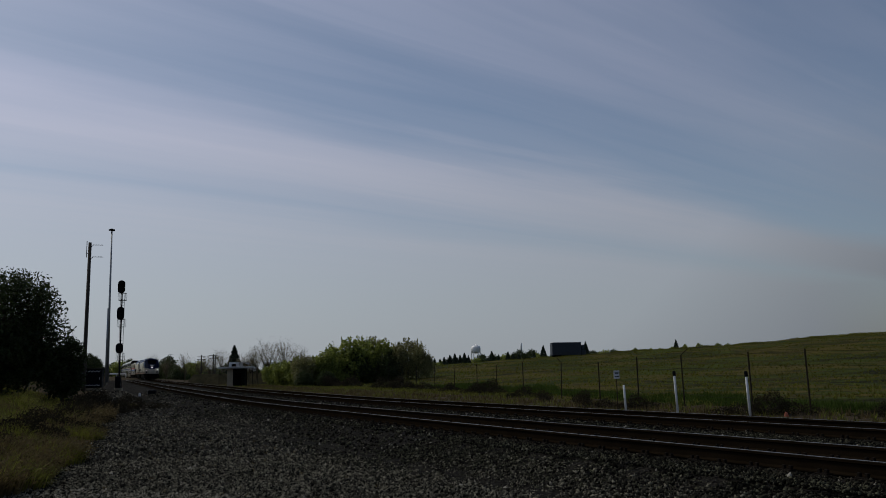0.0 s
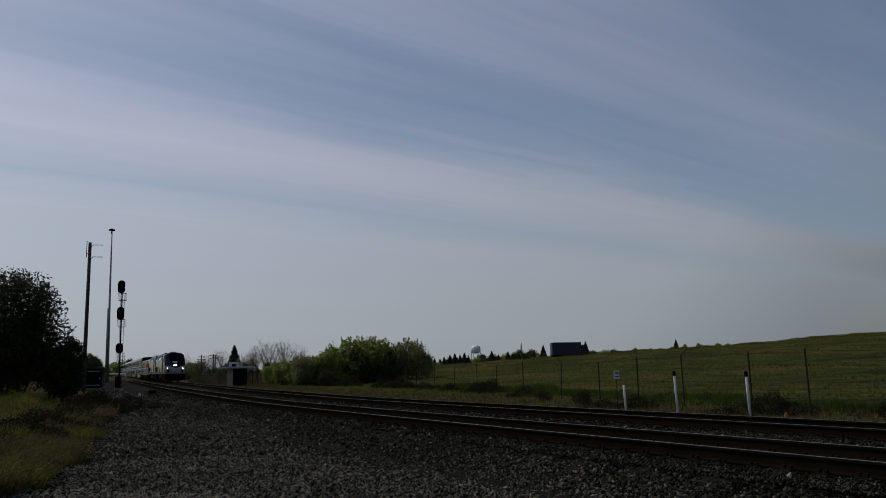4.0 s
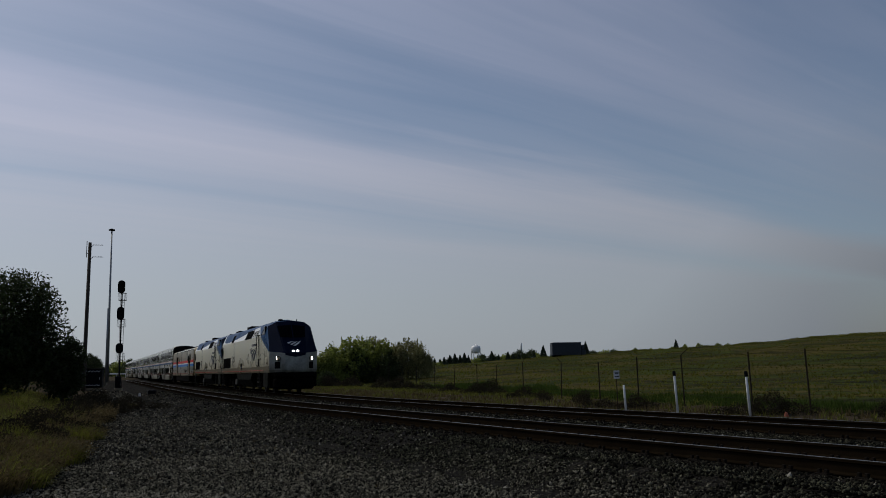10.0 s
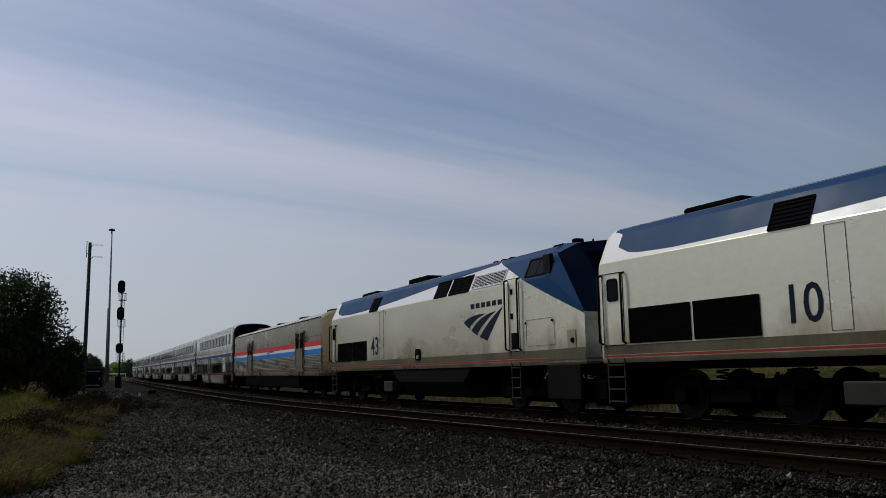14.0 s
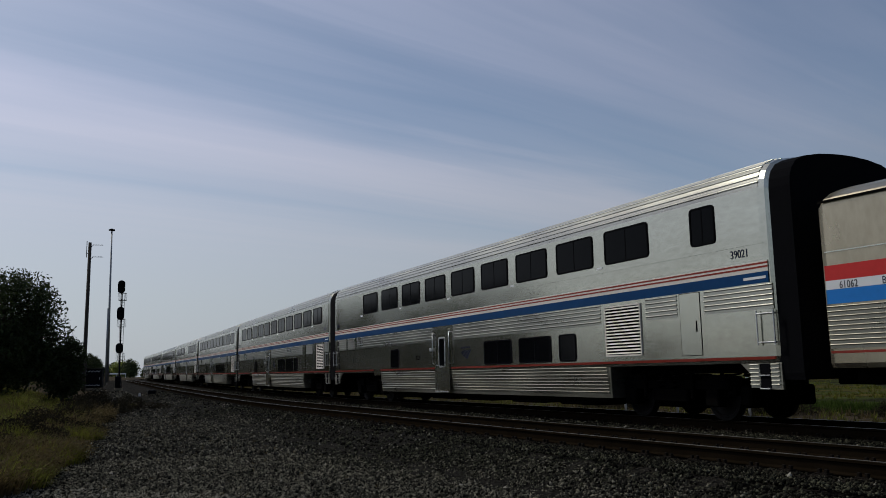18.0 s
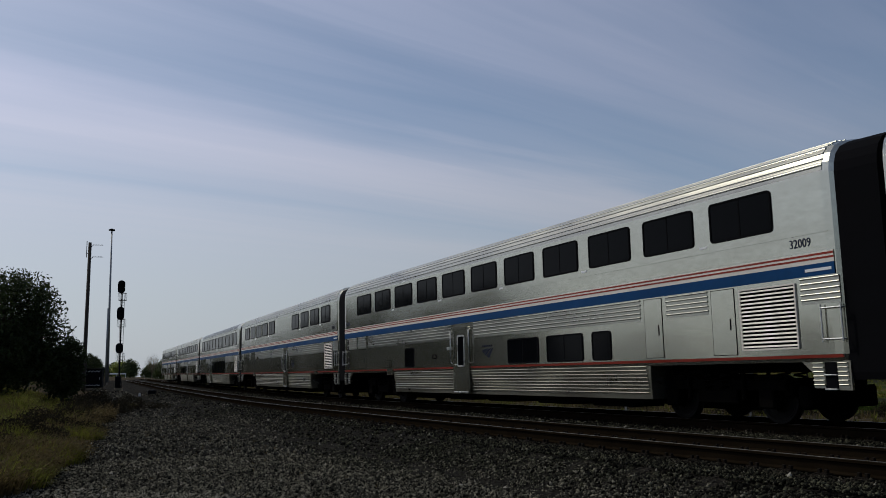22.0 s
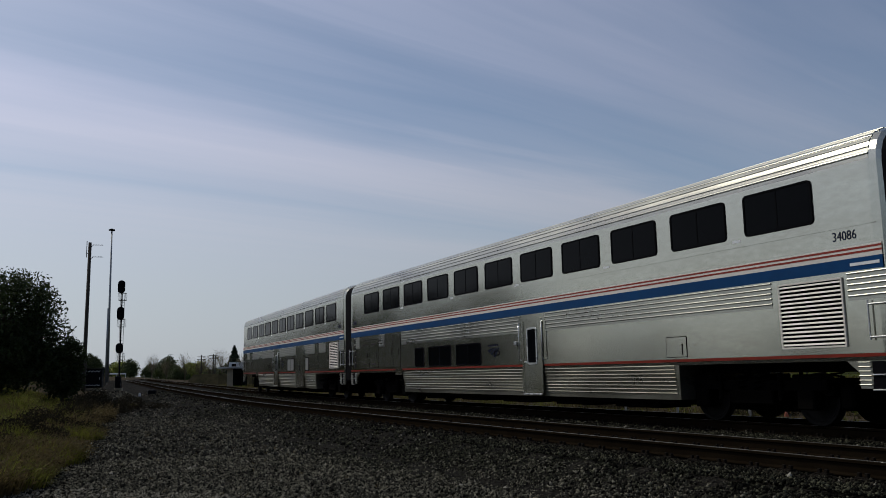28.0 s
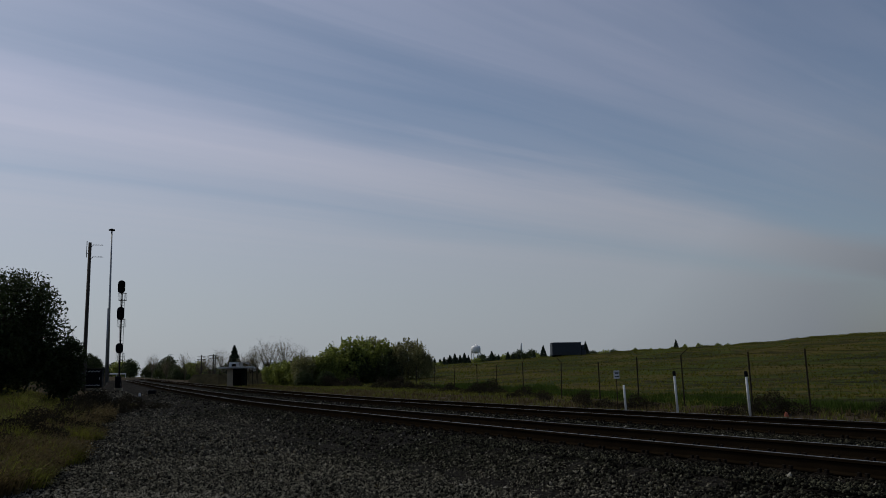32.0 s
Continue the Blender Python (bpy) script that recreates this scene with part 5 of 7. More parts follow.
        for x in (xa - 0.06, xb + 0.06):
            handrail(lo, [(X(x), -1.5, 1.64), (X(x), -1.60, 1.68), (X(x), -1.60, zt - 0.06), (X(x), -1.5, zt - 0.02)], 0.026, TANK_GREY)
        b = Bits()
        for k in range(4):
            z = 0.34 + 0.27 * k
            b.box(X(xa) + 0.06, X(xb) - 0.06, -1.52, -1.34, z, z + 0.03, 0.005)
        for x in (xa + 0.05, xb - 0.07):
            b.box(X(x), X(x) + 0.03, -1.50, -1.46, 0.30, 1.40)
        b.ob("step_ladder", SOOT_GREY, lo, "metal step ladder below the door")
        if xa > 5:
            Bits().box(X(xa) + 0.1, X(xb) - 0.05, -1.508, -1.49, 1.66, 2.12, 0.01).ob("step_well", RUBBER, lo)
            for z in (2.5, 3.18):
                Bits().box(X(xa) + 0.10, X(xa) + 0.24, -1.525, -1.49, z, z + 0.16, 0.02).ob("hinge", RUBBER, lo)
        else:
            window(lo, LOCO, X(xa + 0.16), X(xb - 0.16), 2.6, 3.12, rim=0.03, radius=0.08, far_too=False, split=False)
    # seams and small fittings
    for xa, xb, za, zb in ((6.30, 6.72, 1.64, 3.44), (16.95, 18.35, 1.72, 2.42)):
        share("panel_seam", Bits().add(*ring_plate(xb - xa, zb - za, 0.01, 0.009, 0.006)).mesh("panel_seam", GRIME), lo, pose(X((xa + xb) / 2), -1.502, (za + zb) / 2))
    Bits().box(X(9.65), X(10.05), -1.53, -1.49, 1.50, 1.90, 0.05).ob("filler_recess", RUBBER, lo, "black fuel filler recess")
    Bits().lathe([(0.0, -0.05), (0.06, -0.05), (0.07, 0.0)], "Y", (X(9.9), -1.53, 1.62), 12).ob("filler_cap", BRIGHT, lo)
    Bits().lathe([(0.0, -0.04), (0.06, -0.04), (0.07, 0.0)], "Y", (X(19.1), -1.48, 1.80), 12).ob("valve", UNDER, lo)
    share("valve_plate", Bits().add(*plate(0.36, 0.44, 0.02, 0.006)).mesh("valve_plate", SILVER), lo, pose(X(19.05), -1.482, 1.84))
    for x, z in ((16.95, 2.34), (18.25, 2.34)):
        Bits().lathe([(0.0, -0.03), (0.03, -0.03), (0.035, 0.0)], "Y", (X(x), -1.505, z), 10).ob("latch", UNDER, lo)
    emblem(lo, LOCO, X(13.28), 1.96, 2.52, 0.95, EMBLEM, (X(13.75), 2.96, 2.05, 0.15))
    lettering(lo, number, X(5.36), 1.82, 0.98, EMBLEM, LOCO, 0.9)
    # roof: fans, exhaust, horn, antenna boxes
    Bits().box(X(2.2), X(3.9), -0.75, 0.75, 4.36, 4.52, 0.06).ob("roof_hatch", UNDER, lo, "dark roof hatch")
    Bits().box(X(7.3), X(9.0), -0.7, 0.7, 4.36, 4.60, 0.03).ob("roof_hatch", UNDER, lo, "dark roof hatch")
    for x in (12.9, 13.4, 13.9):
        Bits().lathe([(0.22, 4.36), (0.24, 4.52), (0.15, 4.60), (0.0, 4.61)], "Z", (X(x), 0.0, 0), 16).ob("exhaust_cowl", UNDER, lo, "", True)
    Bits().box(X(16.6), X(17.1), -0.35, 0.35, 4.42, 4.56, 0.04).ob("antenna_box", UNDER, lo)
    Bits().box(X(17.95), X(18.15), -0.62, -0.34, 4.40, 4.53, 0.03).ob("horn_box", UNDER, lo)
    for y in (-0.1, 0.5):
        Bits().rod((X(18.2), y, 4.40), (X(18.2), y, 4.52), 0.025, 6).ob("antenna", UNDER, lo)
    skin(LOCO, X(0.3), X(18.0), 4.31, 4.35, 0.012).ob("roof_rail", UNDER, lo)
    # tank and bogies
    tk = Bits()
    tk.add([(X(7.2), -1.42, 1.24), (X(13.6), -1.42, 1.24), (X(13.0), -1.42, 0.78), (X(7.9), -1.42, 0.78), (X(7.9), -1.05, 0.28), (X(13.0), -1.05, 0.28),
            (X(7.2), 1.42, 1.24), (X(13.6), 1.42, 1.24), (X(13.0), 1.42, 0.78), (X(7.9), 1.42, 0.78), (X(7.9), 1.05, 0.28), (X(13.0), 1.05, 0.28)],
           [(0, 1, 2, 3), (3, 2, 5, 4), (7, 6, 9, 8), (8, 9, 10, 11), (4, 5, 11, 10), (0, 3, 9, 6), (3, 4, 10, 9), (2, 1, 7, 8), (5, 2, 8, 11)])
    tk.ob("fuel_tank", TANK_GREY, lo, "black fuel tank")
    Bits().box(X(6.3), X(7.15), -1.35, -1.0, 0.40, 0.80, 0.03).ob("sand_box", SOOT_GREY, lo)
    Bits().box(X(0.3), X(19.5), -1.1, 1.1, 1.05, 1.24).ob("underframe", UNDER, lo)
    add_bogies(lo, (X(3.6), X(16.6)), LOCO_BOGIE, 2.74, 0.508)
    TRAIN.append((lo, rear + h, 6.5))


build_loco("10", 48.45, "silver, white and dark blue diesel locomotive leading with its headlights lit", True)
build_loco("43", 27.93, "silver, white and dark blue diesel locomotive behind the leading one", False)
build_baggage_car()
build_coaches()

# ---- plants ----
RNG = np.random.default_rng(7)


def leaf_quads(P, size, rng, flat=0.0):
    """Small pointed leaves, one quad each, at the points P."""
    n = len(P)
    a = rng.normal(size=(n, 3))
    a /= np.linalg.norm(a, axis=1, keepdims=True)
    b = rng.normal(size=(n, 3))
    b -= a * (a * b).sum(1, keepdims=True)
    b /= np.linalg.norm(b, axis=1, keepdims=True)
    s = (size * rng.uniform(0.6, 1.4, n))[:, None]
    V = np.stack([P - a * s, P + b * s * 0.45, P + a * s, P - b * s * 0.45], 1).reshape(-1, 3)
    return V, np.arange(4 * n).reshape(n, 4)


def clump_points(clumps, n, rng, hollow=0.35):
    """Points in ellipsoids (x, y, z, rx, ry, rz), denser towards their skins and broken up by gaps."""
    c = np.array(clumps, float)
    w = c[:, 3] * c[:, 4] * c[:, 5]
    k = rng.choice(len(c), n, p=w / w.sum())
    d = rng.normal(size=(n, 3))
    d /= np.linalg.norm(d, axis=1, keepdims=True)
    r = rng.uniform(hollow, 1.0, n) ** 0.6
    bumpy = 1 + 0.22 * np.sin(d[:, 0] * 7 + k * 1.7) * np.cos(d[:, 2] * 6 + k) + 0.14 * np.sin(d[:, 1] * 13 + k * 2.3)
    return c[k, :3] + d * c[k, 3:] * (r * bumpy)[:, None]


def limb_bits(start, ends, r0, rng, wob=0.12):
    b = Bits()
    for e in ends:
        p, q = Vector(start), Vector(e)
        pts = [p.lerp(q, t) + Vector(rng.normal(0, wob, 3)) * (0 < t < 1) * (q - p).length * 0.4 for t in (0, 0.3, 0.6, 1.0)]
        for i in range(3):
            b.rod(pts[i], pts[i + 1], r0 * (1 - 0.28 * i), 7, r0 * (1 - 0.28 * (i + 1)))
    return b


def make_tree(name, label, base, clumps, n_leaf, leaf, material, trunk_r=0.14, fork=0.45, seed=1, category="tree", group="", sprigs=0):
    """clumps are relative to the base."""
    rng = np.random.default_rng(seed)
    t = tagged(new(name), label, category, group)
    t.matrix_basis = pose(*base)
    top = max(c[2] for c in clumps)
    f = Vector((rng.normal(0, 0.06), rng.normal(0, 0.06), top * fork))
    b = Bits().rod((0, 0, -0.25), f * 0.5 + Vector((0.03, 0.02, 0)), trunk_r * 1.25, 9, trunk_r)
    b.rod(f * 0.5 + Vector((0.03, 0.02, 0)), f, trunk_r, 9, trunk_r * 0.8)
    lb = limb_bits(f, [c[:3] for c in clumps], trunk_r * 0.55, rng)
    b.add(lb.v, lb.f)
    b.ob("trunk", BARK, t, "", True)
    P = clump_points(clumps, n_leaf, rng)
    if sprigs:                          # shoots that stand out of the crown
        tips = P[P[:, 2] > np.quantile(P[:, 2], 0.55)]
        S = tips[rng.choice(len(tips), sprigs)]
        u = rng.uniform(0.0, 1.0, (sprigs, 9, 1)) * rng.uniform(0.4, 1.0, (sprigs, 1, 1)) * 0.26 * top
        out = np.concatenate([S[:, :2] * 0.10, np.ones((sprigs, 1))], 1)[:, None, :]
        P = np.concatenate([P, (S[:, None, :] + out * u + rng.normal(0, leaf * 0.35, (sprigs, 9, 3))).reshape(-1, 3)])
    V, F = leaf_quads(P, leaf, rng)
    cr = new("crown", quick_mesh("crown", V, F, material))
    cr.parent = t
    return t


def make_conifer(name, label, h, r, n, seed, material=None):
    rng = np.random.default_rng(seed)
    t = tagged(new(name), label, "conifer tree", "far conifers")
    Bits().rod((0, 0, -0.5), (0, 0, h * 0.97), h * 0.022, 7, 0.02).ob("trunk", BARK, t, "", True)
    z = rng.uniform(0.06, 1.0, n)
    tier = 0.72 + 0.28 * np.abs(np.sin(z * 24))
    rad = r * (1 - z) ** 0.85 * tier * rng.uniform(0.25, 1.0, n) ** 0.5
    a = rng.uniform(0, 2 * np.pi, n)
    P = np.stack([rad * np.cos(a), rad * np.sin(a), z * h - rad * 0.25], 1)
    V, F = leaf_quads(P, h * 0.035, rng)
    cr = new("crown", quick_mesh("crown", V, F, material or NEEDLES))
    cr.parent = t
    return t


def make_bare_tree(name, label, base, h, seed, n=150):
    rng = np.random.default_rng(seed)
    t = tagged(new(name), label, "tree", "bare trees behind the line")
    t.matrix_basis = pose(*base)
    b = Bits().rod((0, 0, -0.2), (0.1, 0, h * 0.4), 0.13, 8, 0.09)
    tips = []
    for k in range(9):
        a, l = rng.uniform(0, 6.28), rng.uniform(0.35, 0.62) * h
        s0 = Vector((0.05, 0, h * rng.uniform(0.12, 0.42)))
        e = s0 + Vector((math.cos(a) * l * 0.42, math.sin(a) * l * 0.42, l))
        b.rod(s0, e, 0.06, 6, 0.02)
        tips += [s0.lerp(e, u) for u in (0.4, 0.6, 0.8, 1.0)]
    for k in range(n):
        p = tips[rng.integers(len(tips))]
        b.rod(p, p + Vector((rng.normal(0, 0.35), rng.normal(0, 0.35), rng.uniform(0.2, 0.9))) * h * 0.12, 0.014, 3, 0.006)
    b.ob("trunk", TWIG, t)
    V, F = leaf_quads(clump_points([(0, 0, h * 0.62, h * 0.3, h * 0.3, h * 0.36)], 3800, rng, 0.1), 0.05, rng)
    cr = new("crown", quick_mesh("crown", V, F, TWIG))
    cr.parent = t
    return t


def gz(x, y):
    return float(ground_z(np.array([x]), np.array([y]))[0])


def tufts(name, label, P, height, blades, material, lean=0.45, width=0.018, seed=5, category="grass"):
    """Tufts of blades, one long triangle each, at plan points P."""
    rng = np.random.default_rng(seed)
    z = ground_z(P[:, 0], P[:, 1])
    B = np.repeat(np.column_stack([P, z]), blades, 0)
    hh = np.repeat(height if np.ndim(height) else np.full(len(P), height), blades) * rng.uniform(0.45, 1.15, len(B))
    a = rng.uniform(0, 6.283, len(B))
    B[:, 0] += rng.normal(0, 0.10, len(B)) * hh * 2
    B[:, 1] += rng.normal(0, 0.10, len(B)) * hh * 2
    tip = B + np.stack([np.cos(a) * hh * lean, np.sin(a) * hh * lean, hh * rng.uniform(0.75, 1.0, len(B))], 1)
    w = width * (0.6 + hh)
    side = np.stack([-np.sin(a) * w, np.cos(a) * w, np.zeros(len(B))], 1)
    B[:, 2] -= 0.04
    V = np.stack([B - side, B + side, tip], 1).reshape(-1, 3)
    o = new(name, quick_mesh(name, V, np.arange(len(V)).reshape(-1, 3), material))
    return tagged(o, label, category, kind="stuff")


def build_plants():
    rng = RNG
    # tree and smaller companion on the bank
    bz = gz(-18.1, 40)
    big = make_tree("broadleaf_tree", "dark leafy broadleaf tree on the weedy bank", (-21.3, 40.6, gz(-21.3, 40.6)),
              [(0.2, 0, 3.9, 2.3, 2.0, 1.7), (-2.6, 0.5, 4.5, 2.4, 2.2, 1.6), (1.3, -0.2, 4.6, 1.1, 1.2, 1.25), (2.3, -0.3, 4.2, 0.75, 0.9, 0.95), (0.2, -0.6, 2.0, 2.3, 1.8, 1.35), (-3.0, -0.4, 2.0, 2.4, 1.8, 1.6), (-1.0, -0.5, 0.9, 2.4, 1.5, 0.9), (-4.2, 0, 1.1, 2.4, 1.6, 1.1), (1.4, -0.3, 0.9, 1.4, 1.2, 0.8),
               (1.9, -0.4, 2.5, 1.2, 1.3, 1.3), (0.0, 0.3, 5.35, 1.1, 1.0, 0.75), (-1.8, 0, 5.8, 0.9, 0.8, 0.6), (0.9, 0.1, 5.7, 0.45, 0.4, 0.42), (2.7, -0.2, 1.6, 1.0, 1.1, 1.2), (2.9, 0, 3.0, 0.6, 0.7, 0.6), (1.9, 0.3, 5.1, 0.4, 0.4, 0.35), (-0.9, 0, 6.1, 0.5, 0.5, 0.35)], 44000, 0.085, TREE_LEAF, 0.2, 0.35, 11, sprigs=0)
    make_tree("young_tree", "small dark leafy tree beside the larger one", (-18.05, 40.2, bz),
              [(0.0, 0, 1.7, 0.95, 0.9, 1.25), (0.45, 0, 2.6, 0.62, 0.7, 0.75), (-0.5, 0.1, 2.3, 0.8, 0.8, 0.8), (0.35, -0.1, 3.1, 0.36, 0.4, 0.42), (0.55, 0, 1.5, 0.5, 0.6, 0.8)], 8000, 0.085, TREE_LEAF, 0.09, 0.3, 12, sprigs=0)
    for k in range(18):                 # row of trees on the line's near side, mostly unseen, added to darken reflections
        u = -48.0 - 14.0 * k
        x, y, _ = on_line(u, float(np.interp(u, (-290, -200, -130, -48), (13.0, 16.0, 20.0, 25.0))) + math.sin(k * 1.9))
        sc = float(np.interp(u, (-290, -150, -110, -80, -48), (0.98, 0.86, 1.1, 1.2, 1.1))) * (1 + 0.08 * math.sin(k * 2.7))
        copy_thing(big, pose(float(x), float(y), gz(float(x), float(y)) - 0.3, 0, 0, 77 * k) @ Matrix.Scale(sc, 4))
    # Trees out of view on the left, added to darken what the train reflects.
    for x, y, rz, sc in ((-39.0, 62.0, 0, 1.35), (-45.5, 73.0, 90, 1.4), (-52.0, 84.0, 180, 1.4), (-59.0, 96.0, 270, 1.4), (-66.0, 108.0, 40, 1.4), (-73.0, 121.0, 150, 1.4), (-37.0, 50.0, 230, 1.1), (-31.0, 36.0, 80, 0.6), (-30.0, 24.0, 200, 0.55), (-31.0, 12.0, 310, 0.6), (-30.0, 0.0, 20, 0.55)):
        copy_thing(big, pose(x, y, gz(x, y) - 0.1, 0, 0, rz) @ Matrix.Scale(sc, 4))
    # Unseen trees behind the camera, added to block skylight on the nose.
    for k in range(9):
        x, y = -26 + 9.0 * k, -24 + 3.0 * math.sin(k * 2.0)
        copy_thing(big, pose(x, y, gz(x, y) - 0.1, 0, 0, 50 * k) @ Matrix.Scale(1.7, 4))
    # More unseen trees to the right, placed to cut the low sky glow.
    for x, y, rz in ((55.0, -17.0, 20), (61.0, -6.0, 140), (66.0, 6.0, 260), (70.0, 18.0, 80)):
        copy_thing(big, pose(x, y, gz(x, y) - 0.1, 0, 0, rz) @ Matrix.Scale(2.1, 4))
    # bushes behind the fence
    shrub_a = [(0, 0, 1.7, 2.2, 2.0, 1.7), (1.6, 0.2, 1.4, 1.5, 1.5, 1.4), (-1.6, 0, 1.5, 1.6, 1.5, 1.5), (0.5, 0, 3.3, 1.3, 1.3, 1.2), (-0.8, 0, 3.0, 1.2, 1.2, 1.2), (1.5, 0, 2.9, 0.9, 0.9, 0.9)]
    shrub_b = [(0, 0, 1.4, 1.8, 1.6, 1.4), (1.3, 0, 2.2, 1.0, 1.0, 1.2), (-1.1, 0.2, 2.4, 1.1, 1.0, 1.1), (0.2, 0, 3.1, 0.9, 0.9, 1.0)]
    grp = "bushes behind the fence"
    A = make_tree("bush", "dense dark green bush behind the fence", (-13.2, 124, gz(-13.2, 124)), shrub_a, 9000, 0.15, LEAF, 0.1, 0.3, 21, "bush", grp, 80)
    B_ = make_tree("bush", "pale green spring bush behind the fence", (-18.5, 122, gz(-18.5, 122)), shrub_b, 4600, 0.14, LEAF_PALE, 0.08, 0.3, 22, "bush", grp, 110)
    C_ = make_tree("bush", "airy olive bush just coming into leaf", (-20.0, 120, gz(-20, 120)), [(0, 0, 1.5, 1.5, 1.4, 1.5), (0.9, 0, 2.8, 1.0, 1.0, 1.1), (-0.8, 0.1, 2.6, 1.0, 1.0, 1.2), (0.1, 0, 3.5, 0.7, 0.7, 0.8)], 3200, 0.12, TWIG_LEAF, 0.07, 0.25, 23, "bush", grp, 110)
    for x, y, sc, src, rz in ((-13.4, 126, 1.15, A, 200), (-12.2, 127, 1.60, B_, 100), (-10.6, 129, 1.50, C_, 40), (-9.6, 127, 1.45, B_, 15), (-8.3, 126, 0.95, A, 60), (-7.2, 127, 1.25, C_, 300), (-5.6, 128, 1.38, C_, 20), (-4.0, 127, 1.18, C_, 80), (-2.8, 129, 0.9, C_, 120), (-14.3, 124, 1.62, B_, 10), (-16.8, 122, 1.2, B_, 210),
                              (-16.2, 125, 1.15, B_, 150), (-17.6, 123, 0.95, B_, 50), (-20.3, 123, 0.98, B_, 260), (-22.0, 126, 1.02, B_, 10), (-24.3, 128, 0.9, B_, 70), (-21.0, 129, 0.9, C_, 70), (-18.8, 127, 1.0, B_, 120),
                              (-26.4, 131, 0.85, B_, 20), (-16.4, 118, 0.5, A, 20), (-19.5, 118, 0.5, A, 150)):
        copy_thing(src, pose(x, y, gz(x, y) - 0.1, 0, 0, rz) @ Matrix.Scale(sc, 4))
    for k, (x, y, h) in enumerate(((-30.9, 140, 6.8), (-28.6, 138, 7.4), (-26.2, 139, 7.4), (-24.6, 142, 6.3), (-33.0, 143, 5.6), (-44.5, 170, 6.6), (-47.5, 172, 5.8), (-36.0, 150, 4.8), (-58.0, 190, 6.4), (-64.0, 196, 5.6), (-70.5, 205, 6.2), (-53.0, 184, 5.2))):
        make_bare_tree("bare_tree", "leafless pale brown tree in early spring", (x, y, gz(x, y)), h, 40 + k)
    # wood on the horizon, left of the line and right of it
    wood = [make_tree("far_tree", "hazy green tree in the far wood", (-98, 300, gz(-98, 300)), [(0, 0, 4.2, 3.6, 3.2, 3.2), (2.6, 0, 3.2, 2.6, 2.4, 2.6), (-2.6, 0, 3.4, 2.5, 2.4, 2.6), (0.6, 0, 6.3, 2.2, 2.0, 1.7)], 2600, 0.36, LEAF, 0.2, 0.4, 31, "tree", "far wood"),
            make_tree("far_tree", "hazy pale green tree in the far wood", (-88, 300, gz(-88, 300)), [(0, 0, 3.4, 3.8, 3.2, 2.7), (1.6, 0, 5.0, 2.4, 2.2, 2.0), (-2.2, 0, 4.8, 2.1, 2.0, 1.8)], 2400, 0.36, LEAF_PALE, 0.2, 0.4, 32, "tree", "far wood")]
    r = random.Random(5)
    spots = [(-150 + 4.6 * k, 300 + 14 * math.sin(k * 1.9), 0.80 + 0.22 * math.sin(k * 2.3)) for k in range(24)]
    spots += [(-129 + 5.0 * k, 276 + 10 * math.sin(k * 2.7), 0.62 + 0.16 * math.sin(k * 1.7)) for k in range(15)]
    spots += [(-31 + 7.0 * k, 262 + 12 * math.sin(k * 2.1), 0.70 + 0.15 * math.sin(k * 1.3)) for k in range(5)]
    spots += [(x, 440 + 16 * math.sin(x), 1.28 + 0.16 * math.sin(x * 1.9)) for x in (-18, -10, -4, 3, 9, 15, 20, 25, 31, 37, 44, 48, 52, 56, 60, 69, 78, 84, 88)]
    spots += [(64 + 7.5 * k, 320 + 10 * math.sin(k * 1.4), 0.55 + 0.12 * math.sin(k * 2.2)) for k in range(8)]
    spots += [(-200 + 7.0 * k, 380 + 9 * math.sin(k * 1.2), 1.1 + 0.15 * math.sin(k * 1.7)) for k in range(20)]
    away = lateral(np.array([q[0] for q in spots]), np.array([q[1] for q in spots]))[0]
    spots = [q for q, d in zip(spots, away) if not -8 < d < 13 or q[1] > 370]
    for i, (x, y, sc) in enumerate(spots):
        copy_thing(wood[(i * 7 + i // 3) % 2], pose(x, y, gz(x, y) - 1.3, 0, 0, r.uniform(0, 360)) @ Matrix.Scale(sc, 4))
    con = make_conifer("conifer", "dark far conifer tree", 9.2, 3.6, 3400, 51)
    con.matrix_basis = pose(-56.9, 230, gz(-56.9, 230) + 0.6)
    for x, y, sc in ((-0.5, 420, 1.10), (2.4, 424, 1.22), (4.8, 420, 1.28), (7.4, 422, 1.18), (9.6, 421, 1.30), (11.6, 424, 1.12), (-5.2, 418, 1.02), (-7.6, 422, 0.96), (23.0, 420, 1.34), (21.2, 424, 0.9), (26.4, 421, 1.12), (31.0, 420, 1.26),
                     (33.8, 424, 1.16), (36.2, 421, 1.05), (44.0, 420, 1.10), (48.2, 424, 0.96), (23.1, 200, 0.36), (31.4, 190, 0.34), (32.3, 194, 0.26), (60.3, 222, 0.34), (-100, 310, 0.8), (-2.6, 430, 1.02), (1.0, 432, 0.95), (6.2, 431, 1.05), (25.0, 428, 1.05), (28.6, 430, 0.95), (34.9, 431, 0.9), (39.5, 428, 0.85), (41.8, 424, 0.95), (46.0, 430, 0.8), (50.5, 428, 0.75), (55.5, 424, 0.9), (59.0, 428, 1.0)):
        copy_thing(con, pose(x, y, gz(x, y) - 0.3, 0, 0, r.uniform(0, 360)) @ Matrix.Scale(sc * (0.78 if y > 400 else 1.0), 4))
    # low bushes on the crest of the slope and dark scrub at the fence
    for k in range(11):
        x = 40 + 2.3 * k + r.uniform(-1.5, 1.5)
        copy_thing(B_, pose(x, 191 + r.uniform(-3, 8), gz(x, 192) - 0.6, 0, 0, r.uniform(0, 360)) @ Matrix.Scale(r.uniform(0.22, 0.38), 4))
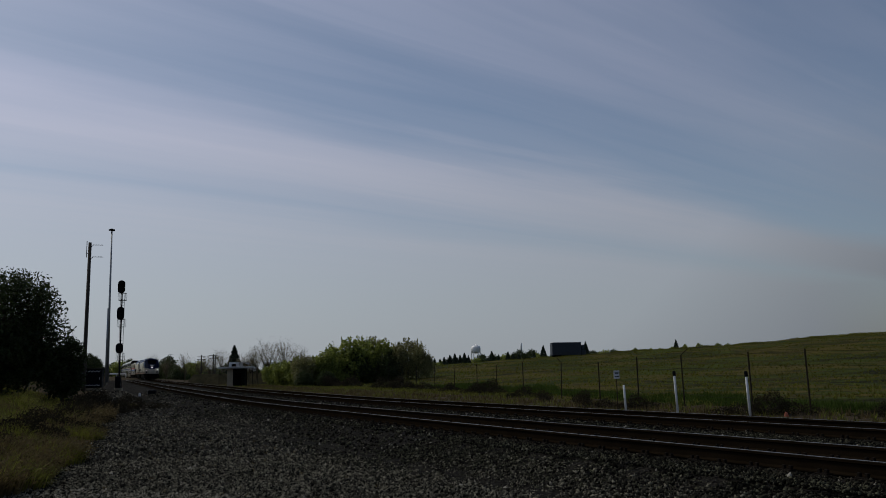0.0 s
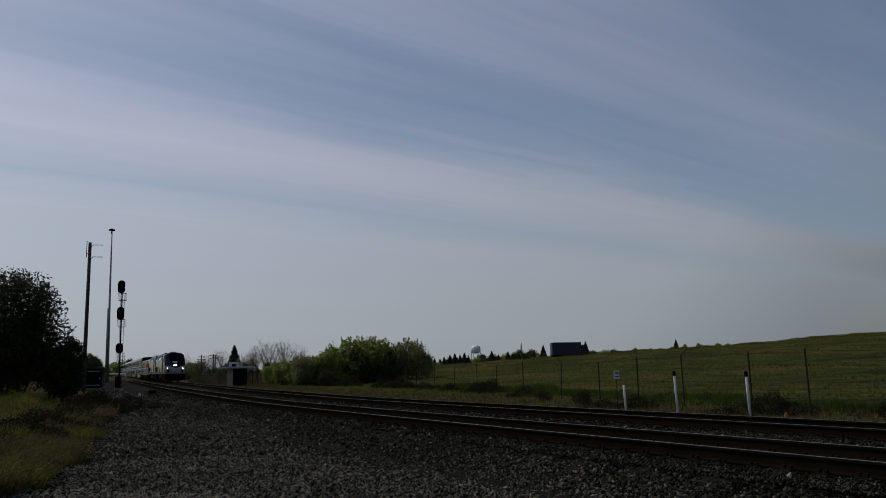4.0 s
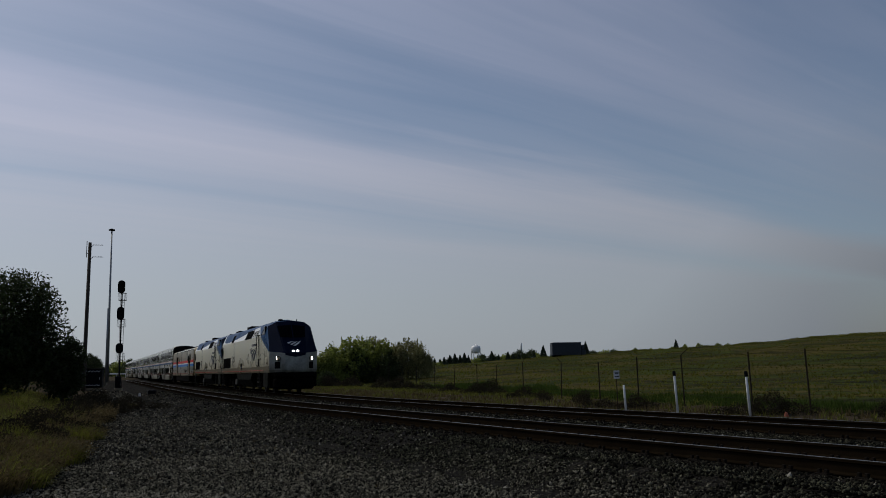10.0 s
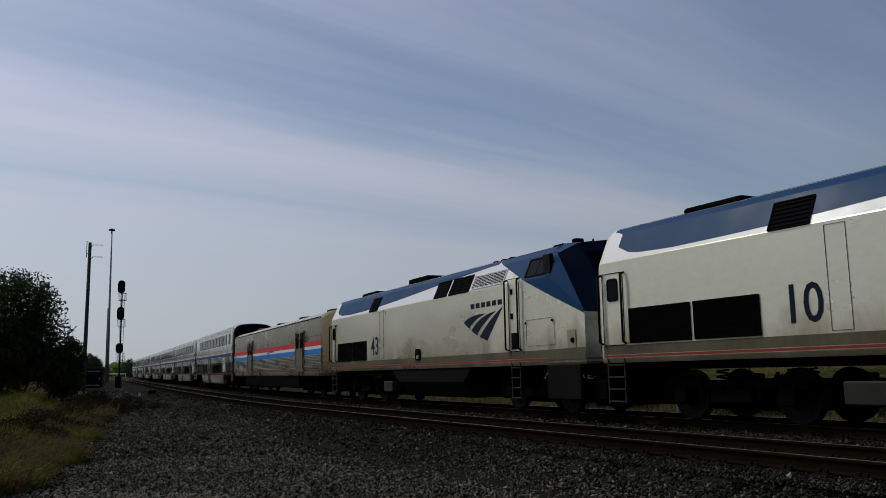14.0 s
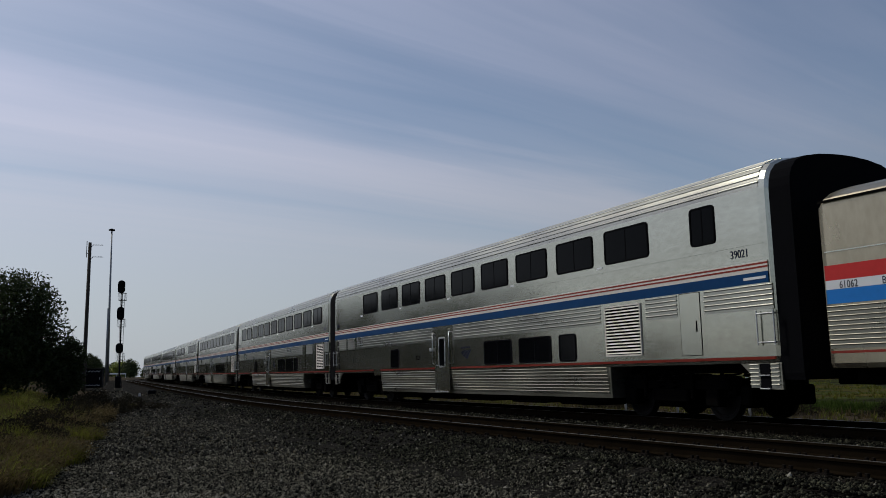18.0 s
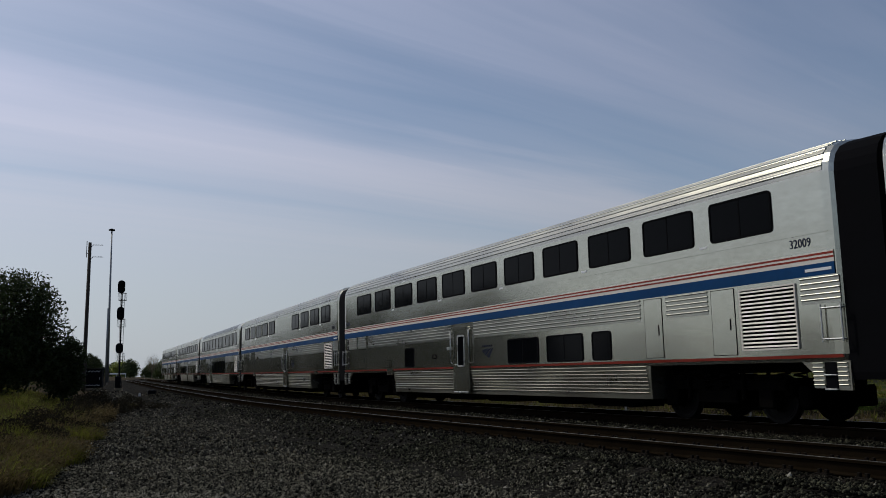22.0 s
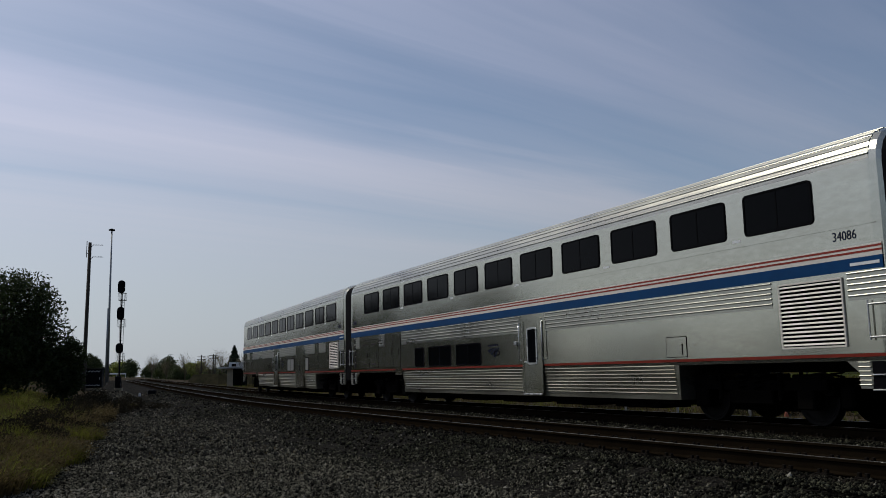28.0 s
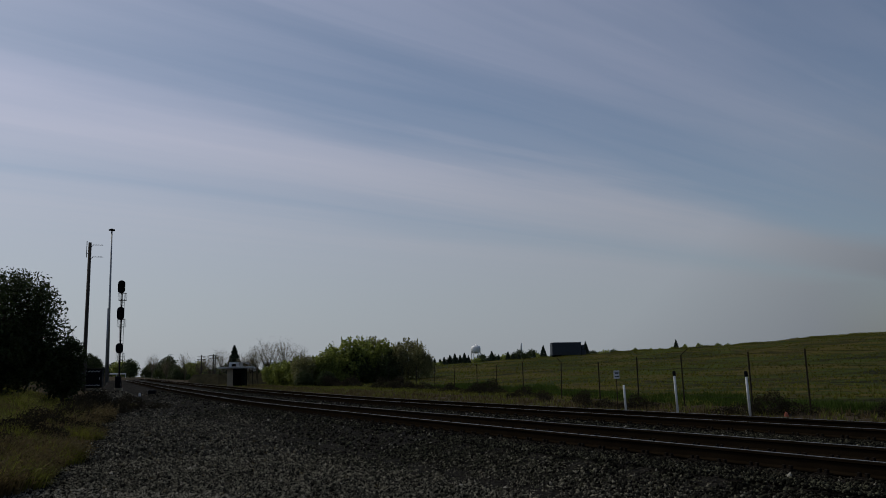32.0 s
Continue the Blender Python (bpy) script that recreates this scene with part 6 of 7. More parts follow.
    scrub = make_tree("scrub_bush", "low dark tangled scrub at the fence", (11.8, 31.5, gz(11.8, 31.5)), [(0, 0, 0.34, 0.8, 0.6, 0.42), (0.9, 0.1, 0.22, 0.7, 0.5, 0.28), (-0.9, 0, 0.2, 0.8, 0.5, 0.25), (0.3, 0.2, 0.62, 0.35, 0.4, 0.3), (-1.6, 0.1, 0.14, 0.6, 0.5, 0.18), (1.6, 0, 0.15, 0.5, 0.5, 0.2)], 5200, 0.034, SCRUB, 0.03, 0.3, 61, "bush", "scrub along the fence")
    for x, y, sc in ((9.0, 40.5, 0.9), (7.6, 41.5, 0.6), (15.6, 30.4, 0.7), (6.0, 52.0, 0.8), (0.4, 82.0, 1.0), (-2.0, 88.0, 1.1), (3.4, 69.5, 1.4), (2.6, 72.0, 1.1), (-5.5, 96.0, 1.6), (-7.0, 99.0, 1.5), (-4.2, 98.0, 1.1), (7.2, 45.5, 0.9), (-12.5, 112, 1.7), (-15.5, 116, 1.9), (5.2, 58.5, 1.0), (-14.2, 33.5, 0.9), (-15.4, 36.5, 1.1), (-16.6, 39.5, 1.2), (-17.6, 42.5, 1.2), (-15.9, 43.5, 0.9), (-7.3, 12.9, 0.55), (-7.9, 14.6, 0.6), (-9.0, 17.2, 0.7), (-10.2, 20.5, 0.8), (-11.8, 25.6, 0.9), (-13.0, 29.4, 1.0), (-11.5, 21.0, 0.6), (-9.6, 15.6, 0.5)):
        copy_thing(scrub, pose(x, y, gz(x, y) - 0.05, 0, 0, r.uniform(0, 360)) @ Matrix.Scale(sc, 4))


def make_weed(label, n, h, r, material, seed, heads=0.3):
    """A clump of bent blades, some with a seed head."""
    rng = np.random.default_rng(seed)
    t = tagged(new("weed_clump"), label, "weeds", "weed clumps on the bank")
    a, q = rng.uniform(0, 6.283, n), np.sqrt(rng.random(n))
    way = np.stack([np.cos(a), np.sin(a), np.zeros(n)], 1)
    side = np.stack([-np.sin(a), np.cos(a), np.zeros(n)], 1)
    hh = (h * rng.uniform(0.45, 1.1, n) * (1 - 0.4 * q))[:, None]
    B = way * (r * q)[:, None] + rng.normal(0, 0.02, (n, 3))
    B[:, 2] = -0.04
    up = np.array([0, 0, 1.0])
    M = B + way * hh * 0.22 + up * hh * 0.62
    T = M + way * hh * rng.uniform(0.15, 0.6, (n, 1)) + up * hh * rng.uniform(0.1, 0.42, (n, 1))
    w = 0.010
    V = np.concatenate([np.stack([B - side * w, B + side * w, M + side * w * 0.8, M - side * w * 0.8], 1), np.stack([M - side * w * 0.8, M + side * w * 0.8, T + side * 0.001, T - side * 0.001], 1)]).reshape(-1, 3)
    bl = new("blade_tuft", quick_mesh("blade_tuft", V, np.arange(len(V)).reshape(-1, 4), material))
    bl.parent = tagged(bl, kind="stuff") and t
    k = rng.random(n) < heads
    V, F = leaf_quads(np.repeat(T[k], 4, 0) + rng.normal(0, 0.022, (4 * k.sum(), 3)), 0.020, rng)
    sd = new("seed_spray", quick_mesh("seed_spray", V, F, STRAW))
    sd.parent = tagged(sd, kind="stuff") and t
    return t


def build_weed_clumps():
    c = make_weed("tall dry weed clump on the bank", 620, 0.50, 0.50, STRAW, 71)
    g = make_weed("leafy green weed clump on the bank", 700, 0.50, 0.55, WEED, 72, 0.12)
    y0 = make_weed("yellowing grass clump on the bank", 700, 0.42, 0.60, MEADOW, 73, 0.35)
    for t, x, y in ((c, -6.6, 12.1), (g, -8.3, 16.0), (y0, -9.4, 19.0)):
        t.matrix_basis = pose(x, y, gz(x, y))
    r = random.Random(8)
    edge = lambda y: float(np.interp(y, (12.4, 14.7, 20.7, 41.5), (-6.4, -7.0, -8.9, -16.6)))
    for y, off, sc in ((12.0, 0.25, 1.5), (12.7, 0.1, 1.3), (13.6, 0.6, 1.6), (14.2, 0.15, 1.2), (16.5, 0.3, 1.5), (15.0, 0.2, 1.0), (18.2, 0.3, 1.2), (22.5, 0.2, 1.3), (27.0, 0.4, 1.5), (31.0, 0.2, 1.6), (35.0, 0.3, 1.7), (38.0, 0.5, 1.6)):
        x = edge(y) - off
        copy_thing((c, y0, g)[int(y * 3) % 3], pose(x, y, gz(x, y) - 0.02, 0, 0, r.uniform(0, 360)) @ Matrix.Scale(sc, 4))
    for k in range(110):
        y = r.uniform(11.0, 46)
        x = edge(y) - 0.2 - abs(r.gauss(0, 1)) * 2.6
        copy_thing(r.choice((c, g, g, g, y0)), pose(x, y, gz(x, y) - 0.02, 0, 0, r.uniform(0, 360)) @ Matrix.Scale(r.uniform(0.7, 1.5), 4))


def field(n, test, x0, x1, y0, y1, rng):
    out = []
    while sum(len(o) for o in out) < n:
        P = np.column_stack([rng.uniform(x0, x1, 4 * n), rng.uniform(y0, y1, 4 * n)])
        out.append(P[test(P[:, 0], P[:, 1])])
    return np.concatenate(out)[:n]


def build_grass():
    rng = np.random.default_rng(17)

    def bank(lo, hi):
        def t(x, y):
            b = bank_depth(x, y)
            return (b > lo + 0.7 * np.sin(y * 1.3) * np.cos(x * 0.9)) & (b < hi)
        return t
    P = field(11000, bank(0.3, 9), -28, -5, 7, 48, rng)
    tufts("weeds", "green weeds on the bank", P, 0.22 + 0.20 * np.abs(np.sin(P[:, 0] * 0.8 + P[:, 1] * 0.5)), 7, WEED, seed=1)
    P = field(2600, bank(0.1, 7), -26, -5, 7, 48, rng)
    tufts("dry_grass", "dry straw-coloured grass on the bank", P, 0.18 + 0.24 * np.abs(np.cos(P[:, 0] * 0.6 - P[:, 1] * 0.35)), 7, STRAW, seed=2)

    beyond = lambda y: np.interp(y, [q[1] for q in FENCE], [q[0] for q in FENCE])

    def strip(lo, hi):
        def t(x, y):
            d, s = lateral(x, y)
            return (d < -lo) & (d > -hi) & (s > -150)
        return t
    P = field(3400, strip(3.4, 13), -45, 30, 16, 135, rng)
    tufts("dry_grass", "dry grass strip between track and fence", P, 0.16 + 0.22 * np.abs(np.sin(P[:, 0] * 0.5 + P[:, 1] * 0.23)), 7, STRAW, width=0.03, seed=3)
    P = field(3600, strip(4.5, 20), -45, 30, 18, 135, rng)
    tufts("weeds", "low green weeds between track and fence", P, 0.16 + 0.16 * np.abs(np.sin(P[:, 0] * 0.4)), 6, WEED, width=0.03, seed=4)

    def slope(x, y):
        d, s = lateral(x, y)
        return (d < -14) & (x < 0.62 * y + 6) & (x > -0.3 * y)
    P = field(15000, slope, -40, 120, 45, 196, rng)
    tufts("meadow_grass", "uneven grass of the slope", P, 0.14 + 0.16 * np.abs(np.sin(P[:, 0] * 0.15 + P[:, 1] * 0.1)), 6, MEADOW, width=0.05, lean=0.8, seed=6)
    P = field(4200, lambda x, y: slope(x, y) & (np.sin(x * 0.31) + np.sin(x * 0.83 + 1) > -0.5), 18, 125, 181, 197, rng)
    tufts("meadow_grass", "tall ragged grass along the crest", P, 0.18 + 0.28 * np.abs(np.sin(P[:, 0] * 0.4)), 7, MEADOW, width=0.04, lean=0.5, seed=7)
    P = field(2200, slope, -40, 120, 45, 196, rng)
    tufts("dry_grass", "dry seed heads on the slope", P, 0.22, 4, STRAW, width=0.02, seed=8)
    P = field(3000, lambda x, y: (x > beyond(y) + 1.5) & (x < beyond(y) + 7 + 2.0 * np.sin(y * 0.4)) & (x < 0.62 * y + 6), -12, 40, 24, 100, rng)
    tufts("lush_grass", "lush green grass at the foot of the slope", P, 0.25 + 0.2 * np.abs(np.sin(P[:, 0] * 0.5)), 7, LUSH, width=0.035, lean=0.5, seed=10)
    # a few weeds in the gravel
    P = field(160, lambda x, y: (bank_depth(x, y) < 0) & (lateral(x, y)[0] > 8.4), -14, 4, 11, 45, rng)
    tufts("weeds", "scattered weeds in the gravel", P, 0.07, 6, STRAW, seed=9)


# ---- things beside the line ----


def build_signal():
    x, y = -30.56, 80.0
    z0 = gz(x, y)
    sg = tagged(new("signal_mast"), "tall black railway signal mast with three dark heads", "railway signal")
    sg.matrix_basis = pose(x, y, z0, 0, 0, 8)
    top = 10.2 - z0
    Bits().lathe([(0.16, 0), (0.16, 0.9), (0.075, 1.0), (0.065, top - 0.4)], "Z", n=12).ob("mast", BLACKPAINT, sg, "", True)
    Bits().box(-0.32, 0.32, -0.32, 0.32, -0.3, 0.18, 0.03).ob("footing", CONCRETE, sg)
    Bits().box(-0.24, 0.24, -0.52, -0.2, 0.2, 1.25, 0.03).ob("relay_box", BLACKPAINT, sg)
    for zc, hh in ((9.72, 1.22), (7.2, 1.22), (3.93, 0.95)):
        zc -= z0
        hd = share("signal_head", Bits().add([(px, -0.34, pz + zc) for px, pz in round_rect(0.66, hh, 0.30)] + [(px, -0.30, pz + zc) for px, pz in round_rect(0.66, hh, 0.30)],
                   [tuple(range(20)), tuple(range(20, 40))[::-1]] + [(k, (k + 1) % 20, 20 + (k + 1) % 20, 20 + k) for k in range(20)]).box(-0.2, 0.2, -0.30, -0.02, zc - hh * 0.38, zc + hh * 0.38, 0.03).mesh("signal_head", BLACKPAINT), sg, None, "black signal head with backplate")
        for k in ((-0.33, 0, 0.33) if hh > 1 else (-0.18, 0.18)):
            share("hood", Bits().lathe([(0.12, 0.0), (0.135, 0.0), (0.135, 0.3), (0.12, 0.3)], "Y", (0, -0.64, zc + k), 14).mesh("hood", BLACKPAINT), hd)
            share("lens", Bits().lathe([(0.0, 0.0), (0.11, 0.0)], "Y", (0, -0.37, zc + k), 14).mesh("lens", GLASS), hd)
        zb = zc - hh / 2 - 0.62         # service platform below the head
        bars = [((px, py, zb), (px, py, zb + 0.66)) for px in (-0.32, 0.32) for py in (-0.1, 0.5)]
        bars += [((-0.32, py, zb + 0.66), (0.32, py, zb + 0.66)) for py in (-0.1, 0.5)] + [((px, -0.1, zb + 0.66), (px, 0.5, zb + 0.66)) for px in (-0.32, 0.32)]
        pf = Bits().box(-0.33, 0.33, -0.11, 0.51, zb - 0.03, zb, 0.005).ob("platform", BLACKPAINT, sg, "small railed platform")
        for p0, p1 in bars:
            Bits().rod(p0, p1, 0.018, 6).ob("railing_bar", BLACKPAINT, pf)
    l = Bits()
    for px in (-0.18, 0.18):
        l.rod((px, 0.28, 0.2), (px, 0.28, top - 1.0), 0.018, 6)
    for k in range(28):
        l.rod((-0.18, 0.28, 0.4 + 0.3 * k), (0.18, 0.28, 0.4 + 0.3 * k), 0.012, 5)
    l.ob("ladder", BLACKPAINT, sg)


def build_poles():
    p = tagged(new("utility_pole"), "tall dark wooden pole with small antennas", "utility pole")
    p.matrix_basis = pose(-27.95, 66, gz(-27.95, 66), 0, 0.3)
    h = 11.8 - gz(-27.95, 66)
    Bits().lathe([(0.17, -0.3), (0.15, 3), (0.12, h)], "Z", n=12).ob("shaft", WOODPOLE, p, "", True)
    a = Bits().rod((-0.2, -0.1, h - 1.2), (-0.2, -0.1, h + 0.1), 0.03, 6).rod((-0.2, -0.1, h - 0.9), (0, 0, h - 0.9), 0.02, 6)
    a.ob("whip_antenna", BLACKPAINT, p)
    for z in (h - 0.2, h - 1.15):
        y = Bits().rod((0.0, 0, z - 0.25), (0.28, 0, z), 0.02, 6).rod((0.25, 0, z), (1.05, 0, z - 0.04), 0.018, 6)
        for k in range(4):
            y.rod((0.35 + 0.2 * k, -0.22, z), (0.35 + 0.2 * k, 0.22, z), 0.012, 5)
        y.ob("yagi_antenna", GALV, p)
    m = tagged(new("high_mast_light"), "very tall thin grey floodlight mast", "light mast")
    m.matrix_basis = pose(-63.35, 160, gz(-63.35, 160), 0, -0.35)
    h = 29.5 - gz(-63.35, 160)
    Bits().lathe([(0.28, 0), (0.20, h * 0.5), (0.13, h)], "Z", n=12).ob("shaft", GALV, m, "", True)
    Bits().lathe([(0.1, h - 0.25), (0.55, h - 0.2), (0.6, h), (0.15, h + 0.2)], "Z", n=14).ob("lamp_ring", BLACKPAINT, m)
    q = tagged(new("steel_post"), "slim grey steel post", "post")
    q.matrix_basis = pose(-43.8, 110, gz(-43.8, 110))
    Bits().lathe([(0.085, 0), (0.075, 10.2 - gz(-43.8, 110)), (0.0, 10.25 - gz(-43.8, 110))], "Z", n=10).ob("shaft", GALV, q, "", True)
    for k, (x, y, h) in enumerate(((-40.8, 150, 5.3), (-39.4, 146, 5.0), (-43.5, 152, 5.2), (-92, 285, 8.5))):
        t = tagged(new("telegraph_pole"), "old wooden telegraph pole with a crossarm", "utility pole", "telegraph poles")
        t.matrix_basis = pose(x, y, gz(x, y), 0, 0, 20)
        Bits().lathe([(0.13, -0.2), (0.10, h)], "Z", n=8).ob("shaft", WOODPOLE, t, "", True)
        for z in (h - 0.3, h - 0.8):
            Bits().box(-0.75, 0.75, -0.05, 0.05, z - 0.05, z + 0.05, 0.01).ob("crossarm", WOODPOLE, t)


def build_cabinet():
    c = tagged(new("equipment_cabinet"), "dark trackside equipment cabinet with pale wavy scrawl", "cabinet")
    c.matrix_basis = pose(-30.05, 72.0, gz(-30.05, 72), 0, 0, 12)
    Bits().box(-1.1, 1.1, -0.5, 0.5, 0.12, 1.62, 0.04).ob("body", BLACKPAINT, c)
    Bits().box(-1.18, 1.18, -0.58, 0.58, 1.62, 1.72, 0.03).ob("roof", BLACKPAINT, c)
    Bits().box(-1.0, 1.0, -0.4, 0.4, -0.2, 0.12).ob("plinth", CONCRETE, c)
    for x in (-0.55, 0.55):
        d = share("door", Bits().add(*plate(1.02, 1.3, 0.03, 0.02)).mesh("door", BLACKPAINT), c, pose(x, -0.502, 0.88))
        share("handle", Bits().box(-0.02, 0.02, -0.06, -0.02, -0.1, 0.1, 0.006).mesh("handle", GALV), d, pose(0.38, 0, 0))
    for z0 in (0.32, 1.48):
        V = []
        for k in range(25):
            x = -1.0 + 2.0 * k / 24
            z = z0 + 0.05 * math.sin(k * 1.9)
            V += [(x, -0.53, z - 0.022), (x, -0.53, z + 0.022)]
        Bits().add(V, [(2 * k, 2 * k + 2, 2 * k + 3, 2 * k + 1) for k in range(24)]).ob("scrawl", PALE, c, "pale wavy scrawl")


def make_van(x, y, z, w, rz):
    v = tagged(new("parked_van"), "white van parked behind the hut", "van", "parked vans")
    v.matrix_basis = pose(x, y, z, 0, 0, rz)
    b = Bits().add([(-w / 2, -0.85, 0.4), (w / 2, -0.85, 0.4), (w / 2, -0.85, 1.0), (w / 2 - 0.6, -0.8, 1.2), (w / 2 - 1.1, -0.75, 1.95), (-w / 2 + 0.05, -0.75, 2.0),
                    (-w / 2, 0.85, 0.4), (w / 2, 0.85, 0.4), (w / 2, 0.85, 1.0), (w / 2 - 0.6, 0.8, 1.2), (w / 2 - 1.1, 0.75, 1.95), (-w / 2 + 0.05, 0.75, 2.0)],
                   [(0, 1, 2, 3, 4, 5), (11, 10, 9, 8, 7, 6), (0, 6, 7, 1), (1, 7, 8, 2), (2, 8, 9, 3), (3, 9, 10, 4), (4, 10, 11, 5), (5, 11, 6, 0)])
    b.ob("body", WHITE, v)
    for xx in (-w / 2 + 0.8, w / 2 - 0.8):
        for yy in (-0.82, 0.82):
            Bits().lathe([(0.0, -0.1), (0.34, -0.1), (0.34, 0.1), (0.0, 0.1)], "Y", (xx, yy, 0.34), 14).ob("wheel", RUBBER, v)
    for xx in (-w / 2 + 0.9, w / 2 - 1.7):
        Bits().box(xx - 0.4, xx + 0.4, -0.85, -0.80, 1.25, 1.7, 0.02).ob("side_window", GLASS, v)


def build_hut():
    z0 = gz(-29.5, 122)
    h = tagged(new("relay_hut"), "small trackside hut with tan end wall and pale wide roof", "hut")
    h.matrix_basis = pose(-29.94, 122.6, z0, 0, 0, 3)
    t = 2.24 - z0
    Bits().box(-1.26, -0.43, -0.66, 0.9, -0.2, t, 0.02).ob("wall", CONCRETE, h, "tan concrete end wall")
    # The hut's shaded face: its shade is put into a dark colour.
    Bits().box(-0.43, 1.30, -0.60, 0.9, -0.2, t, 0.02).ob("body", TANK_GREY, h, "hut side painted dark to stand for its shade")
    Bits().box(-0.1, 0.75, -0.63, -0.598, 0.0, 1.95, 0.01).ob("door", UNDER, h, "dark steel door")
    Bits().box(-2.5, 2.65, -1.2, 1.3, t, t + 0.10, 0.02).box(-2.52, 2.67, -1.24, -1.18, t + 0.02, t + 0.26, 0.02).ob("roof", ROOF_SLAB, h, "pale flat roof slab")
    for x in (-2.3, 2.4):
        Bits().rod((x, -1.0, -0.2), (x, -1.0, t), 0.045, 8).ob("roof_post", RUSTY, h)
    for x, y, w, rz in ((-35.6, 150.0, 4.6, 4), (-30.2, 152.0, 4.4, -3)):
        make_van(x, y, 1.62, w, rz)
    e = tagged(new("loading_bank"), "low earth bank under the parked vans", "bank", kind="structure")
    Bits().add([(-44, 143.0, -1), (-22, 143.0, -1), (-23, 145.5, 1.62), (-43, 145.5, 1.62), (-23, 158, 1.62), (-43, 158, 1.62), (-22, 160, -1), (-44, 160, -1)],
               [(0, 1, 2, 3), (3, 2, 4, 5), (5, 4, 6, 7), (0, 3, 5, 7), (1, 6, 4, 2)]).ob("bank_soil", SOIL, e)
    f = tagged(new("pipe_barrier"), "low white pipe barrier beside the far crossing", "barrier")
    f.matrix_basis = pose(-91.7, 235, gz(-91.7, 235), 0, 0, 2)
    top = 2.55 - gz(-91.7, 235)
    for x in (-3.6, -1.2, 1.2, 3.6):
        Bits().rod((x, 0, -0.2), (x, 0, top), 0.07, 8).ob("post", WHITE, f)
    for z in (top, top - 0.12):
        Bits().rod((-3.8, 0, z), (3.8, 0, z), 0.10, 8).ob("rail", WHITE, f)


FENCE = ((17.0, 25.0), (13.82, 32.6), (12.20, 34.2), (11.25, 40.5), (10.02, 44.6), (8.94, 49.7), (7.53, 55.8), (5.77, 63.5), (4.28, 71.4), (2.91, 78.7), (0.9, 84.0), (-1.12, 89.8), (-3.28, 97.9), (-5.27, 105.0), (-7.5, 112.5),
         (-9.6, 118.5), (-11.68, 123.5), (-16.1, 134.0))


ARMS = {3: 0.30, 6: -0.30, 7: 0.16, 8: 0.26, 9: -0.24, 11: 0.25, 12: -0.22, 14: 0.25, 16: -0.25}   # post: lean of its angled arm


def build_fence():
    f = tagged(new("wire_fence"), "old wire fence with rusty posts and angled arms", "fence")
    r = random.Random(9)
    tops = []
    for k, (x, y) in enumerate(FENCE):
        z = gz(x, y)
        h = 2.35 + r.uniform(-0.15, 0.15)
        lx, ly = r.uniform(-0.06, 0.06), r.uniform(-0.05, 0.05)
        top = Vector((x + lx, y, z + h))
        b = Bits().rod((x, y, z - 0.2), top, 0.035, 8)
        b.ob("post", RUSTY, f)
        if k in ARMS:
            Bits().rod(top, top + Vector((ARMS[k], -0.1, 0.30)), 0.022, 6).ob("arm", RUSTY, f)
        tops.append((Vector((x, y, z)), h))
    for fr in (0.03, 0.25, 0.5, 0.75, 0.97):
        b = Bits()
        for (p, h), (q, g) in zip(tops[:-1], tops[1:]):
            m = (p + q) / 2 + Vector((0, 0, (h + g) / 2 * fr - 0.05))
            b.rod(p + Vector((0, 0, h * fr)), m, 0.005, 3).rod(m, q + Vector((0, 0, g * fr)), 0.005, 3)
        b.ob("wire", RUSTY, f)
    s = tagged(new("fence_sign"), "small white notice on the fence", "sign")
    s.matrix_basis = pose(7.6, 38.0, 0, 0, 0, 10)
    Bits().rod((0, 0.03, gz(7.6, 38)), (0, 0.03, 1.05), 0.02, 6).ob("stake", RUSTY, s)
    Bits().box(-0.13, 0.13, -0.01, 0.01, 0.66, 1.02, 0.004).ob("panel", WHITE, s)
    for z, w in ((0.93, 0.2), (0.87, 0.16), (0.74, 0.2)):
        Bits().box(-w / 2, w / 2, -0.016, -0.009, z, z + 0.035).ob("text_bar", UNDER, s, "dark bar in place of small print")


def build_markers():
    for x, y, top, cap in ((7.25, 34.67, 0.42, False), (8.77, 32.57, 0.98, True), (10.63, 30.10, 0.93, True)):
        z = gz(x, y)
        m = tagged(new("marker_post"), "white trackside marker post" + (" with a dark cap" if cap else ""), "post", "marker posts")
        m.matrix_basis = pose(x, y, z, 0, -2.2)
        h = top - z
        Bits().lathe([(0.045, -0.2), (0.045, h - (0.16 if cap else 0)), (0.03, h - (0.14 if cap else -0.02))], "Z", n=14).ob("tube", WHITE, m, "", True)
        if cap:
            Bits().lathe([(0.062, h - 0.2), (0.062, h - 0.03), (0.04, h)], "Z", n=14).ob("cap", BLACKPAINT, m, "black cap")
    o = tagged(new("orange_marker"), "small faded orange marker in the weeds", "marker")
    o.matrix_basis = pose(12.2, 30.9, gz(12.2, 30.9))
    Bits().lathe([(0.09, 0), (0.08, 0.02), (0.04, 0.15), (0.0, 0.16)], "Z", n=12).ob("cone", mat("faded_orange", (0.40, 0.10, 0.05), 0.7), o)


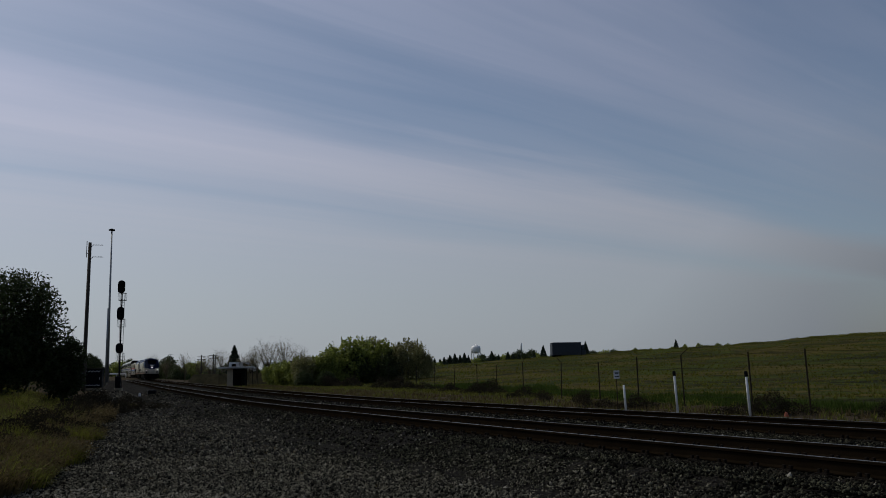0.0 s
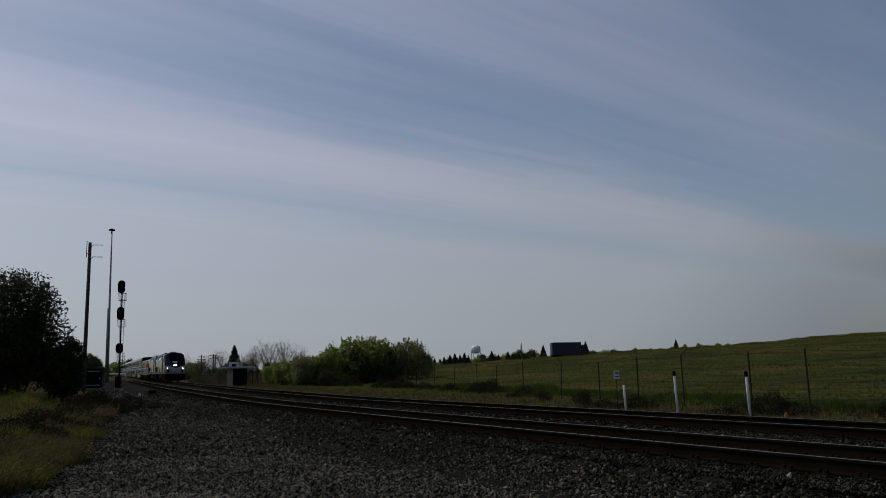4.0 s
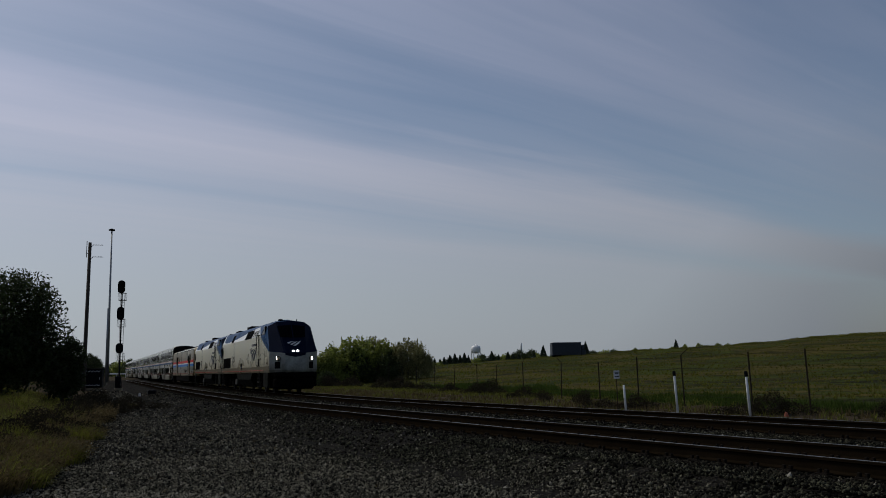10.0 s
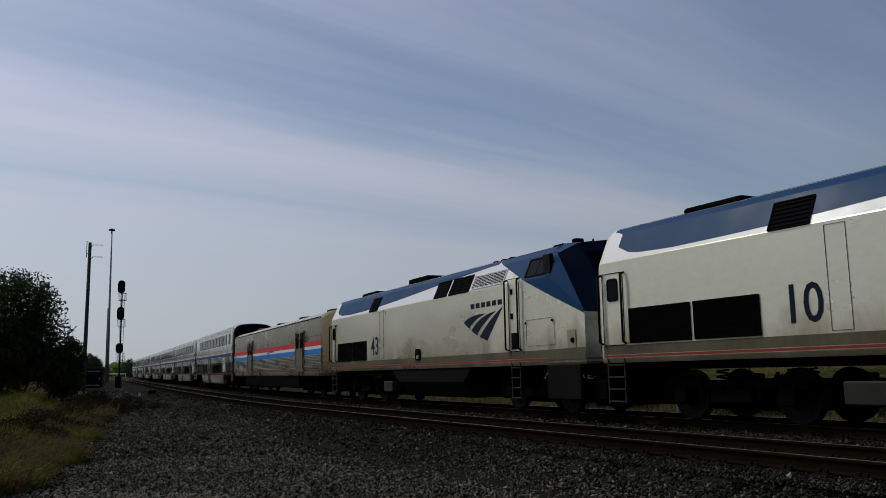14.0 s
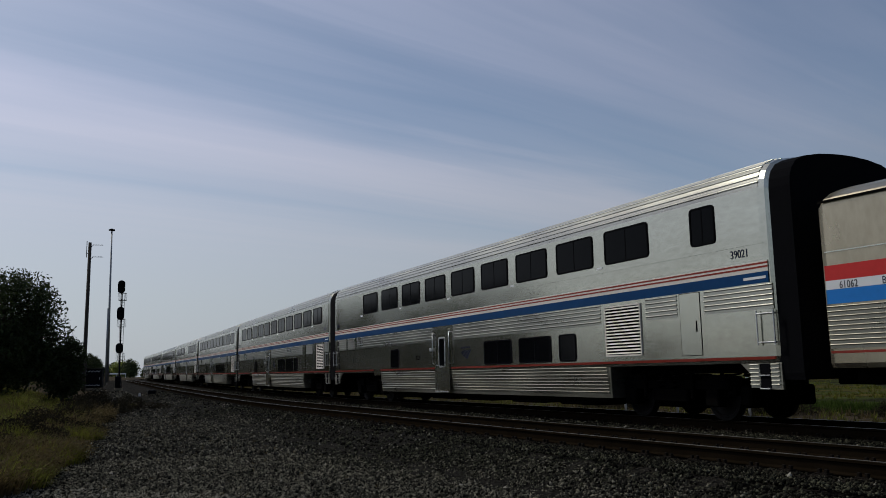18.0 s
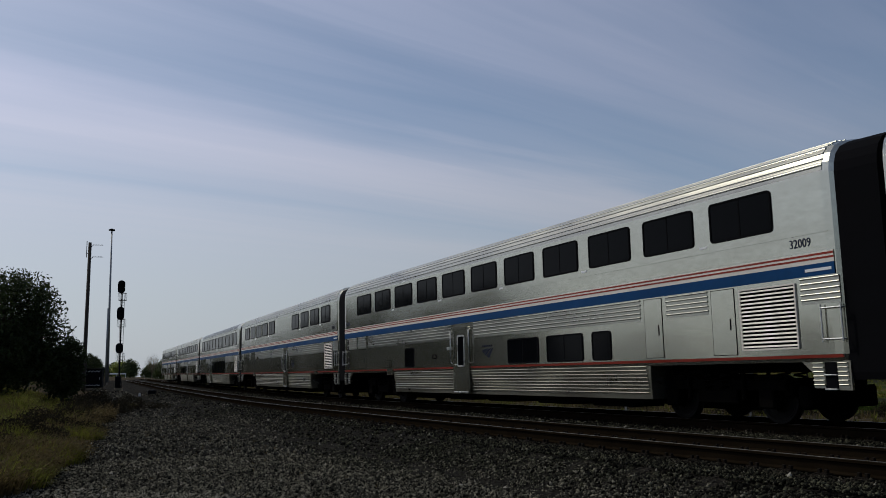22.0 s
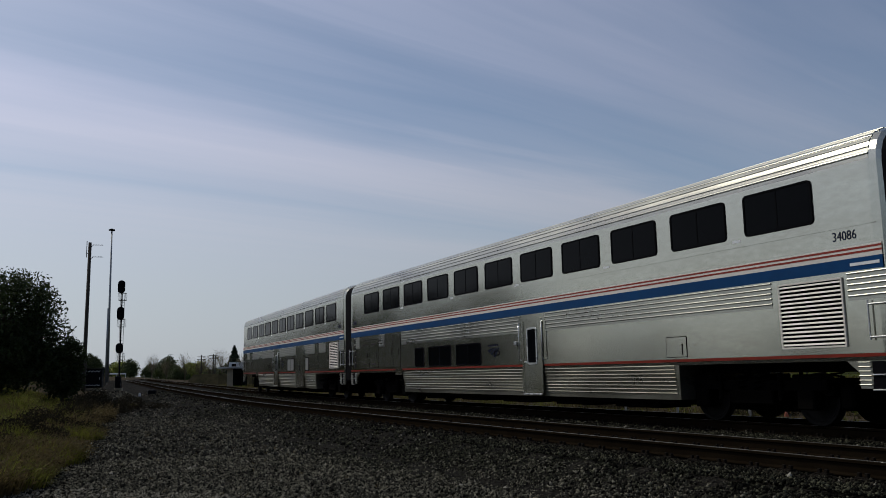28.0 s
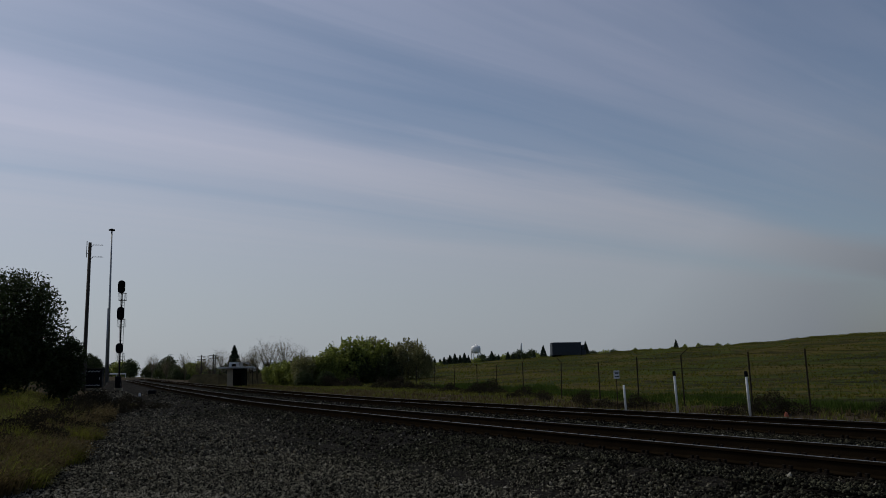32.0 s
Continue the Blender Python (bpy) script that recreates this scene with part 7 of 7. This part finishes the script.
def build_trailer():
    z = gz(26.5, 187.0) - 1.0
    t = tagged(new("semi_trailer"), "dark box trailer parked on the crest of the slope", "trailer")
    t.matrix_basis = pose(26.5, 187.0, z, 0, 0, 4)
    b0, b1 = 1.15, 3.95
    s = Bits().box(-3.2, 3.2, -1.25, 1.25, b0, b1 - 0.08, 0.03)
    s.ob("box", TRAILER, t)
    for k in range(16):
        share("side_rib", Bits().box(-0.02, 0.02, -1.275, -1.248, b0 + 0.05, b1 - 0.12).mesh("side_rib", TRAILER), t, pose(-3.0 + 0.4 * k, 0, 0))
    Bits().box(-3.22, 3.22, -1.28, 1.28, b1 - 0.08, b1, 0.02).ob("roof", PALE, t)
    Bits().box(-3.0, 3.0, -0.5, 0.5, 0.85, b0).ob("chassis", UNDER, t)
    for x in (-2.6, -1.5, 2.3):
        for y in (-1.0, 1.0):
            Bits().lathe([(0.0, -0.15), (0.48, -0.15), (0.48, 0.15), (0.0, 0.15)], "Y", (x, y, 0.48), 16).ob("wheel", RUBBER, t)
    for y in (-0.6, 0.6):
        Bits().box(1.2, 1.32, y - 0.06, y + 0.06, 0.0, 0.9).ob("landing_leg", UNDER, t)
    Bits().box(3.30, 4.25, -1.1, 1.1, 0.75, 2.2, 0.10).box(3.30, 3.95, -1.1, 1.1, 2.2, 3.35, 0.16).ob("cab", TRAILER, t, "dark tractor cab")
    Bits().box(4.24, 4.27, -0.9, 0.9, 1.9, 2.15, 0.02).ob("mirror_bar", PALE, t)
    for y in (-0.95, 0.95):
        Bits().lathe([(0.0, -0.15), (0.48, -0.15), (0.48, 0.15), (0.0, 0.15)], "Y", (3.85, y, 0.48), 16).ob("wheel", RUBBER, t)
    w = tagged(new("water_tower"), "white domed water tower far away", "water tower")
    w.matrix_basis = pose(32.6, 900, -6.0)
    Bits().lathe([(0.0, 26.6), (3.4, 27.0), (5.0, 28.4), (5.1, 32.6), (4.6, 33.8), (2.6, 35.3), (0.9, 35.7), (0.0, 36.3)], "Z", n=24).ob("tank", WHITE, w, "", True)
    for k in range(6):
        a = math.radians(60 * k)
        Bits().rod((5.2 * math.cos(a), 5.2 * math.sin(a), 0), (4.6 * math.cos(a), 4.6 * math.sin(a), 29), 0.40, 8).ob("leg", PALE, w)
    Bits().rod((0, 0, 0), (0, 0, 23), 0.7, 10).ob("riser", PALE, w)
    k = tagged(new("white_stack"), "slim white stack beyond the slope", "chimney")
    k.matrix_basis = pose(38.5, 430, gz(38.5, 430))
    Bits().lathe([(0.62, 0), (0.5, 11.6), (0.4, 13.4)], "Z", n=14).ob("shaft", WHITE, k, "", True)


def build_switch():
    s = tagged(new("switch_machine"), "low dark switch machine beside the rails", "switch machine")
    x, y, a = on_line(-62.0, SPACING + 2.4)
    s.matrix_basis = Matrix.Translation((float(x), float(y), gz(float(x), float(y)))) @ Matrix.Rotation(float(a), 4, "Z")
    Bits().box(-0.7, 0.7, -0.3, 0.3, 0.0, 0.34, 0.05).ob("case", BLACKPAINT, s)
    Bits().box(-1.5, 1.5, -0.35, 0.35, -0.12, 0.02, 0.02).ob("timber", TIE, s)
    Bits().rod((0, 0.3, 0.1), (0, 1.7, 0.12), 0.03, 8).ob("throw_rod", RAILTOP, s)
    p = tagged(new("marker_stub"), "short pale marker stub in the gravel", "marker")
    x, y, a = on_line(-60.0, SPACING + 3.4)
    p.matrix_basis = pose(float(x), float(y), gz(float(x), float(y)))
    Bits().lathe([(0.09, -0.1), (0.09, 0.3), (0.0, 0.33)], "Z", n=10).ob("stub", PALE, p)


# ---- loose ballast ----


def build_stones():
    rng = np.random.default_rng(23)
    base = np.array([(1, 0, 0), (-1, 0, 0), (0, 1, 0), (0, -1, 0), (0, 0, 1), (0, 0, -1)], float)
    tri = np.array([(0, 2, 4), (2, 1, 4), (1, 3, 4), (3, 0, 4), (2, 0, 5), (1, 2, 5), (3, 1, 5), (0, 3, 5)])
    sets = (("ballast_stones", "dark angular ballast stones beside the track", 180000, 7.8, 17.0, 0.010, 0.022), ("ballast_stones", "dark ballast stones further along the track", 82000, 17.0, 36.0, 0.014, 0.030),
            ("ballast_stones", "dark ballast stones in the distance", 30000, 36.0, 75.0, 0.026, 0.05), ("pale_gravel", "pale crushed stone in a worn patch", 6500, 10.4, 12.7, 0.008, 0.018), ("pale_chips", "scattered pale stone chips in the ballast", 4200, 6.5, 40.0, 0.010, 0.028))
    for name, label, n, y0, y1, lo, hi in sets:
        patch = name == "pale_gravel"
        P = field(n, lambda x, y: (x > (-6.6 if patch else -60)) & (x < (-2.6 + 0.5 * np.sin(y * 5) if patch else 60)) & (y < (12.5 - 0.4 * np.maximum(0, x + 5.2) + 0.1 * np.sin(x * 6) if patch else 200)) & (x > -0.55 * y - 1) & (x < 0.58 * y + 1) & (bank_depth(x, y) < 0.6), -42, 30, y0, y1, rng)
        d, s = lateral(P[:, 0], P[:, 1])
        keep = (d > -3.3) & ((d < 10.5) | (P[:, 1] < 42))
        P, d = P[keep], d[keep]
        m = len(P)
        size = rng.uniform(lo, hi, m) * rng.choice([1, 1, 1, 1.5], m)
        z = ground_z(P[:, 0], P[:, 1]) + size * rng.uniform(-0.1, 0.6, m)
        sc = rng.uniform(0.55, 1.25, (m, 1, 3)) * size[:, None, None]
        jit = base[None] + rng.normal(0, 0.22, (m, 6, 3))
        a, b = rng.uniform(0, 6.283, m), rng.normal(0, 0.5, m)
        V = jit * sc
        ca, sa, cb, sb = np.cos(a)[:, None], np.sin(a)[:, None], np.cos(b)[:, None], np.sin(b)[:, None]
        x1, z1 = V[..., 0] * cb - V[..., 2] * sb, V[..., 0] * sb + V[..., 2] * cb
        V = np.stack([x1 * ca - V[..., 1] * sa, x1 * sa + V[..., 1] * ca, z1], -1) + np.column_stack([P, z])[:, None, :]
        near_rail = np.minimum(np.abs(d), np.abs(d - SPACING)) < 1.15 + 0.35 * rng.random(m)
        dry = d + 0.8 * np.sin(P[:, 0] * 0.7) + rng.normal(0, 0.5, m) > 7.5
        for pick, mt, lb in ((~near_rail & ~dry, STONE, label), (~near_rail & dry, STONE_DRY, "dry grey gravel beside the ballast"), (near_rail, STONE_DARKER, "darker stones between the rails")):
            if name.startswith("pale"):
                pick, mt, lb = np.ones(m, bool) if mt is STONE else np.zeros(m, bool), STONE_PALE, label
            if pick.sum() == 0:
                continue
            F = (np.arange(pick.sum())[:, None, None] * 6 + tri[None]).reshape(-1, 3)
            tagged(new(name, quick_mesh(name, V[pick].reshape(-1, 3), F, mt)), lb, "gravel", kind="stuff")


build_signal()
build_poles()
build_cabinet()
build_hut()
build_fence()
build_markers()
build_trailer()
build_switch()
build_plants()
build_weed_clumps()
build_grass()
build_stones()


# ---- movement ----


def reach(t):
    """How far along the line the front of the first two-storey carriage is at t seconds: the train slows slightly."""
    return 26.2195 + 13.3015 * (t - 20.0) - 0.01729 * (t - 20.0) ** 2


def motions():
    for thing, centre, half in TRAIN:
        rows = []
        for k in range(65):
            t = 0.5 * k
            s = reach(t) + centre
            ax, ay, _ = on_line(s - half)
            bx, by, _ = on_line(s + half)
            za, zb = float(line_z(s - half)), float(line_z(s + half))
            rows.append((t, pose(float(ax + bx) / 2, float(ay + by) / 2, (za + zb) / 2, 0, math.degrees(math.atan2(za - zb, 2 * half)), math.degrees(math.atan2(by - ay, bx - ax)))))
        walk(thing, rows)
    for wheel, x, radius in WHEELSETS:
        walk(wheel, [(k / 30.0, pose(x, 0, radius, 0, math.degrees((reach(k / 30.0) - reach(0.0)) / radius), 0)) for k in range(961)])


motions()
